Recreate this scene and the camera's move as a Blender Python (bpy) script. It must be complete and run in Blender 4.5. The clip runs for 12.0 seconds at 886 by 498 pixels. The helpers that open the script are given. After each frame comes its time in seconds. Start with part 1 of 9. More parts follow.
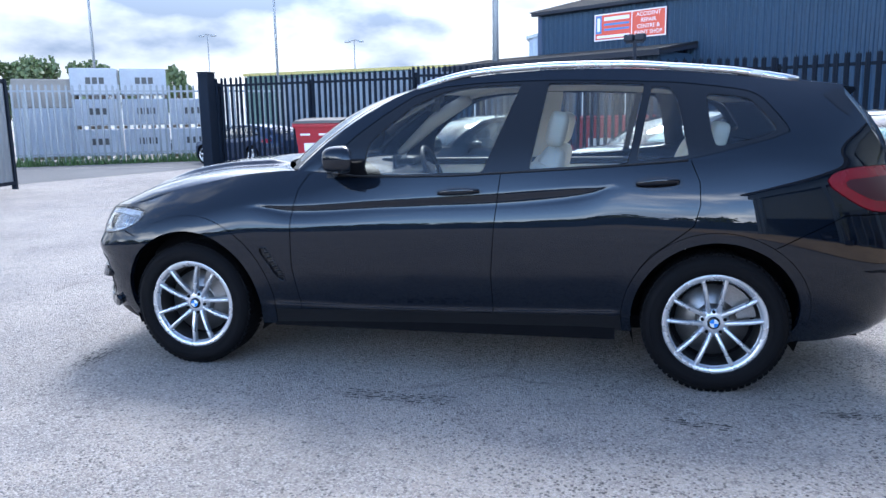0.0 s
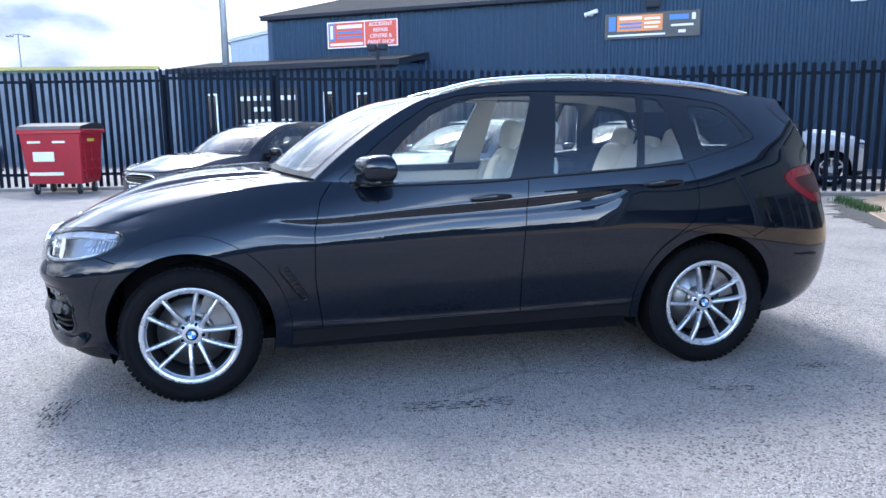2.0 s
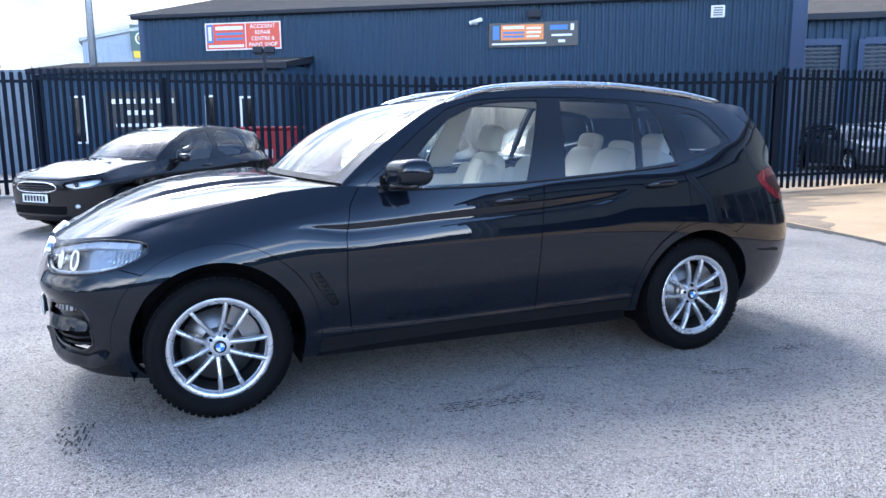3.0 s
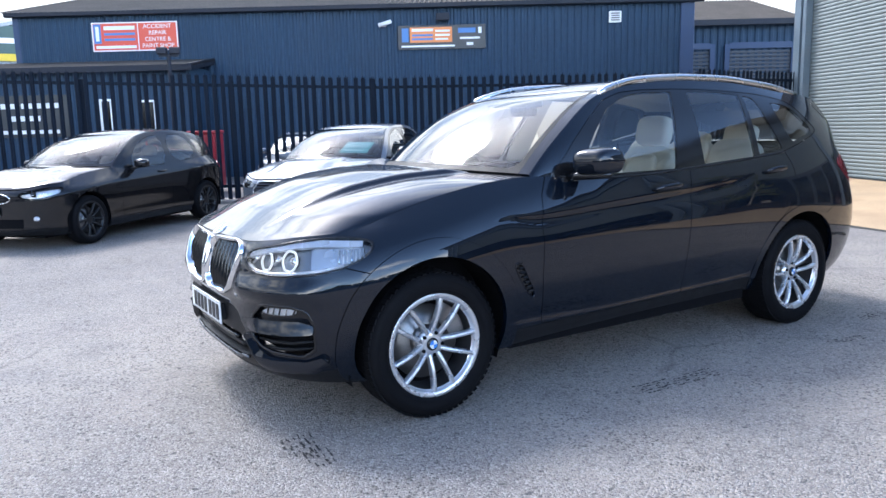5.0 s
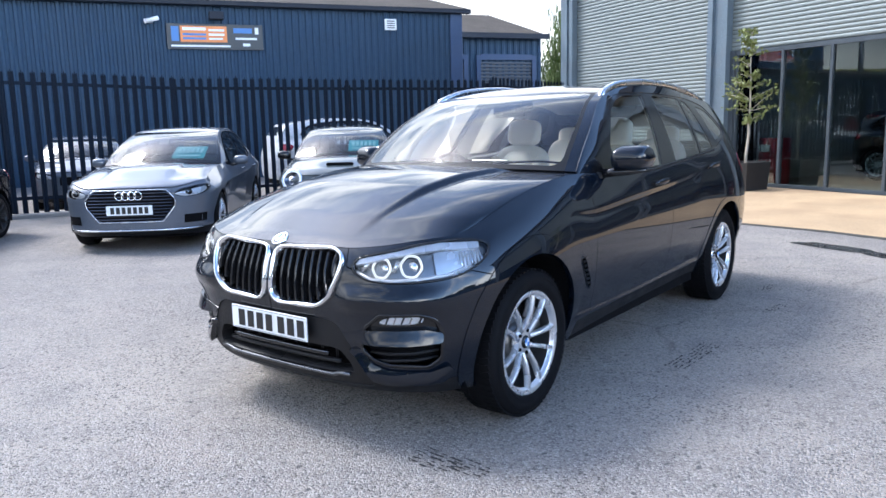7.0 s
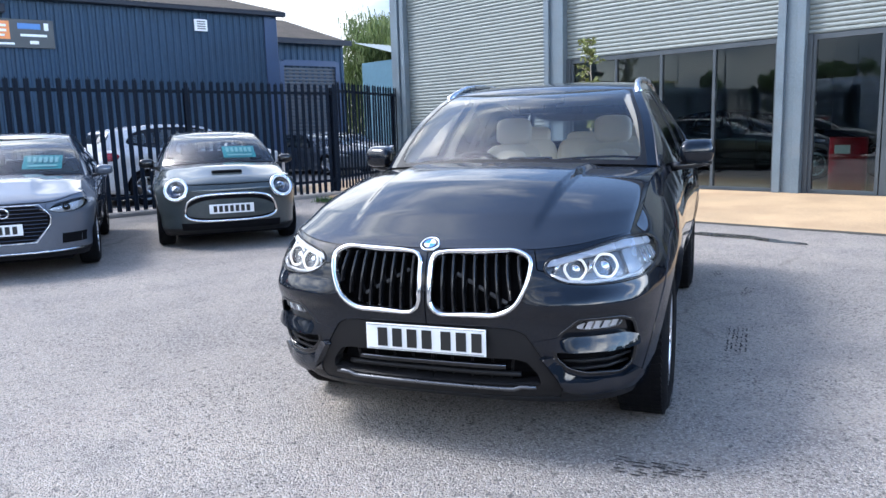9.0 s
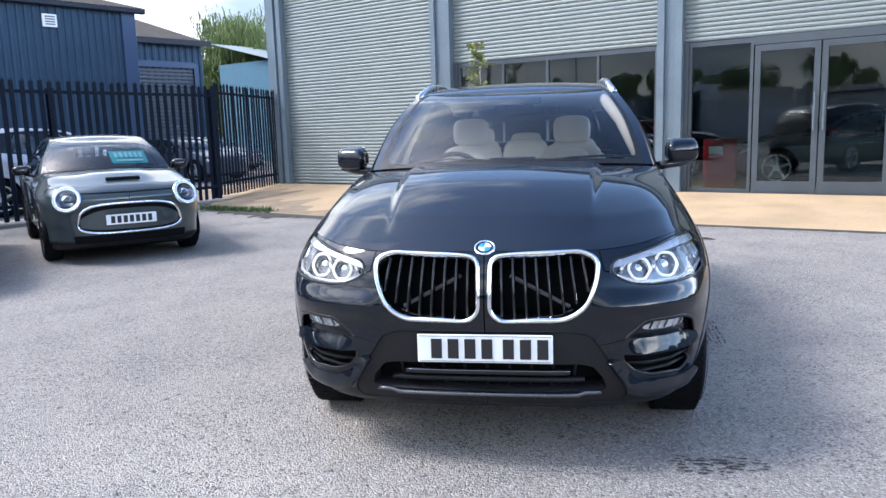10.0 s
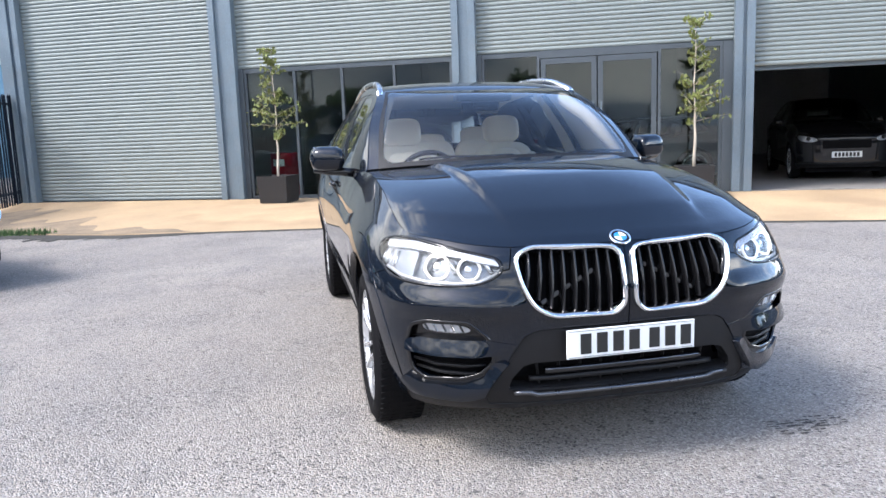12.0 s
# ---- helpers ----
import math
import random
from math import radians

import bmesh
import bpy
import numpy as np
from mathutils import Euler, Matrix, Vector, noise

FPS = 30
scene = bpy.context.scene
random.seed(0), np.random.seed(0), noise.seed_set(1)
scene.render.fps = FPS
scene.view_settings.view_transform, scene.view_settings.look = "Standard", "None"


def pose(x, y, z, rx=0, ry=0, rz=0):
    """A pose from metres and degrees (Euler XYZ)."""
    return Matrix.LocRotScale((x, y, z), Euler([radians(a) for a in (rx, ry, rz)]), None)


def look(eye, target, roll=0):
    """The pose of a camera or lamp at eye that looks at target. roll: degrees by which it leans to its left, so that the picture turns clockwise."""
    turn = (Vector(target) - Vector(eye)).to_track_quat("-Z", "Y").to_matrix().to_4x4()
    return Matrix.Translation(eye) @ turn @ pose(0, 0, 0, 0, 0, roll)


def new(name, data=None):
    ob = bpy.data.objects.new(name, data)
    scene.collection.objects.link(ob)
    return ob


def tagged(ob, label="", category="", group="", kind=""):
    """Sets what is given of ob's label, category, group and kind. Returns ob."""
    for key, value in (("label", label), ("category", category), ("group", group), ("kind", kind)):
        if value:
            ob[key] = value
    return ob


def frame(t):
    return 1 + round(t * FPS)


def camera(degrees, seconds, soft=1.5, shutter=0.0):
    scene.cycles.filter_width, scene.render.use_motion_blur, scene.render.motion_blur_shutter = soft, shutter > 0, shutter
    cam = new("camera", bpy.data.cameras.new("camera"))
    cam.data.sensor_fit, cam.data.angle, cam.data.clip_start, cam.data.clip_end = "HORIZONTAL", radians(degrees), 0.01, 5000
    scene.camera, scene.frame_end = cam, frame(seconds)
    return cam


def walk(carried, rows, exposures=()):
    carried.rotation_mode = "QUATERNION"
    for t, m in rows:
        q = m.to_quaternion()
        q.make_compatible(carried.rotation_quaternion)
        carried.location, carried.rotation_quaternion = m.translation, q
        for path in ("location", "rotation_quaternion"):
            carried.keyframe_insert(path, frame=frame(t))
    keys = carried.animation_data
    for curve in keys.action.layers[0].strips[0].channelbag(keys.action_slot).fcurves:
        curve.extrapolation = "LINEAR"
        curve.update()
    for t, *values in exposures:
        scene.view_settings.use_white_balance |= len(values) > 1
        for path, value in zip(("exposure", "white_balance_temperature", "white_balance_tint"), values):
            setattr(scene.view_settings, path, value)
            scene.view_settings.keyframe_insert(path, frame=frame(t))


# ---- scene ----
cam = camera(61.1, 12.0)
PATH = [
    (0, (0.909, -4.711, 1.375), (0.479, -2.787, 1.037), -1.0),
    (0.5, (0.478, -4.769, 1.374), (0.248, -2.811, 1.035), -1.0),
    (1, (0.035, -4.826, 1.376), (-0.003, -2.855, 1.037), -0.9),
    (1.5, (-0.423, -4.831, 1.387), (-0.261, -2.866, 1.05), -0.8),
    (2, (-0.864, -4.771, 1.414), (-0.492, -2.834, 1.078), -0.8),
    (2.5, (-1.305, -4.713, 1.432), (-0.733, -2.826, 1.097), -0.8),
    (2.7, (-1.464, -4.674, 1.43), (-0.827, -2.807, 1.098), -0.7),
    (4.3, (-2.75, -4.106, 1.368), (-1.812, -2.369, 1.048), -1.1),
    (4.5, (-2.886, -4.029, 1.372), (-1.926, -2.304, 1.05), -1.3),
    (5, (-3.227, -3.85, 1.38), (-2.179, -2.177, 1.058), -1.4),
    (5.5, (-3.582, -3.657, 1.388), (-2.401, -2.076, 1.066), -1.4),
    (6, (-3.892, -3.354, 1.371), (-2.563, -1.894, 1.049), -1.3),
    (6.5, (-4.169, -3.028, 1.371), (-2.706, -1.703, 1.048), -1.2),
    (7, (-4.428, -2.687, 1.382), (-2.863, -1.484, 1.059), -1.3),
    (7.2, (-4.508, -2.539, 1.377), (-2.91, -1.381, 1.052), -1.4),
    (8.8, (-4.981, -1.261, 1.35), (-3.155, -0.508, 1.034), -1.7),
    (9, (-5.0, -1.105, 1.352), (-3.148, -0.419, 1.036), -1.7),
    (9.5, (-5.043, -0.705, 1.35), (-3.134, -0.201, 1.033), -1.7),
    (10, (-5.027, -0.297, 1.346), (-3.077, 0.017, 1.031), -1.8),
    (10.5, (-4.962, 0.134, 1.343), (-2.99, 0.246, 1.03), -1.8),
    (11, (-4.902, 0.562, 1.342), (-2.929, 0.475, 1.029), -1.9),
    (11.5, (-4.837, 0.939, 1.33), (-2.879, 0.672, 1.021), -1.9),
    (12, (-4.798, 1.254, 1.305), (-2.865, 0.842, 0.999), -2.1),
]
walk(cam, [(t, look(eye, target, roll)) for t, eye, target, roll in PATH], ((0.0, -0.08, 5430, 10), (2.5, 0.0, 5420, 10), (4.5, -0.14, 5620, 10), (6.5, -0.17, 5660, 10), (9.5, -0.20, 5680, 10), (12.0, -0.04, 5960, 11)))

# ---- world, sun, exposure ----
SUN_AZ, SUN_EL = radians(100), radians(50)
world = bpy.data.worlds.new("sky")
scene.world = world
world.use_nodes = True
wn = world.node_tree.nodes
wl = world.node_tree.links
wn.clear()
w_out = wn.new("ShaderNodeOutputWorld")
w_bg = wn.new("ShaderNodeBackground")
w_sky = wn.new("ShaderNodeTexSky")
w_sky.sky_type, w_sky.sun_disc = "NISHITA", False
w_sky.sun_elevation, w_sky.sun_rotation = SUN_EL, radians(90) - SUN_AZ
w_sky.air_density, w_sky.dust_density = 1.0, 2.0
w_co = wn.new("ShaderNodeTexCoord")
w_map = wn.new("ShaderNodeMapping")
w_map.inputs["Scale"].default_value = (1.0, 1.0, 2.2)
w_noise = wn.new("ShaderNodeTexNoise")
w_noise.inputs["Scale"].default_value, w_noise.inputs["Detail"].default_value = 1.9, 6.0
w_noise.inputs["Roughness"].default_value = 0.58
w_ramp = wn.new("ShaderNodeValToRGB")
w_ramp.color_ramp.elements[0].position, w_ramp.color_ramp.elements[1].position = 0.42, 0.60
w_cloud = wn.new("ShaderNodeTexNoise")
w_cloud.inputs["Scale"].default_value, w_cloud.inputs["Detail"].default_value = 4.2, 7.0
w_shade = wn.new("ShaderNodeValToRGB")
w_shade.color_ramp.elements[0].position, w_shade.color_ramp.elements[1].position = 0.40, 0.60
w_shade.color_ramp.elements[0].color = (7.0, 8.0, 9.6, 1)
w_shade.color_ramp.elements[1].color = (23.0, 22.0, 20.2, 1)
w_mix = wn.new("ShaderNodeMix")
w_mix.data_type = "RGBA"
wl.new(w_co.outputs["Generated"], w_map.inputs["Vector"])
wl.new(w_map.outputs[0], w_noise.inputs["Vector"])
wl.new(w_map.outputs[0], w_cloud.inputs["Vector"])
# more cloud low down and round the sun, open blue overhead
w_sep = wn.new("ShaderNodeSeparateXYZ")
wl.new(w_co.outputs["Generated"], w_sep.inputs[0])
w_el = wn.new("ShaderNodeMapRange")
w_el.inputs[1].default_value, w_el.inputs[2].default_value, w_el.inputs[3].default_value, w_el.inputs[4].default_value = 0.13, 0.80, 0.30, -0.28
wl.new(w_sep.outputs[2], w_el.inputs[0])
w_dot = wn.new("ShaderNodeVectorMath")
w_dot.operation = "DOT_PRODUCT"
w_dot.inputs[1].default_value = (math.cos(SUN_EL) * math.cos(SUN_AZ), math.cos(SUN_EL) * math.sin(SUN_AZ), math.sin(SUN_EL))
wl.new(w_co.outputs["Generated"], w_dot.inputs[0])
w_near = wn.new("ShaderNodeMapRange")
w_near.inputs[1].default_value, w_near.inputs[2].default_value, w_near.inputs[3].default_value, w_near.inputs[4].default_value = 0.20, 0.58, -0.24, 0.14
wl.new(w_dot.outputs["Value"], w_near.inputs[0])
w_a = wn.new("ShaderNodeMath")
w_b = wn.new("ShaderNodeMath")
wl.new(w_noise.outputs[0], w_a.inputs[0])
wl.new(w_el.outputs[0], w_a.inputs[1])
wl.new(w_a.outputs[0], w_b.inputs[0])
wl.new(w_near.outputs[0], w_b.inputs[1])
wl.new(w_b.outputs[0], w_ramp.inputs[0])
wl.new(w_cloud.outputs[0], w_shade.inputs[0])
wl.new(w_ramp.outputs[0], w_mix.inputs[0])
w_blue = wn.new("ShaderNodeVectorMath")
w_blue.operation = "SCALE"
w_blue.inputs["Scale"].default_value = 2.3
wl.new(w_sky.outputs[0], w_blue.inputs[0])
wl.new(w_blue.outputs[0], w_mix.inputs[6])
wl.new(w_shade.outputs[0], w_mix.inputs[7])
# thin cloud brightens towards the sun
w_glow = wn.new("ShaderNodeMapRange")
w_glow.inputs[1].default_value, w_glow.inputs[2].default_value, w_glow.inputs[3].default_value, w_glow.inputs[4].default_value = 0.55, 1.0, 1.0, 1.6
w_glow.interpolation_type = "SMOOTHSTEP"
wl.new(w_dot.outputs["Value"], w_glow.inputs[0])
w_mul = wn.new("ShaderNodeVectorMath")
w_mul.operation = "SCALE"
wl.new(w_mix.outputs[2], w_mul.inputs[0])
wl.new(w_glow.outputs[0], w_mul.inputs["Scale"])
# extra brightness added to the unseen sky opposite the sun, for flank reflections
w_opp = wn.new("ShaderNodeMapRange")
w_opp.inputs[1].default_value, w_opp.inputs[2].default_value, w_opp.inputs[3].default_value, w_opp.inputs[4].default_value = 0.15, -0.4, 1.0, 3.1
wl.new(w_dot.outputs["Value"], w_opp.inputs[0])
w_mul2 = wn.new("ShaderNodeVectorMath")
w_mul2.operation = "SCALE"
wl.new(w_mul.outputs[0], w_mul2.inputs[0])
wl.new(w_opp.outputs[0], w_mul2.inputs["Scale"])
# greyer towards the horizon
w_hor = wn.new("ShaderNodeMapRange")
w_hor.inputs[1].default_value, w_hor.inputs[2].default_value, w_hor.inputs[3].default_value, w_hor.inputs[4].default_value = 0.12, 0.34, 0.46, 1.12
wl.new(w_sep.outputs[2], w_hor.inputs[0])
w_mul3 = wn.new("ShaderNodeVectorMath")
w_mul3.operation = "SCALE"
wl.new(w_mul2.outputs[0], w_mul3.inputs[0])
# and only under the sun; the far side of the sky stays clear down to the ground
w_side = wn.new("ShaderNodeMapRange")
w_side.inputs[1].default_value, w_side.inputs[2].default_value, w_side.inputs[3].default_value, w_side.inputs[4].default_value = -0.1, 0.45, 1.0, 0.0
wl.new(w_dot.outputs["Value"], w_side.inputs[0])
w_lerp = wn.new("ShaderNodeMix")
w_lerp.data_type = "FLOAT"
w_lerp.inputs[3].default_value = 1.25
wl.new(w_side.outputs[0], w_lerp.inputs[0])
wl.new(w_hor.outputs[0], w_lerp.inputs[2])
wl.new(w_lerp.outputs[0], w_mul3.inputs["Scale"])
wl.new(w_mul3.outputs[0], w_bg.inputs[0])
w_bg.inputs[1].default_value = 0.150
wl.new(w_bg.outputs[0], w_out.inputs[0])

sun = new("sun", bpy.data.lights.new("sun", "SUN"))
sun.data.energy, sun.data.angle, sun.data.color = 5.0, radians(16.0), (1.0, 0.93, 0.84)
sun_dir = Vector((math.cos(SUN_EL) * math.cos(SUN_AZ), math.cos(SUN_EL) * math.sin(SUN_AZ), math.sin(SUN_EL)))
sun.matrix_world = look(sun_dir * 50, (0, 0, 0))
scene.view_settings.exposure = 0.0

# ---- mesh helpers ----
def link_mesh(name, me, material, parent=None, label="", smooth=False):
    if material:
        me.materials.append(material)
    if smooth:
        me.shade_smooth()
    ob = new(name, me)
    if parent:
        ob.parent = parent
    if label:
        ob["label"] = label
    return ob


def part(name, bm, material, parent=None, label="", smooth=False):
    me = bpy.data.meshes.new(name)
    bm.to_mesh(me)
    bm.free()
    return link_mesh(name, me, material, parent, label, smooth)


def pydata(name, verts, faces, material, parent=None, label="", smooth=False):
    me = bpy.data.meshes.new(name)
    me.from_pydata([tuple(v) for v in verts], [], [tuple(f) for f in faces])
    me.update()
    return link_mesh(name, me, material, parent, label, smooth)


def thing(name, label="", category="", m=Matrix.Identity(4), group="", kind=""):
    e = new(name)
    e.empty_display_size = 0.2
    e.matrix_basis = m
    return tagged(e, label, category, group, kind)


def frame_at(x, y, z, deg):
    return pose(x, y, z, 0, 0, deg)


def box(bm, x0, x1, y0, y1, z0, z1, bevel=0.0, seg=1):
    r = bmesh.ops.create_cube(bm, size=1.0, matrix=Matrix.Translation(((x0 + x1) / 2, (y0 + y1) / 2, (z0 + z1) / 2)) @ Matrix.Diagonal((abs(x1 - x0), abs(y1 - y0), abs(z1 - z0), 1)))
    if bevel:
        es = list({e for v in r["verts"] for e in v.link_edges})
        bmesh.ops.bevel(bm, geom=es, offset=bevel, segments=seg, affect="EDGES", profile=0.5)
    return bm


def boxes(*bs, bevel=0.0, seg=1):
    bm = bmesh.new()
    for b in bs:
        box(bm, *b, bevel=bevel, seg=seg)
    return bm


def cyl(bm, p, q, r0, r1=None, n=16, caps=True):
    p, q = Vector(p), Vector(q)
    m = Matrix.Translation((p + q) / 2) @ (q - p).to_track_quat("Z", "Y").to_matrix().to_4x4()
    bmesh.ops.create_cone(bm, cap_ends=caps, segments=n, radius1=r0, radius2=r0 if r1 is None else r1, depth=(q - p).length, matrix=m)
    return bm


def tube(bm, pts, r, n=8, closed=False):
    """A round bar through pts; r may be a list."""
    pts = [Vector(p) for p in pts]
    k = len(pts)
    rs = r if isinstance(r, (list, tuple)) else [r] * k
    rings = []
    up = Vector((0.0123, 0.0456, 1.0))
    for i, p in enumerate(pts):
        a, b = (pts[(i - 1) % k], pts[(i + 1) % k]) if closed else (pts[max(i - 1, 0)], pts[min(i + 1, k - 1)])
        t = (b - a).normalized()
        s = t.cross(up)
        if s.length < 0.05:
            s = t.cross(Vector((1, 0, 0)))
        s.normalize()
        w = s.cross(t).normalized()
        rings.append([bm.verts.new(p + (s * math.cos(2 * math.pi * j / n) + w * math.sin(2 * math.pi * j / n)) * rs[i]) for j in range(n)])
    for i in range(k if closed else k - 1):
        A, B = rings[i], rings[(i + 1) % k]
        for j in range(n):
            bm.faces.new((A[j], A[(j + 1) % n], B[(j + 1) % n], B[j]))
    if not closed:
        bm.faces.new(rings[0][::-1])
        bm.faces.new(rings[-1])
    return bm


def prism(bm, poly, axis, a, b):
    """A flat outline, in the two axes other than axis, made thick from a to b along axis."""
    def put(u, v, w):
        return {"x": (w, u, v), "y": (u, w, v), "z": (u, v, w)}[axis]
    lo = [bm.verts.new(put(u, v, a)) for u, v in poly]
    hi = [bm.verts.new(put(u, v, b)) for u, v in poly]
    n = len(poly)
    bm.faces.new(lo[::-1])
    bm.faces.new(hi)
    for i in range(n):
        bm.faces.new((lo[i], lo[(i + 1) % n], hi[(i + 1) % n], hi[i]))
    bmesh.ops.recalc_face_normals(bm, faces=bm.faces[:])
    return bm


def lathe(bm, prof, axis="y", n=48):
    """Turns (radius, along) pairs round an axis through the origin."""
    rings = []
    for r, a in prof:
        ring = []
        for j in range(n):
            c, s = r * math.cos(2 * math.pi * j / n), r * math.sin(2 * math.pi * j / n)
            ring.append(bm.verts.new((c, a, s) if axis == "y" else ((a, c, s) if axis == "x" else (c, s, a))))
        rings.append(ring)
    for A, B in zip(rings, rings[1:]):
        for j in range(n):
            bm.faces.new((A[j], A[(j + 1) % n], B[(j + 1) % n], B[j]))
    return bm


def text_part(name, words, size, material, parent, m, extrude=0.002, align="CENTER", label="", wide=1.0):
    cu = bpy.data.curves.new(name, "FONT")
    cu.body, cu.size, cu.extrude, cu.align_x, cu.align_y = words, size, extrude, align, "CENTER"
    tmp = new("tmp", cu)
    me = bpy.data.meshes.new_from_object(tmp.evaluated_get(bpy.context.evaluated_depsgraph_get()))
    bpy.data.objects.remove(tmp)
    me.name = name
    me.materials.clear()
    me.transform(Matrix.Diagonal((wide, 1, 1, 1)))
    ob = link_mesh(name, me, material, parent, label)
    ob.matrix_basis = m
    return ob


# ---- materials ----
def mat(name, color, rough=0.6, metal=0.0, vary=0.15, scale=6.0, fine=60.0, bump=0.0, bump_scale=None, coat=0.0, spec=0.5, island=0.0, dirt=None, dirt_scale=1.5, dirt_amt=0.0, rough_vary=0.08, coords="Object"):
    m = bpy.data.materials.new(name)
    m.use_nodes = True
    n, l = m.node_tree.nodes, m.node_tree.links
    p = n["Principled BSDF"]
    p.inputs["Roughness"].default_value, p.inputs["Metallic"].default_value = rough, metal
    p.inputs["Coat Weight"].default_value, p.inputs["Coat Roughness"].default_value = coat, 0.03
    p.inputs["Specular IOR Level"].default_value = spec
    tc = n.new("ShaderNodeTexCoord")
    a = n.new("ShaderNodeTexNoise")
    a.inputs["Scale"].default_value, a.inputs["Detail"].default_value = scale, 5
    b = n.new("ShaderNodeTexNoise")
    b.inputs["Scale"].default_value, b.inputs["Detail"].default_value = fine, 4
    for t in (a, b):
        l.new(tc.outputs[coords], t.inputs["Vector"])
    add = n.new("ShaderNodeMath")
    add.operation = "ADD"
    l.new(a.outputs[0], add.inputs[0])
    l.new(b.outputs[0], add.inputs[1])
    r = n.new("ShaderNodeMapRange")
    r.inputs[1].default_value, r.inputs[2].default_value = 0.6, 1.4
    r.inputs[3].default_value, r.inputs[4].default_value = 1 - vary, 1 + vary
    l.new(add.outputs[0], r.inputs[0])
    mul = n.new("ShaderNodeMix")
    mul.data_type, mul.blend_type = "RGBA", "MULTIPLY"
    mul.inputs[0].default_value = 1.0
    mul.inputs[6].default_value = (*color, 1)
    l.new(r.outputs[0], mul.inputs[7])
    col = mul.outputs[2]
    if island:
        oi = n.new("ShaderNodeObjectInfo")
        rr = n.new("ShaderNodeMapRange")
        rr.inputs[3].default_value, rr.inputs[4].default_value = 1 - island, 1 + island
        l.new(oi.outputs["Random"], rr.inputs[0])
        m2 = n.new("ShaderNodeMix")
        m2.data_type, m2.blend_type = "RGBA", "MULTIPLY"
        m2.inputs[0].default_value = 1.0
        l.new(col, m2.inputs[6])
        l.new(rr.outputs[0], m2.inputs[7])
        col = m2.outputs[2]
    if dirt:
        d = n.new("ShaderNodeTexNoise")
        d.inputs["Scale"].default_value, d.inputs["Detail"].default_value = dirt_scale, 8
        l.new(tc.outputs[coords], d.inputs["Vector"])
        dr = n.new("ShaderNodeMapRange")
        dr.inputs[1].default_value, dr.inputs[2].default_value = 0.5, 0.72
        dr.inputs[3].default_value, dr.inputs[4].default_value = 0.0, dirt_amt
        l.new(d.outputs[0], dr.inputs[0])
        m3 = n.new("ShaderNodeMix")
        m3.data_type = "RGBA"
        l.new(dr.outputs[0], m3.inputs[0])
        l.new(col, m3.inputs[6])
        m3.inputs[7].default_value = (*dirt, 1)
        col = m3.outputs[2]
    l.new(col, p.inputs["Base Color"])
    if rough_vary:
        rv = n.new("ShaderNodeMapRange")
        rv.inputs[1].default_value, rv.inputs[2].default_value = 0.3, 0.7
        rv.inputs[3].default_value, rv.inputs[4].default_value = max(0.02, rough - rough_vary), min(1, rough + rough_vary)
        l.new(a.outputs[0], rv.inputs[0])
        l.new(rv.outputs[0], p.inputs["Roughness"])
    if bump:
        bt = n.new("ShaderNodeTexNoise")
        bt.inputs["Scale"].default_value, bt.inputs["Detail"].default_value = bump_scale or fine, 5
        l.new(tc.outputs[coords], bt.inputs["Vector"])
        bp = n.new("ShaderNodeBump")
        bp.inputs["Strength"].default_value, bp.inputs["Distance"].default_value = min(1, bump), 0.01
        l.new(bt.outputs[0], bp.inputs["Height"])
        l.new(bp.outputs[0], p.inputs["Normal"])
    return m


def emit(name, color, strength):
    m = bpy.data.materials.new(name)
    m.use_nodes = True
    p = m.node_tree.nodes["Principled BSDF"]
    p.inputs["Base Color"].default_value = (*color, 1)
    p.inputs["Emission Color"].default_value = (*color, 1)
    p.inputs["Emission Strength"].default_value = strength
    return m


def glass(name, color=(0.9, 0.95, 0.95), tint=0.6, rough=0.0, refl=1.0):
    """Thin pane: lets light through, tinted, and mirrors at its surface."""
    m = bpy.data.materials.new(name)
    m.use_nodes = True
    n, l = m.node_tree.nodes, m.node_tree.links
    n.clear()
    o = n.new("ShaderNodeOutputMaterial")
    t = n.new("ShaderNodeBsdfTransparent")
    t.inputs[0].default_value = (color[0] * tint, color[1] * tint, color[2] * tint, 1)
    g = n.new("ShaderNodeBsdfGlossy")
    g.inputs["Roughness"].default_value = rough
    f = n.new("ShaderNodeFresnel")
    f.inputs[0].default_value = 1.52
    k = n.new("ShaderNodeMath")
    k.operation = "MULTIPLY"
    k.use_clamp = True
    k.inputs[1].default_value = 1.7 * refl
    mx = n.new("ShaderNodeMixShader")
    l.new(f.outputs[0], k.inputs[0])
    l.new(k.outputs[0], mx.inputs[0])
    l.new(t.outputs[0], mx.inputs[1])
    l.new(g.outputs[0], mx.inputs[2])
    l.new(mx.outputs[0], o.inputs[0])
    return m


M_FENCE = mat("fence_paint", (0.0065, 0.011, 0.020), 0.7, 0.0, 0.25, 3, 40, island=0.12, spec=0.12)
M_GALV = mat("galvanised", (0.25, 0.27, 0.29), 0.5, 0.6, 0.15, 4, 50, island=0.1)
M_BLUECLAD = mat("blue_cladding", (0.026, 0.052, 0.090), 0.6, 0.0, 0.12, 0.6, 9, spec=0.22, dirt=(0.021, 0.040, 0.068), dirt_scale=0.7, dirt_amt=0.5)
M_BLUETRIM = mat("blue_trim", (0.018, 0.042, 0.10), 0.5, 0.0, 0.15, 2, 20)
M_DARKTRIM = mat("dark_trim", (0.016, 0.020, 0.030), 0.55, 0.0, 0.2, 3, 30, spec=0.25)
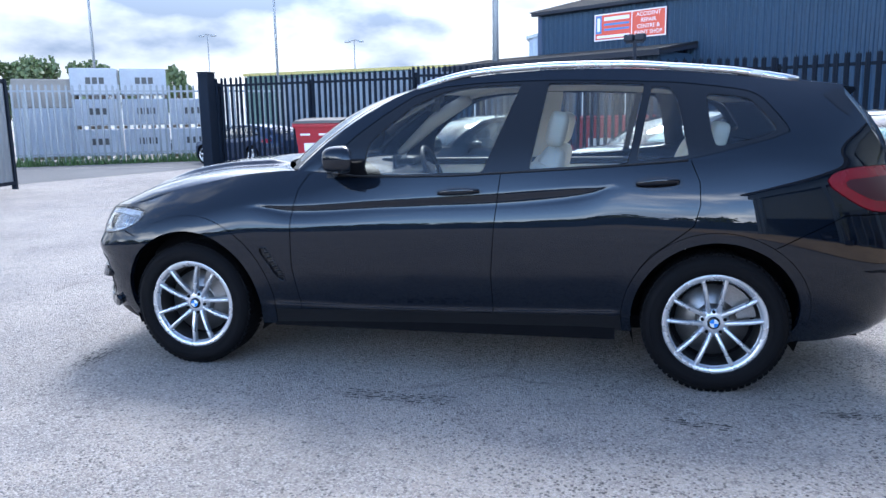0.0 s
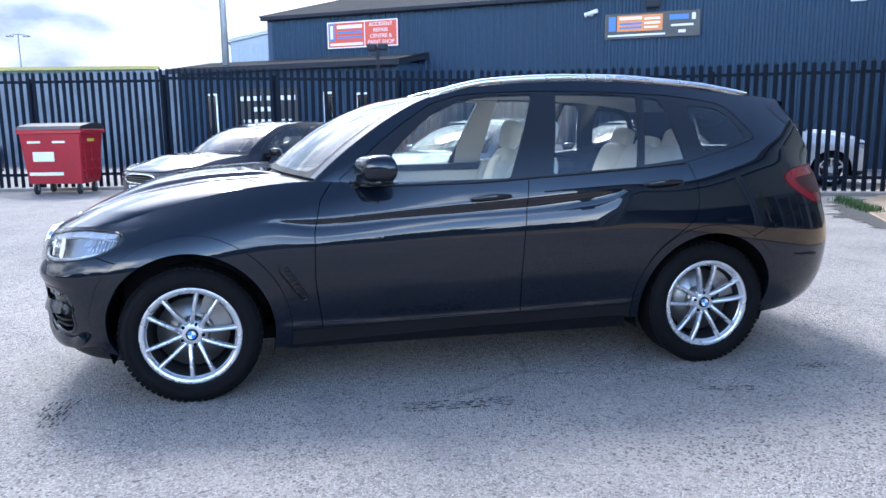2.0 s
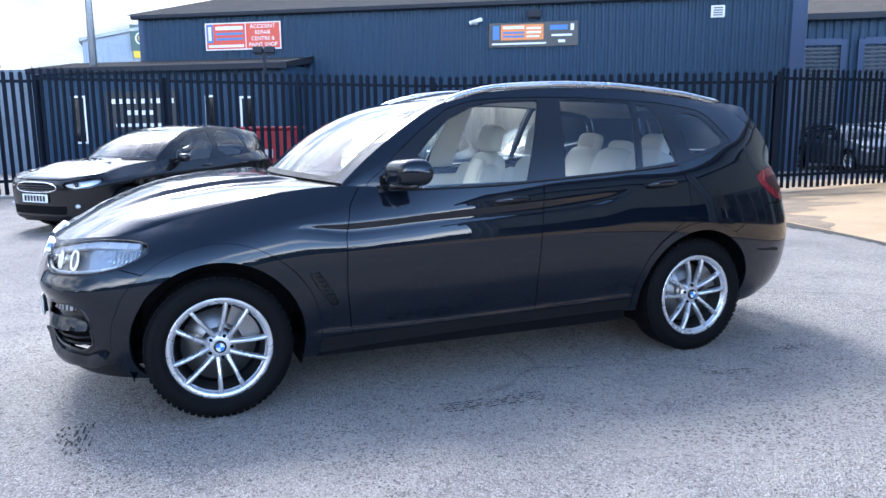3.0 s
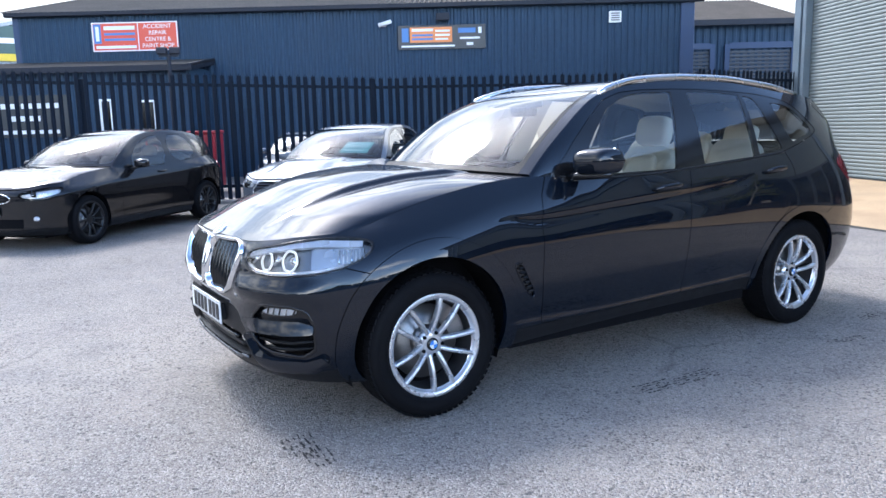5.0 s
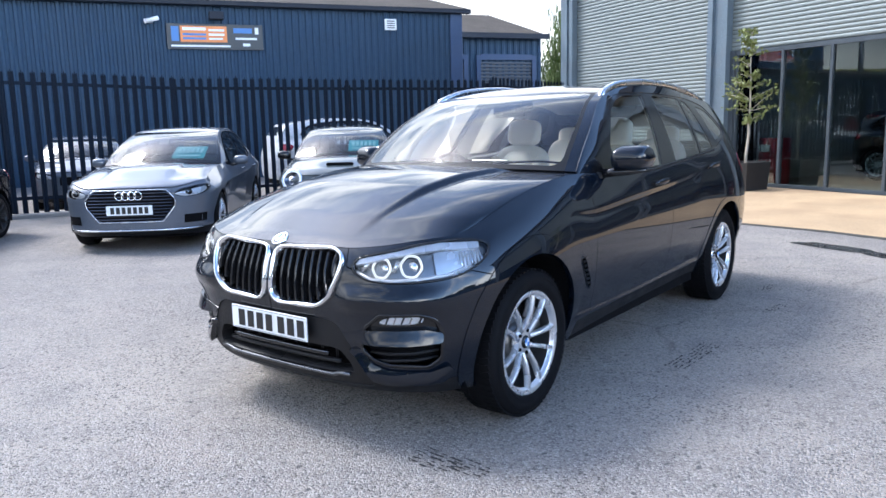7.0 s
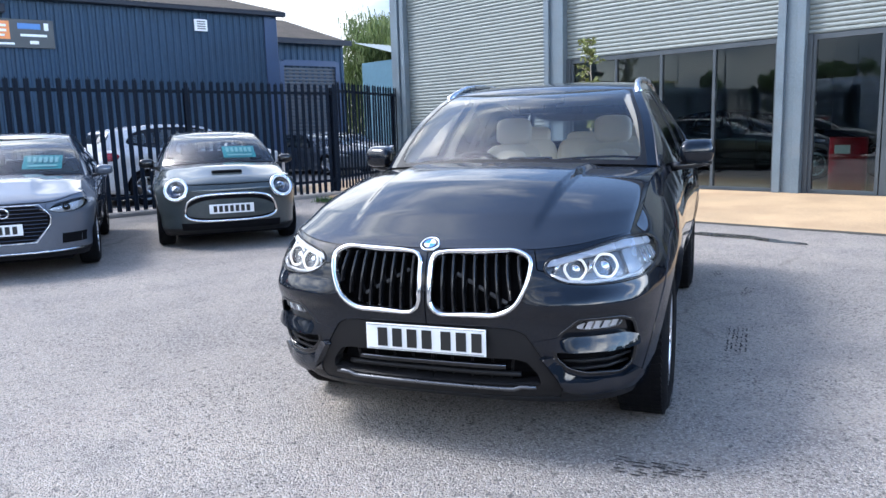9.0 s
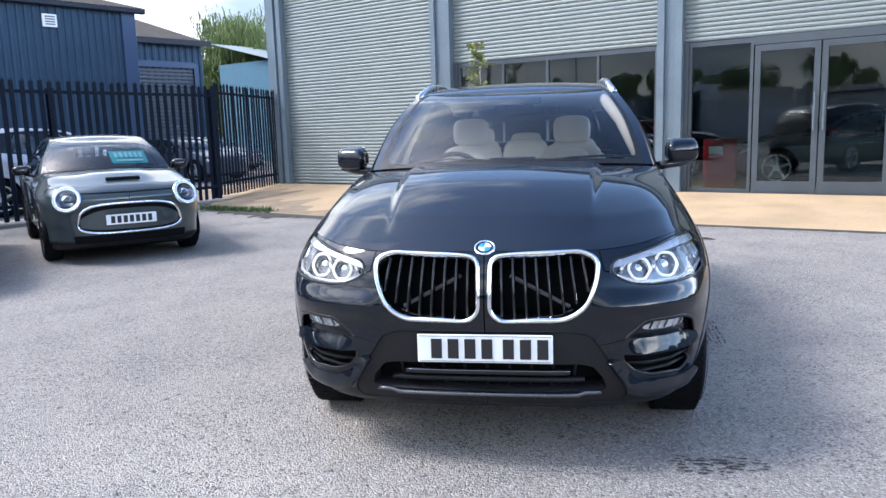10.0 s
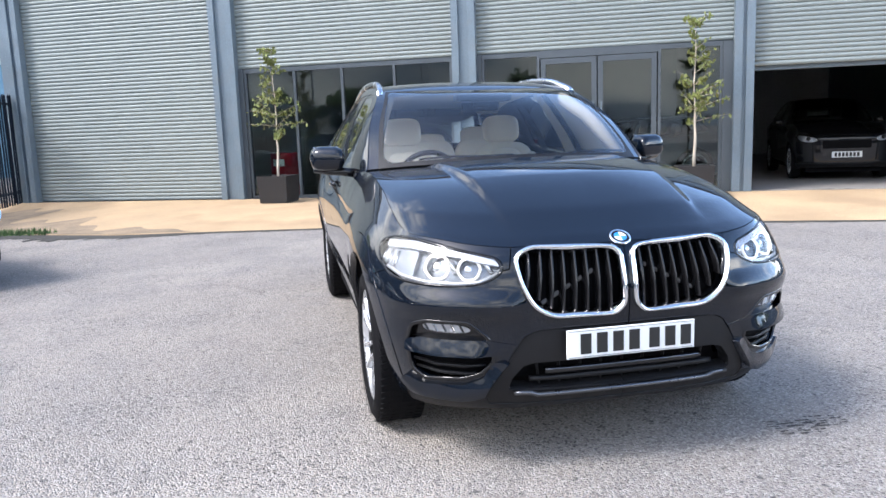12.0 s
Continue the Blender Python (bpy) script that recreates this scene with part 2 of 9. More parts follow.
M_ROOFSHEET = mat("roof_sheet", (0.075, 0.068, 0.062), 0.9, 0.0, 0.3, 1.2, 12, bump=0.3, spec=0.1, dirt=(0.05, 0.05, 0.042), dirt_scale=1.0, dirt_amt=0.7)
M_SHUTTER = mat("shutter_steel", (0.205, 0.236, 0.234), 0.5, 0.1, 0.08, 0.8, 20, dirt=(0.20, 0.23, 0.235), dirt_scale=0.5, dirt_amt=0.3)
M_STEEL = mat("column_steel", (0.15, 0.195, 0.235), 0.45, 0.3, 0.15, 2, 30, dirt=(0.18, 0.2, 0.22), dirt_scale=3, dirt_amt=0.5)
M_FRAMEGREY = mat("frame_grey", (0.07, 0.085, 0.10), 0.4, 0.2, 0.1, 3, 40)
M_WHITEWALL = mat("inner_wall", (0.6, 0.6, 0.58), 0.8, 0, 0.08, 1, 12)
M_INFLOOR = mat("inner_floor", (0.30, 0.28, 0.26), 0.35, 0, 0.15, 1, 20)
M_PANE = glass("shop_glass", (0.75, 0.85, 0.85), 0.86, 0.0, 1.0)
M_RED = mat("bin_red", (0.33, 0.009, 0.022), 0.42, 0, 0.15, 3, 25, dirt=(0.25, 0.02, 0.02), dirt_scale=4, dirt_amt=0.5)
M_BLACK = mat("black_plastic", (0.015, 0.015, 0.017), 0.5, 0, 0.2, 5, 60)
M_WHITE = mat("white_paint", (0.75, 0.76, 0.76), 0.5, 0, 0.05, 3, 30)
M_WRAP = mat("plastic_wrap", (0.30, 0.33, 0.38), 0.35, 0, 0.1, 2, 15, bump=0.5, bump_scale=6)
M_TAN = mat("tan_concrete", (0.40, 0.285, 0.165), 0.9, 0, 0.28, 0.9, 45, bump=0.35, bump_scale=90, dirt=(0.28, 0.19, 0.11), dirt_scale=0.8, dirt_amt=0.8)
M_KERB = mat("kerb_concrete", (0.24, 0.22, 0.195), 0.9, 0, 0.25, 2, 40, bump=0.3)
M_GRASS = mat("weed_green", (0.06, 0.11, 0.03), 0.8, 0, 0.4, 6, 40)
M_SIGNRED = mat("sign_orange_red", (0.62, 0.085, 0.045), 0.5, 0, 0.05, 2, 30)
M_SIGNORANGE = mat("sign_orange", (0.72, 0.24, 0.06), 0.5, 0, 0.05)
M_SIGNBLUE = mat("sign_blue", (0.07, 0.19, 0.45), 0.5, 0, 0.05)
M_SIGNDARK = mat("sign_black", (0.02, 0.025, 0.03), 0.4, 0, 0.1)
M_CARDINK = mat("card_ink", (0.22, 0.46, 0.48), 0.5, 0, 0.05)
M_TEAL = mat("teal", (0.02, 0.24, 0.27), 0.5, 0, 0.05)
M_GREENSHED = mat("green_shed", (0.06, 0.105, 0.095), 0.6, 0, 0.15, 0.3, 4)
M_YELLOW = mat("yellow_trim", (0.62, 0.46, 0.04), 0.6, 0, 0.1)
M_BWALL = mat("wall_paint", (0.16, 0.19, 0.23), 0.8, 0, 0.2, 0.7, 12, dirt=(0.09, 0.10, 0.12), dirt_scale=0.8, dirt_amt=0.6)
M_PALEUNIT = mat("pale_cladding", (0.26, 0.31, 0.38), 0.6, 0.1, 0.1, 0.4, 6)
M_SHUTTERDARK = mat("shutter_dark", (0.055, 0.062, 0.072), 0.55, 0.1, 0.12, 1, 20)
M_OLIVE = mat("olive_trim", (0.34, 0.30, 0.10), 0.6, 0, 0.1)
M_ROAD = mat("road_asphalt", (0.062, 0.061, 0.061), 0.85, 0, 0.2, 0.6, 30, bump=0.2, bump_scale=80, dirt=(0.10, 0.097, 0.094), dirt_scale=0.4, dirt_amt=0.6)
M_BARK = mat("bark_pale", (0.45, 0.40, 0.33), 0.85, 0, 0.3, 8, 60, bump=0.4)
M_BARKDARK = mat("bark_dark", (0.12, 0.09, 0.06), 0.9, 0, 0.3, 4, 40)


def leaf_mat(name, color):
    m = mat(name, color, 0.55, 0, 0.35, 1.5, 9)
    m.node_tree.nodes["Principled BSDF"].inputs["Transmission Weight"].default_value = 0.0
    return m


M_LEAF = leaf_mat("leaf_green", (0.15, 0.175, 0.045))
M_LEAFDARK = leaf_mat("leaf_dark", (0.085, 0.12, 0.045))
M_WILLOW = leaf_mat("leaf_willow", (0.11, 0.15, 0.035))


def asphalt():
    m = bpy.data.materials.new("worn_asphalt")
    m.use_nodes = True
    n, l = m.node_tree.nodes, m.node_tree.links
    p = n["Principled BSDF"]
    p.inputs["Roughness"].default_value = 0.85
    p.inputs["Specular IOR Level"].default_value = 0.2
    tc = n.new("ShaderNodeTexCoord")

    def noise_at(scale, detail=5, rough=0.55):
        t = n.new("ShaderNodeTexNoise")
        t.inputs["Scale"].default_value, t.inputs["Detail"].default_value, t.inputs["Roughness"].default_value = scale, detail, rough
        l.new(tc.outputs["Object"], t.inputs["Vector"])
        return t.outputs[0]

    def rng(v, a, b, c, d):
        r = n.new("ShaderNodeMapRange")
        for i, x in enumerate((a, b, c, d)):
            r.inputs[i + 1].default_value = x
        l.new(v, r.inputs[0])
        return r.outputs[0]

    def mixc(f, a, b, mode="MIX"):
        x = n.new("ShaderNodeMix")
        x.data_type, x.blend_type = "RGBA", mode
        for s, v in ((0, f), (6, a), (7, b)):
            if isinstance(v, (tuple, float)):
                x.inputs[s].default_value = v
            else:
                l.new(v, x.inputs[s])
        return x.outputs[2]

    vor = n.new("ShaderNodeTexVoronoi")
    vor.inputs["Scale"].default_value = 120
    l.new(tc.outputs["Object"], vor.inputs["Vector"])
    sep = n.new("ShaderNodeSeparateColor")
    l.new(vor.outputs["Color"], sep.inputs[0])
    chip = rng(sep.outputs[0], 0.45, 0.95, 0.0, 1.0)
    dark_chip = rng(sep.outputs[1], 0.72, 0.95, 0.0, 0.75)
    # broad tone, then stains, stones, pits and cracks
    base = mixc(rng(noise_at(0.35, 6), 0.38, 0.62, 0, 1), (0.262, 0.236, 0.211, 1), (0.370, 0.331, 0.288, 1))
    base = mixc(rng(noise_at(1.6, 7, 0.65), 0.46, 0.70, 0, 0.8), base, (0.19, 0.18, 0.176, 1))
    base = mixc(rng(noise_at(0.9, 4), 0.55, 0.75, 0, 0.45), base, (0.37, 0.31, 0.272, 1))
    base = mixc(chip, base, (0.42, 0.39, 0.36, 1))
    base = mixc(dark_chip, base, (0.155, 0.148, 0.145, 1))
    pit = rng(noise_at(26, 3), 0.60, 0.70, 0.0, 1.0)
    base = mixc(pit, base, (0.125, 0.118, 0.115, 1))
    blot = rng(noise_at(7, 5, 0.6), 0.66, 0.74, 0.0, 0.8)
    base = mixc(blot, base, (0.12, 0.115, 0.11, 1))
    hole = n.new("ShaderNodeTexVoronoi")
    hole.inputs["Scale"].default_value = 58
    l.new(tc.outputs["Object"], hole.inputs["Vector"])
    hsep = n.new("ShaderNodeSeparateColor")
    l.new(hole.outputs["Color"], hsep.inputs[0])
    hm = n.new("ShaderNodeMath")
    hm.operation = "MULTIPLY"
    l.new(rng(hsep.outputs[2], 0.74, 0.82, 0.0, 1.0), hm.inputs[0])
    l.new(rng(noise_at(1.3, 5, 0.6), 0.42, 0.62, 0.25, 1.0), hm.inputs[1])
    hm2 = n.new("ShaderNodeMath")
    hm2.operation = "MULTIPLY"
    l.new(hm.outputs[0], hm2.inputs[0])
    l.new(rng(hole.outputs["Distance"], 0.25, 0.5, 0.9, 0.0), hm2.inputs[1])
    base = mixc(hm2.outputs[0], base, (0.055, 0.052, 0.05, 1))
    crack_v = n.new("ShaderNodeTexVoronoi")
    crack_v.feature = "DISTANCE_TO_EDGE"
    crack_v.inputs["Scale"].default_value = 0.55
    warp = n.new("ShaderNodeMix")
    warp.data_type = "VECTOR"
    warp.inputs[0].default_value = 0.25
    wn_ = n.new("ShaderNodeTexNoise")
    wn_.inputs["Scale"].default_value, wn_.inputs["Detail"].default_value = 2.5, 8
    l.new(tc.outputs["Object"], wn_.inputs["Vector"])
    l.new(tc.outputs["Object"], warp.inputs[4])
    l.new(wn_.outputs["Color"], warp.inputs[5])
    l.new(warp.outputs[1], crack_v.inputs["Vector"])
    line = rng(crack_v.outputs["Distance"], 0.0, 0.012, 0.35, 0.0)
    gate = rng(noise_at(0.5, 3), 0.52, 0.60, 0.0, 1.0)
    cm_ = n.new("ShaderNodeMath")
    cm_.operation = "MULTIPLY"
    l.new(line, cm_.inputs[0])
    l.new(gate, cm_.inputs[1])
    base = mixc(cm_.outputs[0], base, (0.08, 0.075, 0.072, 1))
    l.new(base, p.inputs["Base Color"])
    hgt = n.new("ShaderNodeMath")
    hgt.operation = "SUBTRACT"
    l.new(vor.outputs["Distance"], hgt.inputs[1])
    l.new(noise_at(30, 4), hgt.inputs[0])
    bp = n.new("ShaderNodeBump")
    bp.inputs["Strength"].default_value, bp.inputs["Distance"].default_value = 0.9, 0.014
    l.new(hgt.outputs[0], bp.inputs["Height"])
    l.new(bp.outputs[0], p.inputs["Normal"])
    return m


M_ASPHALT = asphalt()

# ---- ground ----
ground = pydata("ground", [(-400, -300, 0), (400, -300, 0), (400, 500, 0), (-400, 500, 0)], [(0, 1, 2, 3)], M_ASPHALT)
tagged(ground, "worn grey asphalt yard with pale stone chips and cracks", "ground", kind="structure")

# the showroom's frame: x along its front, y inward
SHOW = Matrix(((-0.434, 0.901, 0, 10.741), (-0.901, -0.434, 0, 1.942), (0, 0, 1, 0), (0, 0, 0, 1)))
APRON = 0.13

bm = bmesh.new()
EDGE = ((-6.3, 2.9), (-4.0, 3.3), (-2.6, 4.05), (-1.5, 4.33), (0.27, 4.42), (1.8, 4.02), (2.9, 3.80), (4.75, 3.40), (6.0, 3.37), (8.0, 3.30), (10.5, 3.27), (18.0, 3.27))
edge_rnd = random.Random(12)


def apron_edge(u):
    return float(np.interp(u, [e[0] for e in EDGE], [e[1] for e in EDGE]))


rows_ = []
for i in range(163):
    u = -6.3 + i * 0.15
    v = apron_edge(u) + edge_rnd.uniform(-0.012, 0.012)
    rows_.append([bm.verts.new(p) for p in ((u, -v, 0.001), (u, -v + 0.05, 0.022), (u, -v * 0.5, 0.08), (u, 0.0, APRON))])
for a, b in zip(rows_, rows_[1:]):
    for k in range(3):
        bm.faces.new((a[k], b[k], b[k + 1], a[k + 1]))
apron = part("forecourt_pavement", bm, M_TAN)
apron.matrix_basis = SHOW
tagged(apron, "tan concrete forecourt sloping up to the showroom", "pavement", kind="structure")

# ---- showroom ----
showroom = thing("showroom_building", "grey steel showroom with roller shutters and glazed entrance", "building", SHOW, kind="structure")


def corrugate(x0, x1, z0, z1, pitch, depth, y=0.0, vertical=True):
    """A folded sheet: ribs upright or lying."""
    verts, faces = [], []
    a, b = (x0, x1) if vertical else (z0, z1)
    n = int(round((b - a) / pitch))
    line = []
    for i in range(n):
        s = a + (b - a) * i / n
        w = (b - a) / n
        line += [(s, y), (s + w * 0.35, y), (s + w * 0.5, y - depth), (s + w * 0.85, y - depth)]
    line.append((b, y))
    for s, d in line:
        if vertical:
            verts += [(s, d, z0), (s, d, z1)]
        else:
            verts += [(x0, d, s), (x1, d, s)]
    for i in range(len(line) - 1):
        f = (2 * i, 2 * i + 2, 2 * i + 3, 2 * i + 1)
        faces.append(f if vertical else f[::-1])
    return verts, faces


def slats(x0, x1, z0, z1, pitch=0.076, bow=0.016):
    verts, faces = [], []
    n = int((z1 - z0) / pitch)
    prof = []
    for i in range(n):
        for k in range(6):
            f = k / 6
            prof.append((z0 + (i + f) * pitch, -bow * math.sin(math.pi * f) ** 0.7 if k else 0.004))
    for z, d in prof:
        verts += [(x0, d, z), (x1, d, z)]
    for i in range(len(prof) - 1):
        faces.append((2 * i, 2 * i + 1, 2 * i + 3, 2 * i + 2))
    return verts, faces


TOP = 4.8
for k, (a, b, z0) in enumerate(((-4.9, -0.5, APRON), (0.0, 4.33, 2.68), (4.77, 9.16, 2.68), (9.48, 14.0, 2.22))):
    v, f = slats(a - 0.03, b + 0.03, z0, TOP)
    sh = pydata("roller_shutter", v, f, M_SHUTTER, showroom, "closed ribbed steel roller shutter" if k == 0 else "half-raised ribbed steel roller shutter")
    sh.location.y = 0.12
    part("bottom_rail", boxes((a - 0.03, b + 0.03, 0.09, 0.15, z0 - 0.07, z0 + 0.01), bevel=0.006), M_STEEL, sh)
for a, b in ((-5.25, -4.9), (-0.5, 0.0), (4.33, 4.77), (9.16, 9.48), (14.0, 14.4)):
    bm = bmesh.new()
    box(bm, a, a + 0.13, -0.06, 0.10, APRON, TOP, 0.005)
    box(bm, b - 0.13, b, -0.06, 0.10, APRON, TOP, 0.005)
    box(bm, a + 0.13, b - 0.13, 0.0, 0.20, APRON, TOP)
    part("column", bm, M_STEEL, showroom)
part("wall", boxes((-5.25, 14.8, -0.02, 0.25, TOP, 5.4)), M_STEEL, showroom)
part("wall", boxes((14.4, 14.8, 0.25, 15.8, 0, 5.4)), M_STEEL, showroom, "plain side wall")
part("wall", boxes((-5.45, -5.25, -0.0, 16, 0, 5.4)), M_STEEL, showroom, "plain side wall")
part("back_wall", boxes((-5.25, 14.8, 15.8, 16, 0, 5.4)), M_WHITEWALL, showroom)
part("roof", boxes((-5.6, 15.1, -0.2, 16.2, 5.4, 5.6)), M_ROOFSHEET, showroom)
part("floor", boxes((-5.25, 14.8, 0.14, 15.8, 0.0, APRON + 0.004)), M_INFLOOR, showroom)
part("inner_ceiling", boxes((-5.25, 14.8, 0.5, 15.8, 4.6, 4.7)), M_DARKTRIM, showroom)
part("partition", boxes((9.25, 9.42, 0.3, 15.8, APRON, 4.6)), M_WHITEWALL, showroom)
part("partition", boxes((-0.3, -0.15, 0.3, 15.8, APRON, 4.6)), M_WHITEWALL, showroom)


def glazing(x0, x1, z0, z1, posts, y=0.1, transom=None):
    w = thing("window")
    w.parent = showroom
    bm = bmesh.new()
    t = 0.05
    box(bm, x0, x1, y, y + 0.08, z1 - t, z1 + 0.03)
    box(bm, x0, x1, y, y + 0.08, z0, z0 + 0.06)
    for x in (x0 + t / 2, x1 - t / 2, *posts):
        box(bm, x - t / 2, x + t / 2, y - 0.002, y + 0.082, z0 + 0.06, z1 - t)
    if transom:
        box(bm, x0, x1, y + 0.01, y + 0.07, transom - 0.03, transom + 0.03)
    part("frame", bm, M_FRAMEGREY, w)
    xs = [x0 + t / 2, *posts, x1 - t / 2]
    for a, b in zip(xs, xs[1:]):
        g = part("pane", boxes((a, b, y + 0.035, y + 0.041, z0 + 0.03, z1 - 0.02)), M_PANE, w)
        g.visible_shadow = False
    return w


glazing(0.1, 4.3, APRON, 2.64, (1.16, 2.14, 3.18))
glazing(4.85, 5.9, APRON, 2.64, ())
glazing(7.94, 9.0, APRON, 2.64, ())
part("panel", boxes((9.0, 9.2, 0.06, 0.16, APRON, 2.66)), M_FRAMEGREY, showroom)
part("jamb", boxes((4.75, 4.85, 0.06, 0.16, APRON, 2.68)), M_FRAMEGREY, showroom)
part("jamb", boxes((0.0, 0.1, 0.06, 0.16, APRON, 2.68)), M_FRAMEGREY, showroom)
part("lintel", boxes((5.9, 7.94, 0.1, 0.18, 2.55, 2.68)), M_FRAMEGREY, showroom)
for a, b, hx in ((5.92, 6.9, 6.84), (6.92, 7.92, 6.98)):
    dr = thing("door")
    dr.parent = showroom
    bm = boxes((a, a + 0.09, 0.1, 0.16, APRON, 2.54), (b - 0.09, b, 0.1, 0.16, APRON, 2.54), (a + 0.09, b - 0.09, 0.1, 0.16, 2.44, 2.54), (a + 0.09, b - 0.09, 0.1, 0.16, APRON, APRON + 0.2))
    part("frame", bm, M_FRAMEGREY, dr)
    g = part("pane", boxes((a + 0.08, b - 0.08, 0.125, 0.131, APRON + 0.19, 2.45)), M_PANE, dr)
    g.visible_shadow = False
    part("handle", cyl(cyl(bmesh.new(), (hx, 0.05, 1.15), (hx, 0.05, 1.75), 0.014, n=10), (hx, 0.05, 1.2), (hx, 0.1, 1.2), 0.01, n=8), M_STEEL, dr, "upright steel pull handle")

# ---- blue workshop ----
BLUE = Matrix(((math.cos(radians(-32)), -math.sin(radians(-32)), 0, -1.58), (math.sin(radians(-32)), math.cos(radians(-32)), 0, 22.5), (0, 0, 1, 0), (0, 0, 0, 1)))
workshop = thing("workshop_building", "blue ribbed steel workshop with grey sheet roof", "building", BLUE, kind="structure")
v, f = corrugate(0, 20.2, 2.35, 4.9, 0.2, 0.035)
pydata("wall", v, f, M_BLUECLAD, workshop)
v, f = corrugate(0, 20.2, 0, 2.42, 0.2, 0.035, y=0.03)
pydata("wall", v, f, M_BLUECLAD, workshop, "lower blue cladding")
part("wall", boxes((-0.02, 0.1, 0.04, 14, 0, 4.9)), M_BLUECLAD, workshop)
part("wall", boxes((20.1, 20.22, 0.04, 14, 0, 4.9)), M_BLUECLAD, workshop)
part("corner_trim", boxes((19.85, 20.26, -0.06, 0.25, 0, 4.92), bevel=0.01), M_BLUETRIM, workshop)
part("corner_trim", boxes((-0.05, 0.12, -0.05, 0.2, 0, 4.92), bevel=0.01), M_BLUETRIM, workshop)
part("gutter", boxes((-0.2, 20.5, -0.24, -0.06, 4.86, 5.0), bevel=0.02), M_DARKTRIM, workshop)


def roof_sheet(x0, x1, y0, z0, y1, z1, pitch=0.15, depth=0.03):
    verts, faces = [], []
    n = int((x1 - x0) / pitch) * 4
    for i in range(n + 1):
        x = x0 + (x1 - x0) * i / n
        h = depth * math.sin(i * math.pi / 2)
        verts += [(x, y0, z0 + h), (x, y1, z1 + h)]
    for i in range(n):
        faces.append((2 * i, 2 * i + 2, 2 * i + 3, 2 * i + 1))
    return verts, faces


v, f = roof_sheet(-0.3, 20.5, -0.25, 4.98, 8.0, 6.9)
pydata("roof", v, f, M_ROOFSHEET, workshop)
v, f = roof_sheet(-0.3, 20.5, 8.0, 6.9, 16.0, 5.0)
pydata("roof", v, f, M_ROOFSHEET, workshop)
bm = bmesh.new()
prism(bm, ((0.0, 4.9), (8, 6.75), (14, 4.9)), "x", 0.0, 0.08)
prism(bm, ((0.0, 4.9), (8, 6.75), (14, 4.9)), "x", 20.1, 20.18)
part("gable", bm, M_BLUECLAD, workshop)

# ---- car body surfaces ----
def curve_at(pts, x):
    """A smooth, overshoot-free curve through (x, value) pairs."""
    px, py = np.array([p[0] for p in pts], float), np.array([p[1] for p in pts], float)
    h, d = np.diff(px), np.diff(py) / np.diff(px)
    m = np.zeros(len(px))
    m[0], m[-1] = d[0], d[-1]
    for i in range(1, len(px) - 1):
        if d[i - 1] * d[i] > 0:
            w1, w2 = 2 * h[i] + h[i - 1], h[i] + 2 * h[i - 1]
            m[i] = (w1 + w2) / (w1 / d[i - 1] + w2 / d[i])
    x = np.clip(np.asarray(x, float), px[0], px[-1])
    i = np.clip(np.searchsorted(px, x) - 1, 0, len(px) - 2)
    t = (x - px[i]) / h[i]
    return (2 * t ** 3 - 3 * t ** 2 + 1) * py[i] + (t ** 3 - 2 * t ** 2 + t) * h[i] * m[i] + (-2 * t ** 3 + 3 * t ** 2) * py[i + 1] + (t ** 3 - t ** 2) * h[i] * m[i + 1]


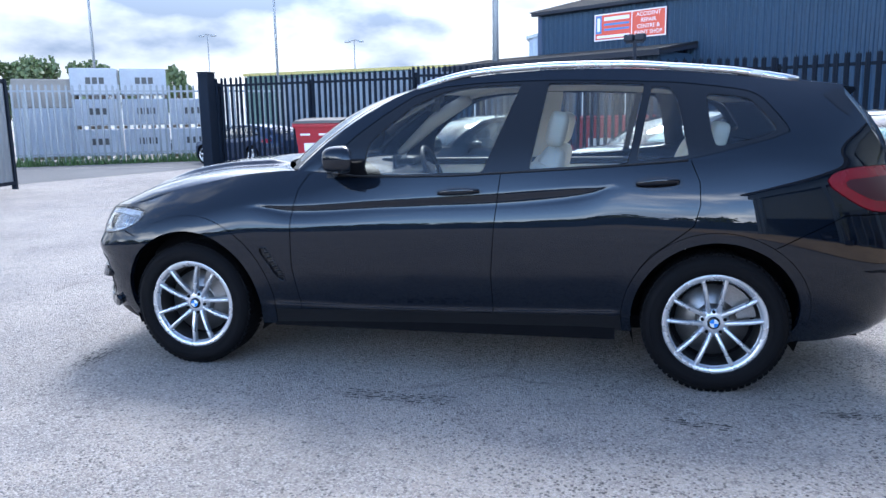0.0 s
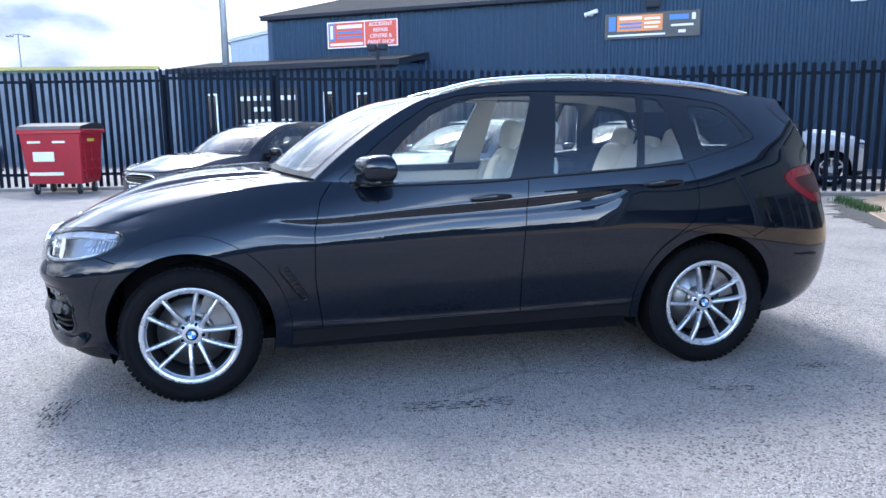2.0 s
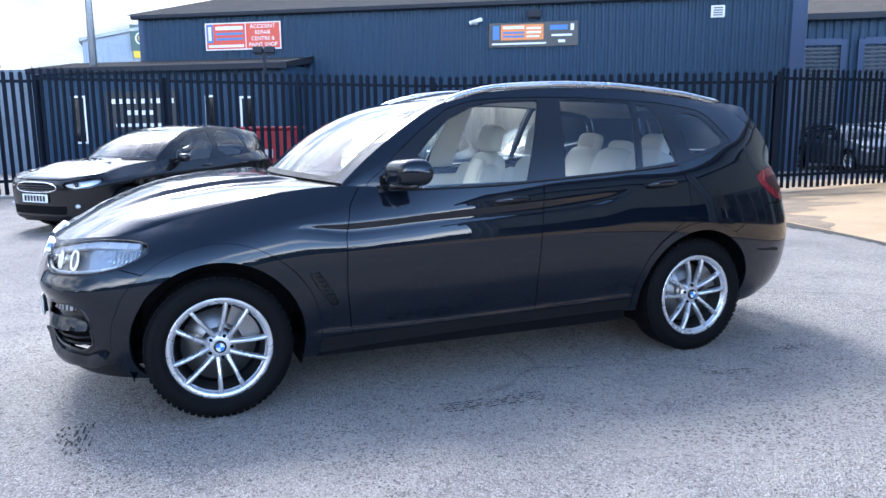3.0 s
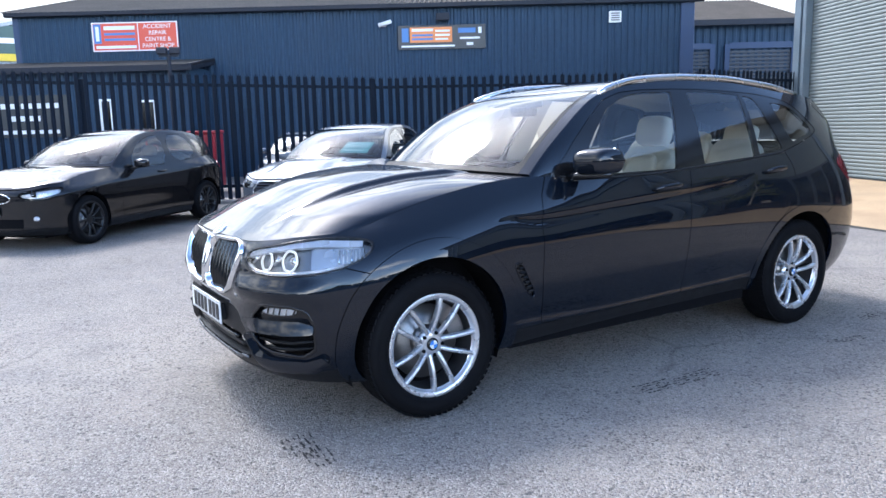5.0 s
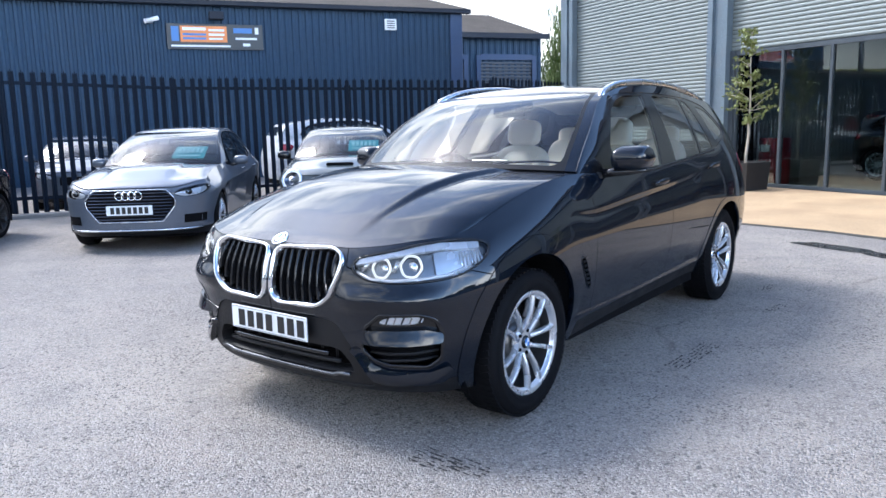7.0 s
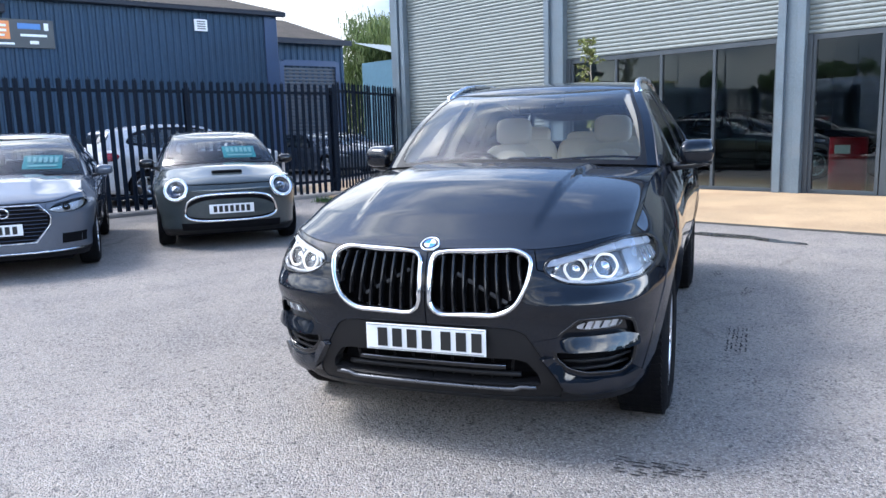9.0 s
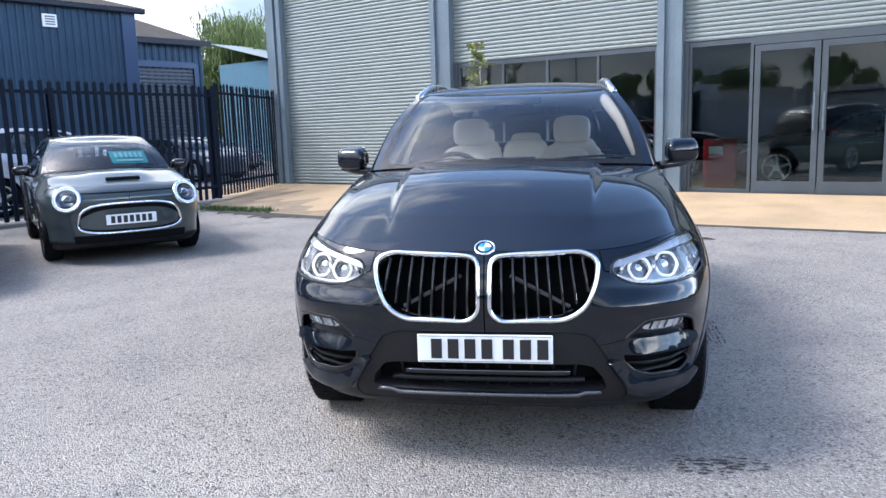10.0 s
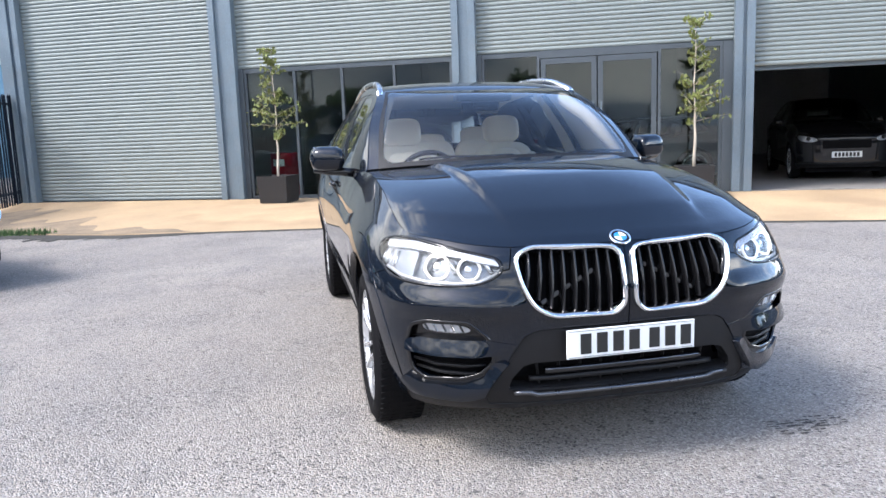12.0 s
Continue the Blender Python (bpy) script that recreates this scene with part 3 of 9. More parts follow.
class Sheet:
    """Triangles with normals and flat coordinates, that can be cut along outlines."""

    def __init__(self, v, n, u, f):
        self.v, self.n, self.u, self.f = v, n, u, f

    def largest(self):
        """Only the largest piece that hangs together."""
        lab = np.arange(len(self.v))
        while True:
            m = lab[self.f].min(1)
            new_lab = lab.copy()
            for k in range(3):
                np.minimum.at(new_lab, self.f[:, k], m)
            new_lab = new_lab[new_lab]
            if (new_lab == lab).all():
                break
            lab = new_lab
        fl = lab[self.f[:, 0]]
        vals, cnt = np.unique(fl, return_counts=True)
        return Sheet(self.v, self.n, self.u, self.f[fl == vals[cnt.argmax()]]).tidy()

    def cut(self, phi):
        phi = np.where(np.abs(phi) < 1e-6, 1e-6, phi)
        s = phi[self.f] < 0
        c = s.sum(1)
        keep, drop = [self.f[c == 3]], [self.f[c == 0]]
        nv, nn, nu, cache = [], [], [], {}
        base = len(self.v)

        def mid(i, j):
            key = (i, j) if i < j else (j, i)
            if key not in cache:
                i, j = key
                t = phi[i] / (phi[i] - phi[j])
                cache[key] = base + len(nv)
                nv.append(self.v[i] * (1 - t) + self.v[j] * t)
                nn.append(self.n[i] * (1 - t) + self.n[j] * t)
                nu.append(self.u[i] * (1 - t) + self.u[j] * t)
            return cache[key]
        ka, kb = [], []
        for tri in self.f[(c == 1) | (c == 2)]:
            a, b, d = (int(q) for q in tri)
            ins = [phi[a] < 0, phi[b] < 0, phi[d] < 0]
            lone = ins.index(sum(ins) == 1)
            a, b, d = ((a, b, d), (b, d, a), (d, a, b))[lone]
            p, q = mid(a, b), mid(a, d)
            one, two = [(a, p, q)], [(p, b, d), (p, d, q)]
            ka += one if phi[a] < 0 else two
            kb += two if phi[a] < 0 else one
        if nv:
            v, n, u = np.vstack([self.v, nv]), np.vstack([self.n, nn]), np.vstack([self.u, nu])
        else:
            v, n, u = self.v, self.n, self.u
        return tuple(Sheet(v, n, u, np.vstack([*g, np.array(k, int).reshape(-1, 3)])).tidy() for g, k in ((keep, ka), (drop, kb)))

    def tidy(self):
        used, inv = np.unique(self.f, return_inverse=True)
        return Sheet(self.v[used], self.n[used], self.u[used], inv.reshape(-1, 3)) if len(self.f) else Sheet(self.v[:0], self.n[:0], self.u[:0], self.f)

    def panel(self, outline, gap=0.0022):
        """What lies inside the outline, and the rest, with a shut line between."""
        phi = outline(self.u)
        return self.cut(phi + gap)[0], self.cut(phi - gap)[1]

    def moved(self, d):
        n = self.n / np.linalg.norm(self.n, axis=1)[:, None]
        return Sheet(self.v + n * d, self.n, self.u, self.f)

    def mirrored(self):
        k = np.array([1, -1, 1.0])
        return Sheet(self.v * k, self.n * k, self.u, self.f[:, ::-1])

    def joined(self, o):
        return Sheet(np.vstack([self.v, o.v]), np.vstack([self.n, o.n]), np.vstack([self.u, o.u]), np.vstack([self.f, o.f + len(self.v)]))


def grid_sheet(P, U, flip=False):
    a, b = np.gradient(P, axis=0), np.gradient(P, axis=1)
    n = np.cross(a, b)
    if flip:
        n = -n
    ln = np.linalg.norm(n, axis=2)
    n = n / np.maximum(ln, 1e-9)[..., None]
    r, c = P.shape[:2]
    i = np.arange(r * c).reshape(r, c)
    A, B, C, D = i[:-1, :-1].ravel(), i[1:, :-1].ravel(), i[1:, 1:].ravel(), i[:-1, 1:].ravel()
    f = np.vstack([np.stack([A, B, C], 1), np.stack([A, C, D], 1)])
    if flip:
        f = f[:, ::-1]
    return Sheet(P.reshape(-1, 3), n.reshape(-1, 3), U.reshape(-1, 2), f)


def sheet_part(name, s, material, parent, label="", rim=0.014, seam=None):
    """A mesh from a sheet; its open edges are turned inward by rim, but for those inside seam."""
    n = s.n / np.maximum(np.linalg.norm(s.n, axis=1), 1e-9)[:, None]
    v, f, nn = [s.v], [s.f], [n]
    if rim:
        e = np.vstack([s.f[:, [0, 1]], s.f[:, [1, 2]], s.f[:, [2, 0]]])
        k = np.sort(e, 1)
        _, idx, cnt = np.unique(k, axis=0, return_index=True, return_counts=True)
        be = e[idx[cnt == 1]]
        if seam:
            be = be[~seam(s.v[be].mean(1))]
        if len(be):
            ids, inv = np.unique(be, return_inverse=True)
            inv = inv.reshape(-1, 2)
            d = s.v[be[:, 1]] - s.v[be[:, 0]]
            side = np.cross(d, n[be[:, 0]])
            acc = np.zeros((len(ids), 3))
            np.add.at(acc, inv[:, 0], side)
            np.add.at(acc, inv[:, 1], side)
            acc /= np.maximum(np.linalg.norm(acc, axis=1), 1e-9)[:, None]
            o = len(s.v)
            m = len(ids)
            v += [s.v[ids], s.v[ids] - n[ids] * rim]
            soft = acc * 0.75 + n[ids] * 0.25
            nn += [soft, acc]
            a, b = inv[:, 0] + o, inv[:, 1] + o
            f += [np.stack([b, a, a + m], 1), np.stack([b, a + m, b + m], 1)]
    me = bpy.data.meshes.new(name)
    V, F, NN = np.vstack(v), np.vstack(f), np.vstack(nn)
    me.from_pydata(V.tolist(), [], F.tolist())
    me.update()
    me.shade_smooth()
    me.normals_split_custom_set_from_vertices(NN.tolist())
    return link_mesh(name, me, material, parent, label)


def outline(pts, rounds=0):
    """Signed distance to a closed outline, below nought inside; rounds cuts the corners."""
    p = np.array(pts, float)
    for _ in range(rounds):
        q = np.roll(p, -1, 0)
        p = np.stack([p * 0.75 + q * 0.25, p * 0.25 + q * 0.75], 1).reshape(-1, 2)

    def f(u):
        d = np.full(len(u), 1e9)
        w = np.zeros(len(u), bool)
        for a, b in zip(p, np.roll(p, -1, 0)):
            e = b - a
            ee = e @ e
            if ee < 1e-14:
                continue
            t = np.clip(((u - a) @ e) / ee, 0, 1)
            r = u - a - t[:, None] * e
            d = np.minimum(d, (r * r).sum(1))
            c = (a[1] > u[:, 1]) != (b[1] > u[:, 1])
            if e[1]:
                w ^= c & (u[:, 0] < a[0] + e[0] * (u[:, 1] - a[1]) / e[1])
        return np.where(w, -1, 1) * np.sqrt(d)
    f.pts = p
    return f


def cornered(pts, r=0.02, seg=5):
    """A closed outline whose corners are rounded by r."""
    p = [np.array(q, float) for q in pts]
    out = []
    for a, b, c in zip(p[-1:] + p[:-1], p, p[1:] + p[:1]):
        la, lc = np.linalg.norm(a - b), np.linalg.norm(c - b)
        k = min(r, 0.45 * la, 0.45 * lc)
        s0, s1 = b + (a - b) / la * k, b + (c - b) / lc * k
        for i in range(seg + 1):
            t = i / seg
            out.append((1 - t) ** 2 * s0 + 2 * t * (1 - t) * b + t * t * s1)
    return outline(out)


def relief(s, fn):
    """The sheet moved out along its normals by fn(u, z), with new normals."""
    n = s.n / np.maximum(np.linalg.norm(s.n, axis=1), 1e-9)[:, None]
    v = s.v + n * fn(s.u[:, 0], s.u[:, 1])[:, None]
    fn_ = np.cross(v[s.f[:, 1]] - v[s.f[:, 0]], v[s.f[:, 2]] - v[s.f[:, 0]])
    nn = np.zeros_like(v)
    for k in range(3):
        np.add.at(nn, s.f[:, k], fn_)
    nn /= np.maximum(np.linalg.norm(nn, axis=1), 1e-12)[:, None]
    nn *= np.where((nn * n).sum(1) < 0, -1, 1)[:, None]
    return Sheet(v, nn, s.u, s.f)


def disc(cx, cz, r):
    return lambda u: np.hypot(u[:, 0] - cx, u[:, 1] - cz) - r


class Body:
    """The surfaces of one car, nose towards -x, from a few profiles."""

    def __init__(self, p, step=0.014, levels=96):
        self.p = p
        x0f, x0r = p["x0"]
        ts = np.linspace(0, math.pi / 2, 800)
        zr = p["zref"]
        xf, xr = float(curve_at(p["nose"], zr)), float(curve_at(p["tail"], zr))
        nf, mf, nr, mr = p["super"]
        cf, sf = np.cos(ts) ** (2 / nf), np.sin(ts) ** (2 / mf)
        cr, sr = np.cos(ts[::-1]) ** (2 / nr), np.sin(ts[::-1]) ** (2 / mr)
        k = np.linspace(0, 1, 400)[1:-1]
        zero = np.zeros_like(k)
        C = np.concatenate([cf, zero, cr])
        S = np.concatenate([sf, zero + 1, sr])
        side = np.concatenate([np.full(800, -1), zero, np.full(800, 1)])
        xs = np.where(side < 0, x0f - C * (x0f - xf), np.where(side > 0, x0r + C * (xr - x0r), 0))
        xs[800:800 + len(k)] = x0f + (x0r - x0f) * k
        ys = S * p["w"]
        arc = np.concatenate([[0], np.cumsum(np.hypot(np.diff(xs), np.diff(ys)))])
        self.arc, self.xs, self.ys = arc, xs, ys
        n = int(arc[-1] / step)
        u = np.linspace(0, arc[-1], n)
        self.u = u
        i = np.clip(np.searchsorted(arc, u), 0, len(arc) - 1)
        self.C, self.S, self.side, self.X = np.interp(u, arc, C), np.interp(u, arc, S), side[i], np.interp(u, arc, xs)
        Y = np.interp(u, arc, ys)
        self.Y = Y
        # height of the upper edge all round
        keys = [(self.uy(y), z) for y, z in p["top_front"]] + [(self.ux(x), z) for x, z in p["top_side"]]
        self.ztop = curve_at(keys, u)
        zbot = curve_at(p["bottom"], self.X)
        L = levels
        t = np.linspace(0, 1, L)
        P = np.zeros((n, L, 3))
        for j in range(n):
            z = zbot[j] + t * (self.ztop[j] - zbot[j])
            x = self.X[j]
            zc = min(float(curve_at(p["ridge"], x)), self.ztop[j] - 0.06) if "ridge" in p else 0.0
            wt = float(curve_at(p["wtop"], x))
            w = p["w"] + float(curve_at(p["flare"], x))
            b = zbot[j]
            zm = zc + 0.5 * (self.ztop[j] - zc)
            if "belly" in p:
                yy = self.creased(x, z, b, self.ztop[j], w, wt)
            else:
                plain = [(b, w - p["tuck"]), (b + 0.10, w - p["tuck"] * 0.42), (b + 0.22, w - p["tuck"] * 0.36), (zc - 0.2, w - 0.016), (zc - 0.035, w - 0.003), (zc, w), (zc + 0.03, w - 0.010), (zm, w - (w - wt) * 0.42), (self.ztop[j], wt)]
                if plain[3][0] < plain[2][0] + 0.05:
                    del plain[2]
                yy = curve_at(plain, z)
            if self.side[j] < 0:
                P[j, :, 0] = x0f - self.C[j] * (x0f - curve_at(p["nose"], z))
            elif self.side[j] > 0:
                P[j, :, 0] = x0r + self.C[j] * (curve_at(p["tail"], z) - x0r)
            else:
                P[j, :, 0] = x
            if "shelf" in p and self.side[j] < 0:
                yb = float(curve_at(p["shelf_y"], self.Y[j]))
                P[j, :, 0] -= yb * curve_at(p["shelf"], z)
            P[j, :, 1] = self.S[j] * yy
            P[j, :, 2] = z
        P[0, :, 1] = P[-1, :, 1] = 0
        U = np.stack([np.repeat(u[:, None], L, 1), P[:, :, 2]], 2)
        self.tub_grid = P
        self.tub = grid_sheet(P, U)
        if self.tub.n[len(u) // 2 * L + L // 2][1] < 0:
            self.tub = grid_sheet(P, U, True)
        self.top = P[:, -1, :]
        self.normals = self.tub.n.reshape(n, L, 3)

    def creased(self, x, z, zb, zt, w, wt):
        """Half-widths up the flank: a smooth barrel, the shoulder crease with a hollow under it, and a lip along the doors' foot."""
        p = self.p
        at = lambda key: float(curve_at(p[key], x))
        fade = lambda a, b_: (lambda q: q * q * (3 - 2 * q))(min(1.0, max(0.0, (x - a) / (b_ - a))))
        za = min(at("belly"), zt - 0.12)
        up, dn = np.clip((z - za) / (zt - za), 0, 1), np.clip((za - z) / (za - zb), 0, 1)
        y = w - (w - wt) * up ** 1.9 - p["tuck"] * dn ** 2.4
        k = fade(-1.12, -0.80) * (1 - fade(0.70, 1.0))
        if k > 0:
            zd, zc = at("crease_lo"), at("crease_hi")
            zd = min(zd, zc - 0.012)
            y += k * curve_at(((za, 0), (za + 0.35 * (zd - za), -0.0015), (zd - 0.02, -0.0085), (zd - 0.003, -0.0115), (zd + 0.004, -0.0115), (zc - 0.003, -0.0005), (zc + 0.003, 0.0), (zc + 0.03, 0.0)), z)
        q = fade(-1.02, -0.90) * (1 - fade(0.92, 1.02))
        if q > 0:
            zl = at("foot_line")
            y += q * curve_at(((zl - 0.05, 0), (zl - 0.014, 0.0045), (zl - 0.004, 0.004), (zl + 0.016, -0.005), (zl + 0.03, -0.007), (zl + 0.06, -0.006), (zl + 0.20, 0)), z)
        return y

    def spot(self, u, z):
        """Place and normal on the flank at distance u round it and height z."""
        f = np.interp(u, self.u, np.arange(len(self.u)))
        j = min(int(f), len(self.u) - 2)
        a = f - j
        out = []
        for k, w in ((j, 1 - a), (j + 1, a)):
            zz = self.tub_grid[k, :, 2]
            out.append((w, [np.interp(z, zz, self.tub_grid[k, :, c]) for c in range(3)], [np.interp(z, zz, self.normals[k, :, c]) for c in range(3)]))
        p = Vector(out[0][1]) * out[0][0] + Vector(out[1][1]) * out[1][0]
        m = Vector(out[0][2]) * out[0][0] + Vector(out[1][2]) * out[1][0]
        return p, m.normalized()

    def uy(self, y):
        """Distance round the nose to half-width y."""
        m = len(self.ys) // 2
        return float(np.interp(y, self.ys[:800], self.arc[:800]))

    def ux(self, x):
        """Distance round to the place x on the flank."""
        return float(np.interp(x, self.xs, self.arc))

    def at_x(self, x):
        i = int(np.argmin(np.abs(self.X - x)))
        return self.top[i]

    def hood(self, rows=80, cols=161):
        """The bonnet, from the nose and wings' upper edge to the windscreen's foot."""
        p = self.p
        uc, ub = self.ux(p["hood_corner"]), self.ux(p["hood_back"])
        idx = np.arange(len(self.u))

        def edge(u):
            return np.stack([np.interp(u, self.u, self.top[:, k]) for k in range(3)], -1)
        eta = np.linspace(-1, 1, cols)
        xi = np.linspace(0, 1, rows) ** 1.35
        front = edge(np.abs(eta) * uc) * np.stack([np.ones(cols), np.sign(eta), np.ones(cols)], 1)
        sideR = edge(uc + xi * (ub - uc))
        sideL = sideR * np.array([1, -1, 1])
        c = sideR[-1]
        back = np.stack([c[0] - p["cowl"][0] * (1 - eta ** 2), eta * c[1], c[2] + p["cowl"][1] * (1 - eta ** 2)], 1)
        X, E = xi[:, None, None], ((eta + 1) / 2)[None, :, None]
        P = (1 - X) * front[None] + X * back[None] + (1 - E) * sideL[:, None] + E * sideR[:, None]
        P -= (1 - X) * (1 - E) * front[0] + (1 - X) * E * front[-1] + X * (1 - E) * back[0] + X * E * back[-1]
        e = np.abs(eta)[None, :]
        bulge = curve_at(p["hood_bulge"], xi)[:, None] * (1 - e ** 2.6)
        if p.get("crease"):
            h, c0, c1, wd = p["crease"]
            pos = c0 + (c1 - c0) * xi[:, None]
            q = np.clip((pos + wd - e) / (2 * wd), 0, 1)
            bulge = bulge + h * (q * q * (3 - 2 * q)) * np.clip((xi[:, None] - 0.06) / 0.36, 0, 1) * np.clip((1 - xi[:, None]) / 0.12, 0, 1)
        P[:, :, 2] += bulge
        U = np.stack([np.repeat(eta[None], rows, 0), np.repeat(xi[:, None], cols, 1)], 2)
        s = grid_sheet(P, U)
        if s.n[rows // 2 * cols + cols // 2][2] < 0:
            s = grid_sheet(P, U, True)
        self.back_edge = back
        return s

    def flank_glass(self, cols=230, rows=46):
        """The side of the cabin, belt to roof edge."""
        p = self.p
        x = np.linspace(p["cabin"][0], p["cabin"][1], cols)
        t = np.linspace(0, 1, rows)
        tx = np.maximum.accumulate(self.top[10:-10, 0])
        low = np.stack([np.interp(x, tx, self.top[10:-10, k]) for k in range(3)], -1)
        low[:, 0] = x
        zt, yt = curve_at(p["roof_z"], x), curve_at(p["roof_y"], x)
        zt = np.maximum(zt, low[:, 2] + 0.004)
        bow = p["bow"] * 4 * t * (1 - t)
        y = low[:, 1][:, None] * (1 - t) + yt[:, None] * t + bow[None] * np.clip((zt - low[:, 2]) / 0.4, 0, 1)[:, None]
        z = low[:, 2][:, None] * (1 - t) + zt[:, None] * t
        P = np.stack([np.repeat(x[:, None], rows, 1), y, z], 2)
        U = np.stack([P[:, :, 0], z], 2)
        s = grid_sheet(P, U)
        if s.n[cols // 2 * rows + rows // 2][1] < 0:
            s = grid_sheet(P, U, True)
        return s

    def roof(self, rows=90, cols=61):
        p = self.p
        eta = np.linspace(-1, 1, cols)
        t = np.linspace(0, 1, rows)
        x0 = p["header"][0] - p["header"][1] * (1 - eta ** 2)
        x1 = np.full(cols, p["cabin_end"]) + 0.06 * (1 - eta ** 2)
        X = x0[None] * (1 - t[:, None]) + x1[None] * t[:, None]
        xc = np.clip(X, p["roof_y"][0][0], None)
        Z = curve_at(p["roof_z"], xc.ravel()).reshape(X.shape)
        Yr = curve_at(p["roof_y"], xc.ravel()).reshape(X.shape)
        edge = 1 - np.abs(eta)[None] ** 2.4
        P = np.stack([X, eta[None] * Yr, Z + p["crown"] * edge], 2)
        U = np.stack([np.repeat(eta[None], rows, 0), np.repeat(t[:, None], cols, 1)], 2)
        s = grid_sheet(P, U)
        if s.n[rows // 2 * cols + cols // 2][2] < 0:
            s = grid_sheet(P, U, True)
        self.header_edge = P[0]
        self.rear_edge = P[-1]
        return s

    def screen(self, rows=40, cols=61):
        """The windscreen, between the pillars, foot and header."""
        p = self.p
        eta = np.linspace(-1, 1, cols)
        t = np.linspace(0, 1, rows)
        hx = np.interp(eta, np.linspace(-1, 1, len(self.header_edge)), self.header_edge[:, 0])
        top = np.stack([hx, np.interp(eta, np.linspace(-1, 1, len(self.header_edge)), self.header_edge[:, 1]), np.interp(eta, np.linspace(-1, 1, len(self.header_edge)), self.header_edge[:, 2])], 1)
        bx = p["cabin"][0]
        low = self.at_x(bx + 0.01)
        dx, dz = p["cowl"][0], p["cowl"][1]
        foot = np.stack([low[0] + p["foot"] - dx * (1 - eta ** 2), eta * (low[1] - 0.012), low[2] + 0.01 + dz * (1 - eta ** 2)], 1)
        xs = foot[-1, 0] + (top[-1, 0] - foot[-1, 0]) * t
        zs, ys = curve_at(p["roof_z"], xs), curve_at(p["roof_y"], xs)
        zs = zs + (foot[-1, 2] - zs[0]) * (1 - t) ** 2 + (top[-1, 2] - zs[-1]) * t ** 2
        ys = ys + (foot[-1, 1] - ys[0]) * (1 - t) ** 2 + (top[-1, 1] - ys[-1]) * t ** 2
        R = np.stack([xs, ys, zs], 1)
        Lf = R * np.array([1, -1, 1])
        T, E = t[:, None, None], ((eta + 1) / 2)[None, :, None]
        P = (1 - T) * foot[None] + T * top[None] + (1 - E) * Lf[:, None] + E * R[:, None]
        P -= (1 - T) * (1 - E) * foot[0] + (1 - T) * E * foot[-1] + T * (1 - E) * top[0] + T * E * top[-1]
        b = 0.03 * np.sin(math.pi * t)[:, None] * (1 - eta[None] ** 2)
        P[:, :, 0] -= b
        P[:, :, 2] += b
        U = np.stack([np.repeat(eta[None], rows, 0), np.repeat(t[:, None], cols, 1)], 2)
        s = grid_sheet(P, U)
        if s.n[rows // 2 * cols + cols // 2][2] < 0:
            s = grid_sheet(P, U, True)
        self.screen_foot = foot
        return s

    def hatch(self, rows=30, cols=41):
        """The tailgate, from the roof's end down to the tub."""
        p = self.p
        eta = np.linspace(-1, 1, cols)
        t = np.linspace(0, 1, rows)
        top = np.stack([np.interp(eta, np.linspace(-1, 1, len(self.rear_edge)), self.rear_edge[:, k]) for k in range(3)], 1)
        u0 = self.ux(p["hatch_x"])
        uu = self.arc[-1] - (self.arc[-1] - u0) * np.abs(eta)
        bot = np.stack([np.interp(uu, self.u, self.top[:, k]) for k in range(3)], 1)
        bot[:, 1] *= np.sign(eta)
        P = top[None] * (1 - t)[:, None, None] + bot[None] * t[:, None, None]
        P[:, :, 0] += 0.05 * np.sin(math.pi * t)[:, None]
        U = np.stack([np.repeat(eta[None], rows, 0), np.repeat(t[:, None], cols, 1)], 2)
        s = grid_sheet(P, U)
        if s.n[rows // 2 * cols + cols // 2][0] < 0:
            s = grid_sheet(P, U, True)
        return s


def warped(base, xmap, zmap, wk):
    """The profiles of another car, from those of one: lengths, heights and widths mapped."""
    fx = lambda x: float(np.interp(x, [a for a, b in xmap], [b for a, b in xmap]))
    fz = lambda z: float(np.interp(z, [a for a, b in zmap], [b for a, b in zmap]))
    q = dict(base)
    q["x0"] = tuple(fx(x) for x in base["x0"])
    q["zref"], q["w"], q["tuck"] = fz(base["zref"]), base["w"] * wk, base["tuck"] * 0.9
    for k in ("nose", "tail"):
        q[k] = tuple((fz(z), fx(x)) for z, x in base[k])
    q["top_front"] = tuple((y * wk, fz(z)) for y, z in base["top_front"])
    for k in ("top_side", "bottom", "ridge", "roof_z"):
        q[k] = tuple((fx(x), fz(z)) for x, z in base[k])
    for k in ("wtop", "flare", "roof_y"):
        q[k] = tuple((fx(x), y * wk) for x, y in base[k])
    for k in ("hood_corner", "hood_back", "cabin_end", "hatch_x"):
        q[k] = fx(base[k])
    q["cabin"] = tuple(fx(x) for x in base["cabin"])
    q["header"] = (fx(base["header"][0]), base["header"][1])
    q["fx"], q["fz"], q["wk"] = fx, fz, wk
    return q

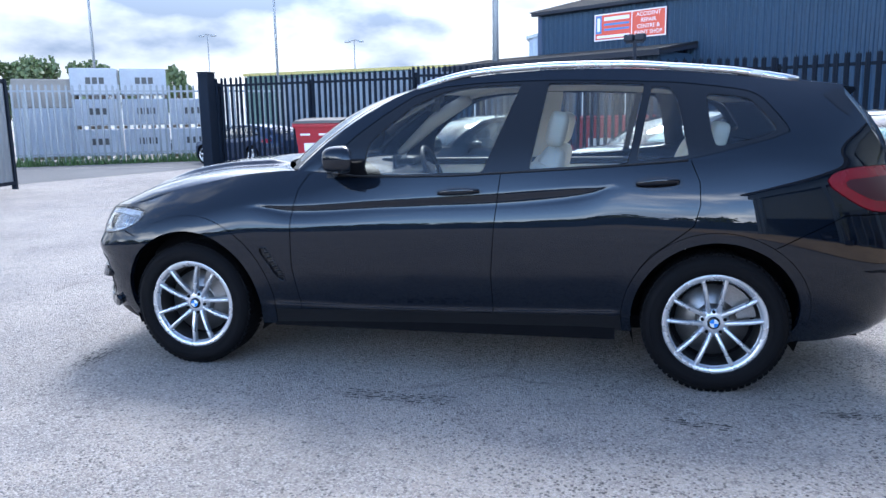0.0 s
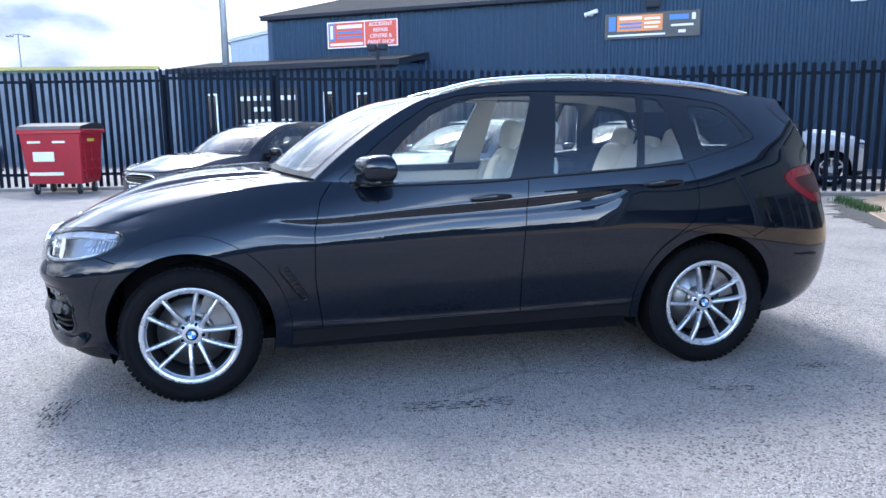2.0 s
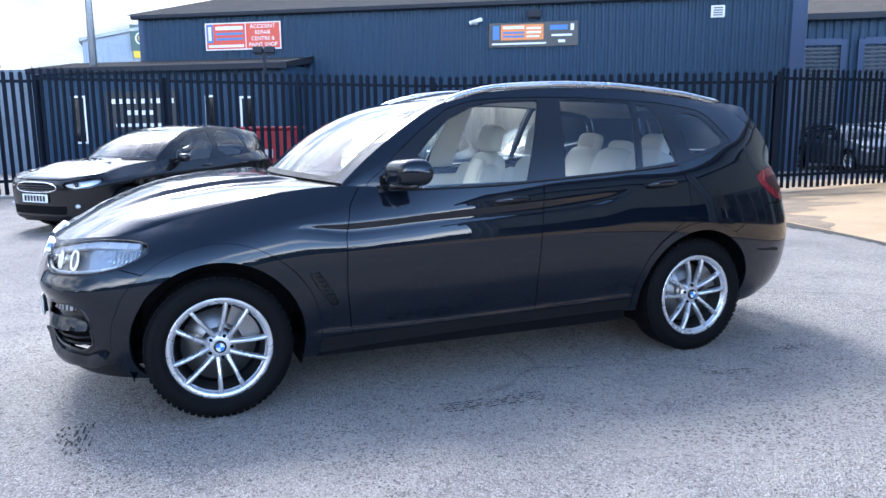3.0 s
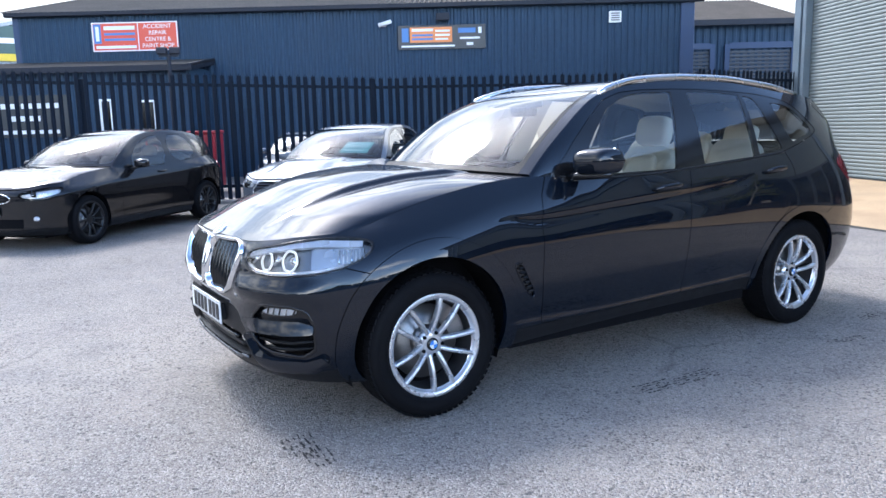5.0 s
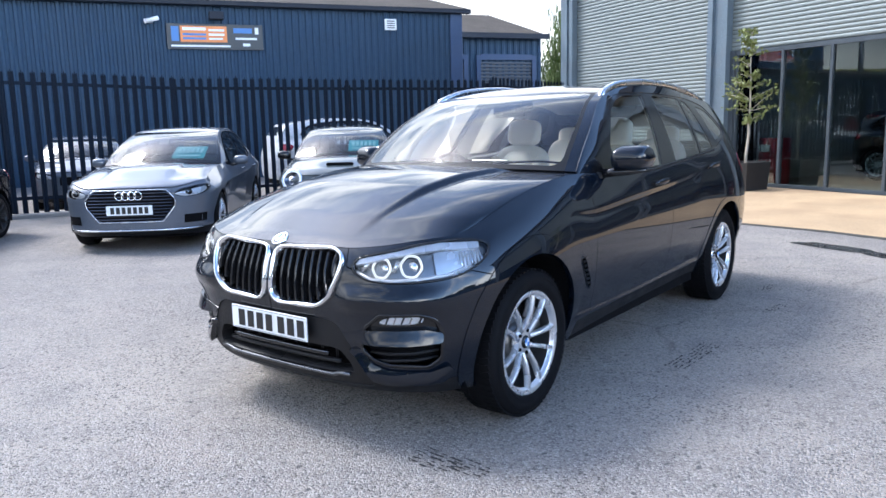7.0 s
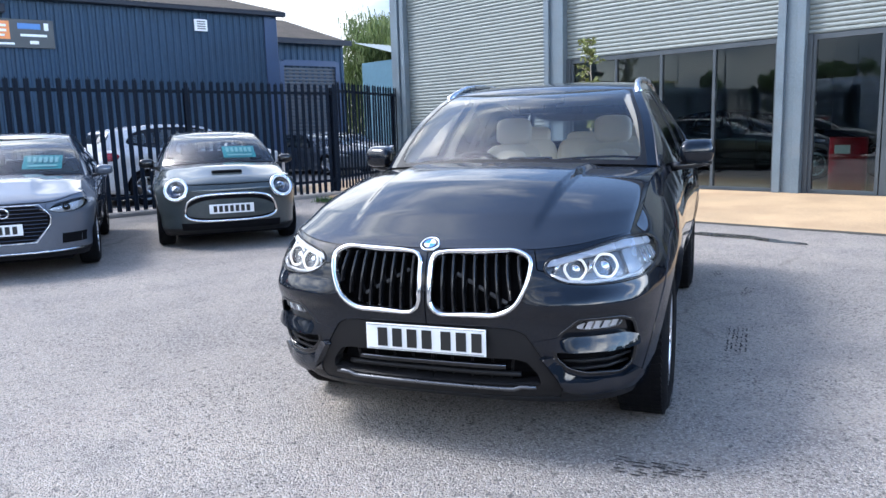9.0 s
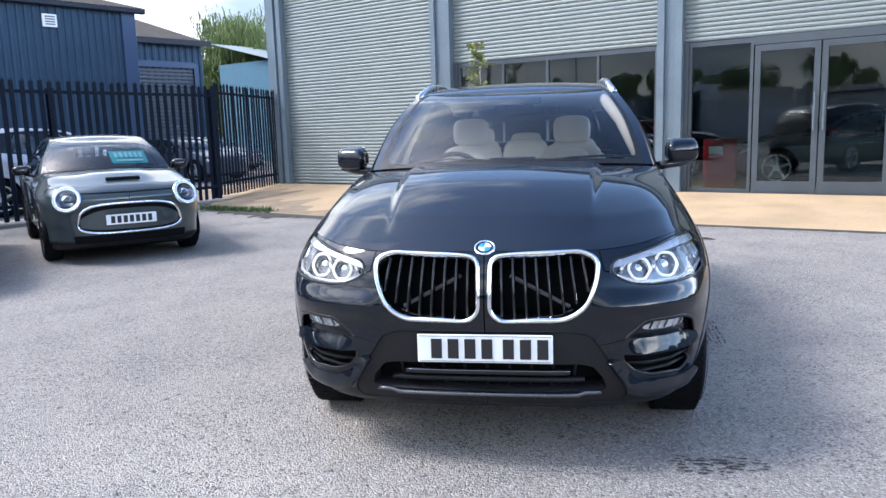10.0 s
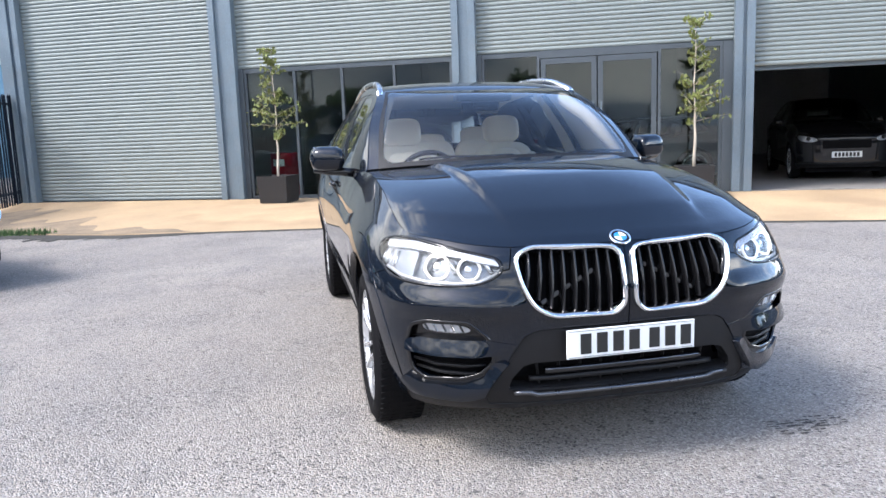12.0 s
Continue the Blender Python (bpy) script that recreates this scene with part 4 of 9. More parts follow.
# ---- the dark grey estate car in the middle ----
def car_paint(name, color, flake=0.25, rough=0.3, ior=1.5):
    m = bpy.data.materials.new(name)
    m.use_nodes = True
    n, l = m.node_tree.nodes, m.node_tree.links
    p = n["Principled BSDF"]
    p.inputs["Metallic"].default_value, p.inputs["Roughness"].default_value = flake, rough
    p.inputs["Coat Weight"].default_value, p.inputs["Coat Roughness"].default_value = 1.0, 0.015
    p.inputs["Specular IOR Level"].default_value, p.inputs["Coat IOR"].default_value = 0.05, ior
    tc = n.new("ShaderNodeTexCoord")
    v = n.new("ShaderNodeTexVoronoi")
    v.inputs["Scale"].default_value = 900
    l.new(tc.outputs["Object"], v.inputs["Vector"])
    sp = n.new("ShaderNodeSeparateColor")
    l.new(v.outputs["Color"], sp.inputs[0])
    r = n.new("ShaderNodeMapRange")
    r.inputs[3].default_value, r.inputs[4].default_value = 0.7, 1.35
    l.new(sp.outputs[0], r.inputs[0])
    x = n.new("ShaderNodeMix")
    x.data_type, x.blend_type = "RGBA", "MULTIPLY"
    x.inputs[0].default_value, x.inputs[6].default_value = 1.0, (*color, 1)
    l.new(r.outputs[0], x.inputs[7])
    l.new(x.outputs[2], p.inputs["Base Color"])
    d = n.new("ShaderNodeTexNoise")
    d.inputs["Scale"].default_value, d.inputs["Detail"].default_value = 3, 6
    l.new(tc.outputs["Object"], d.inputs["Vector"])
    q = n.new("ShaderNodeMapRange")
    q.inputs[1].default_value, q.inputs[2].default_value, q.inputs[3].default_value, q.inputs[4].default_value = 0.45, 0.75, 0.0, 0.02
    l.new(d.outputs[0], q.inputs[0])
    l.new(q.outputs[0], p.inputs["Coat Roughness"])
    return m


M_SUV = car_paint("dark_grey_paint", (0.0016, 0.0040, 0.0090), 0.15, 0.45, 1.50)
M_GLOSS = mat("gloss_black", (0.008, 0.008, 0.009), 0.12, 0, 0.05, rough_vary=0.03)
M_TRIM = mat("grained_black", (0.008, 0.008, 0.009), 0.5, 0, 0.15, 8, 300, bump=0.12, bump_scale=500, spec=0.3)
M_CHROME = mat("bright_chrome", (0.82, 0.83, 0.84), 0.08, 1.0, 0.02, rough_vary=0.02)
M_SATIN = mat("satin_aluminium", (0.62, 0.63, 0.65), 0.25, 1.0, 0.03)
M_LIP = mat("satin_grey", (0.14, 0.145, 0.155), 0.28, 0.9, 0.04)
M_EDGE = mat("dark_satin_edge", (0.15, 0.16, 0.18), 0.14, 1.0, 0.04)
M_ALLOY = mat("alloy_silver", (0.60, 0.61, 0.63), 0.28, 0.7, 0.05, 8, 200, coat=0.6)
M_DISC = mat("brake_disc", (0.26, 0.25, 0.245), 0.38, 0.9, 0.2, 10, 120)
M_BARREL = mat("rim_barrel", (0.05, 0.05, 0.052), 0.5, 0.6, 0.2, 8, 80)
M_RUBBER = mat("tyre_rubber", (0.005, 0.005, 0.006), 0.75, 0, 0.2, 12, 150, bump=0.1, spec=0.12)
M_CARGLASS = glass("car_glass", (0.90, 0.97, 0.95), 0.90, 0.0, 1.0)
M_DARKGLASS = glass("tinted_glass", (0.92, 0.97, 0.96), 0.86, 0.0, 1.0)
M_SCREEN = glass("windscreen_glass", (0.98, 1.0, 0.99), 0.985, 0.0, 0.8)
M_LENS = glass("lamp_lens", (0.97, 0.98, 0.99), 0.98, 0.0, 0.5)
M_CREAM = mat("cream_leather", (0.82, 0.77, 0.67), 0.5, 0, 0.08, 6, 90, bump=0.12, bump_scale=220)
M_CREAMTRIM = mat("cream_trim", (0.50, 0.48, 0.44), 0.7, 0, 0.05, 6, 90)
M_LAMPIN = mat("lamp_reflector", (0.66, 0.67, 0.70), 0.26, 0.4, 0.05)
M_FLUTE = mat("lamp_side_reflector", (0.48, 0.50, 0.53), 0.22, 0.6, 0.1)
M_LAMPBACK = mat("lamp_back", (0.22, 0.23, 0.245), 0.2, 0.5, 0.05)
M_GLOW = emit("lamp_ring_glow", (1.0, 0.95, 0.86), 0.50)
M_PLATE = mat("plate_white", (0.80, 0.81, 0.80), 0.4, 0, 0.03)
M_PLATEINK = mat("plate_black", (0.012, 0.012, 0.012), 0.5, 0, 0.05)
M_TAIL = mat("tail_red", (0.17, 0.002, 0.010), 0.22, 0, 0.1, coat=0.2)
M_TAILDARK = mat("tail_dark_red", (0.035, 0.002, 0.005), 0.4, 0, 0.1)
M_ROUNDBLUE = mat("roundel_blue", (0.03, 0.20, 0.62), 0.3, 0, 0.02)
# beige chosen for the cabin floor to bounce more light up inside
M_CARPET = mat("bounce_carpet", (0.36, 0.32, 0.26), 0.95, 0, 0.15, 12, 200)
M_SHELL = mat("shell_black", (0.004, 0.004, 0.005), 0.85, 0, 0.1, spec=0.1)
M_STITCH = mat("grey_weave", (0.16, 0.155, 0.15), 0.85, 0, 0.15, 12, 200)

PLAIN_CAR = dict(
    x0=(-1.0, 1.2), zref=0.56, w=0.936, super=(5.0, 3.2, 5.0, 3.6), tuck=0.095, lip=0.02,
    nose=((0.22, -2.12), (0.29, -2.225), (0.36, -2.268), (0.50, -2.28), (0.60, -2.278), (0.655, -2.288), (0.70, -2.282), (0.735, -2.262), (0.80, -2.250), (0.86, -2.225), (0.95, -2.14), (1.2, -2.03)),
    tail=((0.25, 2.30), (0.36, 2.42), (0.55, 2.462), (0.72, 2.475), (0.765, 2.468), (0.80, 2.43), (0.95, 2.40), (1.10, 2.36), (1.25, 2.30)),
    top_front=((0.0, 0.868), (0.40, 0.873), (0.50, 0.875), (0.62, 0.893), (0.75, 0.936)),
    top_side=((-1.75, 0.992), (-1.4, 1.065), (-1.05, 1.105), (-0.80, 1.118), (-0.62, 1.095), (-0.45, 1.070), (0.0, 1.085), (0.45, 1.108), (1.33, 1.165), (1.75, 1.195), (2.05, 1.18), (2.3, 1.12)),
    bottom=((-2.3, 0.25), (-1.9, 0.22), (-1.0, 0.235), (1.0, 0.255), (1.9, 0.25), (2.45, 0.30)),
    ridge=((-2.3, 0.70), (-1.7, 0.80), (-1.09, 0.872), (-0.24, 0.918), (0.3, 0.945), (0.9, 0.985), (1.3, 1.02), (1.9, 1.0), (2.4, 0.9)),
    wtop=((-2.3, 0.92), (-1.97, 0.90), (-1.72, 0.82), (-1.4, 0.79), (-0.9, 0.795), (-0.72, 0.82), (-0.5, 0.868), (-0.3, 0.878), (1.3, 0.862), (1.9, 0.80), (2.4, 0.78)),
    flare=((-2.3, 0.0), (-1.9, 0.004), (-1.43, 0.014), (-0.9, 0.0), (0.2, -0.012), (0.9, -0.002), (1.43, 0.016), (1.95, 0.002), (2.4, -0.01)),
    hood_corner=-1.93, hood_back=-0.76, cowl=(0.26, 0.030), hood_bulge=((0, 0), (0.03, 0.030), (0.15, 0.062), (0.45, 0.066), (0.73, 0.035), (1, 0)), crease=(0.020, 0.42, 0.47, 0.028),
    cabin=(-0.78, 2.25), cabin_end=2.02, bow=0.022, foot=0.0,
    roof_z=((-0.78, 1.125), (-0.62, 1.265), (-0.36, 1.445), (-0.20, 1.525), (-0.05, 1.575), (0.15, 1.603), (0.5, 1.622), (0.8, 1.626), (1.2, 1.608), (1.6, 1.568), (2.05, 1.50), (2.25, 1.44)),
    roof_y=((-0.78, 0.795), (-0.5, 0.728), (-0.2, 0.634), (0.0, 0.602), (0.3, 0.592), (1.2, 0.588), (1.8, 0.575), (2.1, 0.555), (2.25, 0.545)),
    header=(-0.07, 0.09), crown=0.034, hatch_x=2.26,
)
SUV = dict(
    x0=(-1.0, 1.2), zref=0.56, w=0.936, super=(5.0, 3.3, 4.8, 3.5), tuck=0.10,
    nose=((0.20, -2.10), (0.27, -2.185), (0.34, -2.218), (0.42, -2.230), (0.50, -2.238), (0.58, -2.240), (0.65, -2.248), (0.70, -2.246), (0.76, -2.234), (0.82, -2.213), (0.87, -2.186), (0.92, -2.140), (0.97, -2.07), (1.2, -1.95)),
    tail=((0.25, 2.28), (0.36, 2.40), (0.50, 2.445), (0.66, 2.458), (0.76, 2.450), (0.86, 2.425), (0.98, 2.395), (1.10, 2.355), (1.25, 2.29)),
    top_front=((0.0, 0.872), (0.25, 0.874), (0.45, 0.874), (0.60, 0.884), (0.75, 0.905)),
    top_side=((-1.87, 0.926), (-1.70, 0.983), (-1.4, 1.050), (-1.05, 1.098), (-0.80, 1.114), (-0.62, 1.106), (-0.40, 1.084), (0.0, 1.086), (0.45, 1.107), (0.9, 1.133), (1.33, 1.165), (1.75, 1.195), (2.05, 1.185), (2.3, 1.13)),
    bottom=((-2.3, 0.25), (-1.9, 0.22), (-1.0, 0.245), (0.3, 0.258), (1.0, 0.285), (1.9, 0.26), (2.45, 0.31)),
    belly=((-2.3, 0.62), (-1.9, 0.66), (-1.4, 0.72), (-0.9, 0.775), (-0.3, 0.79), (0.4, 0.805), (0.9, 0.82), (1.5, 0.80), (2.0, 0.76), (2.4, 0.70)),
    crease_hi=((-1.3, 0.925), (-1.04, 0.931), (-0.77, 0.937), (-0.28, 0.963), (0.3, 1.002), (0.6, 1.026), (0.92, 1.042), (1.3, 1.05)),
    crease_lo=((-1.3, 0.915), (-1.04, 0.922), (-0.77, 0.892), (-0.28, 0.918), (0.0, 0.930), (0.36, 0.944), (0.6, 0.963), (0.83, 0.998), (0.92, 1.030), (1.3, 1.04)),
    foot_line=((-0.9, 0.371), (-0.3, 0.361), (0.33, 0.371), (0.9, 0.385)),
    wtop=((-2.3, 0.87), (-1.97, 0.845), (-1.87, 0.825), (-1.72, 0.808), (-1.4, 0.792), (-0.9, 0.798), (-0.72, 0.815), (-0.5, 0.846), (-0.3, 0.866), (0.0, 0.876), (1.3, 0.866), (1.9, 0.842), (2.4, 0.82)),
    flare=((-2.3, 0.0), (-1.9, 0.004), (-1.43, 0.014), (-0.9, 0.0), (0.2, -0.010), (0.9, -0.002), (1.43, 0.016), (1.95, 0.002), (2.4, -0.01)),
    hood_corner=-1.89, hood_back=-0.76, cowl=(0.26, 0.030), hood_bulge=((0, 0), (0.05, 0.024), (0.16, 0.047), (0.35, 0.056), (0.6, 0.043), (0.83, 0.017), (1, 0)), crease=(0.027, 0.42, 0.62, 0.022),
    cabin=(-0.78, 2.25), cabin_end=2.02, bow=0.022, foot=0.0,
    roof_z=((-0.78, 1.125), (-0.62, 1.262), (-0.36, 1.440), (-0.20, 1.522), (-0.05, 1.570), (0.15, 1.602), (0.4, 1.622), (0.65, 1.630), (0.95, 1.626), (1.25, 1.605), (1.6, 1.568), (2.05, 1.512), (2.25, 1.46)),
    roof_y=((-0.78, 0.795), (-0.5, 0.738), (-0.2, 0.650), (0.0, 0.615), (0.3, 0.602), (1.2, 0.598), (1.8, 0.585), (2.1, 0.565), (2.25, 0.555)),
    header=(-0.07, 0.09), crown=0.026, hatch_x=2.26,
    shelf=((0.53, 0), (0.60, 0.005), (0.650, 0.020), (0.668, 0.023), (0.675, 0.022), (0.742, 0.0), (0.76, 0)),
    shelf_y=((0.0, 0.0), (0.36, 0.0), (0.50, 1.0), (0.80, 1.0), (0.89, 0.0), (0.95, 0.0)),
)
AX_F, AX_R, HUB_Z, TYRE_R = -1.432, 1.432, 0.352, 0.355


def wheel(parent, x, y, side, z, R=0.355, rim=0.243, width=0.225, spokes=5, twin=True, metal=None, cap=True, detail=True, turn=0.0):
    """Tyre, rim, spokes, disc and cap; side is -1 for the left of a car that points to -x."""
    metal = metal or M_ALLOY
    w = thing("wheel", "", "", pose(x, y, z, 0, 0, 0 if side < 0 else 180))
    w.parent = parent
    h = width / 2
    # local: outer face towards -y
    r0 = rim + 0.006
    bm = lathe(bmesh.new(), ((r0, -h * 0.86), (r0 + 0.012, -h * 0.97), (r0 + 0.045, -h * 1.04), (R - 0.035, -h * 1.0), (R - 0.012, -h * 0.86), (R - 0.002, -h * 0.6), (R, 0), (R - 0.002, h * 0.6), (R - 0.012, h * 0.86), (R - 0.05, h), (r0, h * 0.9)), "y", 72)
    tyre = part("tyre", bm, M_RUBBER, w, "", True)
    if detail:
        tb = bmesh.new()
        for k in range(66):
            a = 2 * math.pi * k / 66
            for yy, sk in ((-0.075, 0.25), (-0.028, 0.0), (0.028, 0.0), (0.075, -0.25)):
                m = Matrix.Rotation(a, 4, "Y") @ Matrix.Translation((R - 0.0035, yy, 0)) @ Matrix.Rotation(sk, 4, "X") @ Matrix.Diagonal((0.008, 0.038, 0.024, 1))
                bmesh.ops.create_cube(tb, size=1.0, matrix=m)
        tagged(part("tread", tb, M_RUBBER, tyre), kind="stuff")
    if detail:
        rb = bmesh.new()
        for rr in (rim + 0.03, R - 0.042):
            lathe(rb, ((rr - 0.0015, -h * 1.05), (rr, -h * 1.055 - 0.0015), (rr + 0.0015, -h * 1.05)), "y", 72)
        part("sidewall_ring", rb, M_RUBBER, tyre, "", True)
    bm = lathe(bmesh.new(), ((rim + 0.010, -h * 0.84), (rim + 0.012, -h * 0.90), (rim + 0.004, -h * 0.92), (rim - 0.012, -h * 0.885), (rim - 0.017, -h * 0.84), (rim - 0.018, -h * 0.74), (rim - 0.024, -h * 0.70)), "y", 72)
    rim_part = part("rim", bm, metal, w, "", True)
    part("rim_barrel", lathe(bmesh.new(), ((rim - 0.024, -h * 0.70), (rim - 0.026, -h * 0.3), (rim - 0.035, h * 0.2), (rim - 0.03, h * 0.9)), "y", 56), M_BARREL, rim_part, "", True)
    bm = bmesh.new()
    n = spokes * (2 if twin else 1)
    ro, ri = rim - 0.014, 0.052
    for k in range(spokes):
        a0 = 2 * math.pi * k / spokes + math.pi / 2 + turn
        for s in ((-1, 1) if twin else (0,)):
            ai, ao = a0 + s * 0.20, a0 + s * 0.385
            prev = None
            inner, outer = (ri * math.cos(ai), ri * math.sin(ai)), (ro * math.cos(ao), ro * math.sin(ao))
            a = math.atan2(outer[1] - inner[1], outer[0] - inner[0])
            for i in range(9):
                t = i / 8
                cx, cz = inner[0] + (outer[0] - inner[0]) * t, inner[1] + (outer[1] - inner[1]) * t
                wd = (0.0135 - 0.004 * t + 0.003 * t * t) if twin else 0.034 - 0.012 * t
                yo = -h * (0.60 + 0.27 * t) - 0.012 * math.sin(math.pi * t)
                c, sn = math.cos(a), math.sin(a)
                px, pz = -sn, c
                ring = [bm.verts.new((cx + px * o * wd, yo + dy, cz + pz * o * wd)) for o, dy in ((-1, 0.026), (-0.8, 0.003), (-0.5, -0.002), (0.5, -0.002), (0.8, 0.003), (1, 0.026))]
                if prev:
                    for j in range(5):
                        bm.faces.new((prev[j], prev[j + 1], ring[j + 1], ring[j]))
                prev = ring
    bmesh.ops.recalc_face_normals(bm, faces=bm.faces[:])
    lathe(bm, ((0.0, -h * 0.60), (0.034, -h * 0.60), (0.058, -h * 0.60 + 0.002), (0.072, -h * 0.60 + 0.012), (0.078, -h * 0.35)), "y", 40)
    part("spokes", bm, metal, w, "", True)
    bm = lathe(bmesh.new(), ((0.0, -0.0), (rim - 0.062, -0.0), (rim - 0.060, 0.012), (rim - 0.062, 0.026)), "y", 56)
    lathe(bm, ((0.0, -0.03), (0.07, -0.03), (0.085, -0.0)), "y", 32)
    part("brake_disc", bm, M_DISC, w, "", True)
    bm = lathe(bmesh.new(), ((0.02, 0.03), (rim - 0.03, 0.03)), "y", 40)
    part("backing_plate", bm, M_SHELL, w)
    if detail:
        bm = bmesh.new()
        for i in range(12):
            a, b = (0.15 + i * 0.09), (0.15 + (i + 1) * 0.09)
            vs = [bm.verts.new((r * math.cos(q), yy, r * math.sin(q))) for yy in (-0.035, 0.04) for r, q in ((0.115, a), (0.205, a), (0.205, b), (0.115, b))]
            for q in ((0, 1, 2, 3), (7, 6, 5, 4), (1, 5, 6, 2), (0, 3, 7, 4)):
                bm.faces.new([vs[i2] for i2 in q])
        bmesh.ops.remove_doubles(bm, verts=bm.verts[:], dist=0.0005)
        part("brake_caliper", bm, M_DISC, w)
        for k in range(5):
            a = 2 * math.pi * (k + 0.5) / 5 + math.pi / 2 + turn
            b = part("wheel_bolt", cyl(bmesh.new(), (0.056 * math.cos(a), -h * 0.60 + 0.004, 0.056 * math.sin(a)), (0.056 * math.cos(a), -h * 0.60 - 0.006, 0.056 * math.sin(a)), 0.010, 0.008, 8), M_SHELL, w)
    if cap:
        c = part("centre_cap", lathe(bmesh.new(), ((0.0, -h * 0.60 - 0.012), (0.026, -h * 0.60 - 0.011), (0.031, -h * 0.60 - 0.006), (0.032, -h * 0.60 + 0.002)), "y", 32), M_GLOSS, w, "round cap with a blue and white disc", True)
        roundel(c, Matrix.Translation((0, -h * 0.60 - 0.0125, 0)) @ Matrix.Rotation(math.pi / 2, 4, "X"), 0.021)
    return w


def roundel(parent, m, r):
    """Plain quarters of blue and white."""
    for q, mt in ((0, M_WHITE), (1, M_ROUNDBLUE), (2, M_WHITE), (3, M_ROUNDBLUE)):
        bm = bmesh.new()
        c = bm.verts.new((0, 0, 0.0012))
        vs = [bm.verts.new((r * math.cos(math.pi / 2 * (q + i / 8)), r * math.sin(math.pi / 2 * (q + i / 8)), 0.0006)) for i in range(9)]
        for a, b in zip(vs, vs[1:]):
            bm.faces.new((c, a, b))
        o = part("quarter", bm, mt, parent)
        o.matrix_basis = m


def soft_rect(x0, x1, z0, z1, r, slope=0.0):
    """A rectangle with round corners, as an outline; slope narrows its foot or head."""
    p = []
    for cx, cz, a0 in ((x1, z1, 0), (x0, z1, 90), (x0, z0, 180), (x1, z0, 270)):
        rx, rz = r
        ox, oz = (cx - rx if cx == x1 else cx + rx), (cz - rz if cz == z1 else cz + rz)
        for k in range(7):
            a = radians(a0 + 15 * k)
            p.append((ox + rx * math.cos(a), oz + rz * math.sin(a)))
    return outline([(x * (1 + slope * (z - z0) / (z1 - z0)), z) for x, z in p])


suv = thing("estate_car", "dark grey metallic five-door estate car with silver wheels", "car")
body = Body(SUV)
UX, UY = body.ux, body.uy
tub = body.tub
flank = body.flank_glass()


top_x = np.maximum.accumulate(body.top[10:-10, 0])


def seam(v):
    """Along the shoulder, behind the side windows."""
    return (v[:, 0] > 1.45) & (np.abs(v[:, 2] - np.interp(v[:, 0], top_x, body.top[10:-10, 2])) < 0.012)


# one curve from the shoulder into the rear pillar
low_i = np.arange(230) * 46
fx_, fn_ = flank.v[low_i, 0], flank.n[low_i]
ti = np.arange(len(body.u)) * 96 + 95
tn_ = np.stack([np.interp(fx_, top_x, tub.n[ti[10:-10], k]) for k in range(3)], 1)
mean_n = fn_ + tn_
mean_n /= np.linalg.norm(mean_n, axis=1)[:, None]
for sh_, zz in ((tub, 0.075), (flank, 0.13)):
    gap_ = np.abs(sh_.v[:, 2] - np.interp(sh_.v[:, 0], top_x, body.top[10:-10, 2]))
    wt_ = np.clip(1 - gap_ / zz, 0, 1) ** 1.5 * np.clip((sh_.v[:, 0] - 1.35) / 0.3, 0, 1) * (sh_.v[:, 0] < 2.3)
    tgt = np.stack([np.interp(sh_.v[:, 0], fx_, mean_n[:, k]) for k in range(3)], 1)
    sh_.n = sh_.n * (1 - wt_[:, None]) + tgt * wt_[:, None]

# wheel openings and the arch trims round them
arches = [(UX(AX_F), 0.362, 0.422, 0.508), (UX(AX_R), 0.362, 0.408, 0.456)]
side = tub
for cx, cz, ri, ro in arches:
    side = side.cut(disc(cx, cz, ri)(side.u))[1]
shell = side
panels = []
for cx, cz, ri, ro in arches:
    ring, side = side.panel(disc(cx, cz, ro), 0.0015)
    panels.append(("arch_trim", ring, M_SUV, ""))


def ol(pts, rounds=0):
    return outline([(UX(p[1]) if p[0] == "x" else UY(p[1]), p[2]) for p in pts], rounds)


door_f = ol((("x", -0.64, 1.40), ("x", -0.68, 1.13), ("x", -0.755, 1.02), ("x", -0.79, 0.86), ("x", -0.795, 0.60), ("x", -0.765, 0.345), ("x", 0.318, 0.362), ("x", 0.312, 0.58), ("x", 0.33, 0.83), ("x", 0.365, 1.13), ("x", 0.4, 1.40)))
door_r = ol((("x", 0.4, 1.40), ("x", 0.365, 1.13), ("x", 0.33, 0.83), ("x", 0.312, 0.58), ("x", 0.318, 0.362), ("x", 0.985, 0.372), ("x", 1.0, 0.50), ("x", 1.06, 0.63), ("x", 1.12, 0.705), ("x", 1.23, 0.785), ("x", 1.315, 0.85), ("x", 1.345, 0.95), ("x", 1.345, 1.06), ("x", 1.29, 1.20), ("x", 1.27, 1.4)))
bits = {}
for nm, o in (("front_door", door_f), ("rear_door", door_r)):
    bits[nm], side = side.panel(o)
sill_o = ol((("x", -1.05, 0.10), ("x", 1.05, 0.10), ("x", 1.05, 0.373), ("x", -0.765, 0.343), ("x", -1.05, 0.338)))
bits["side_sill"], side = side.panel(sill_o, 0.001)
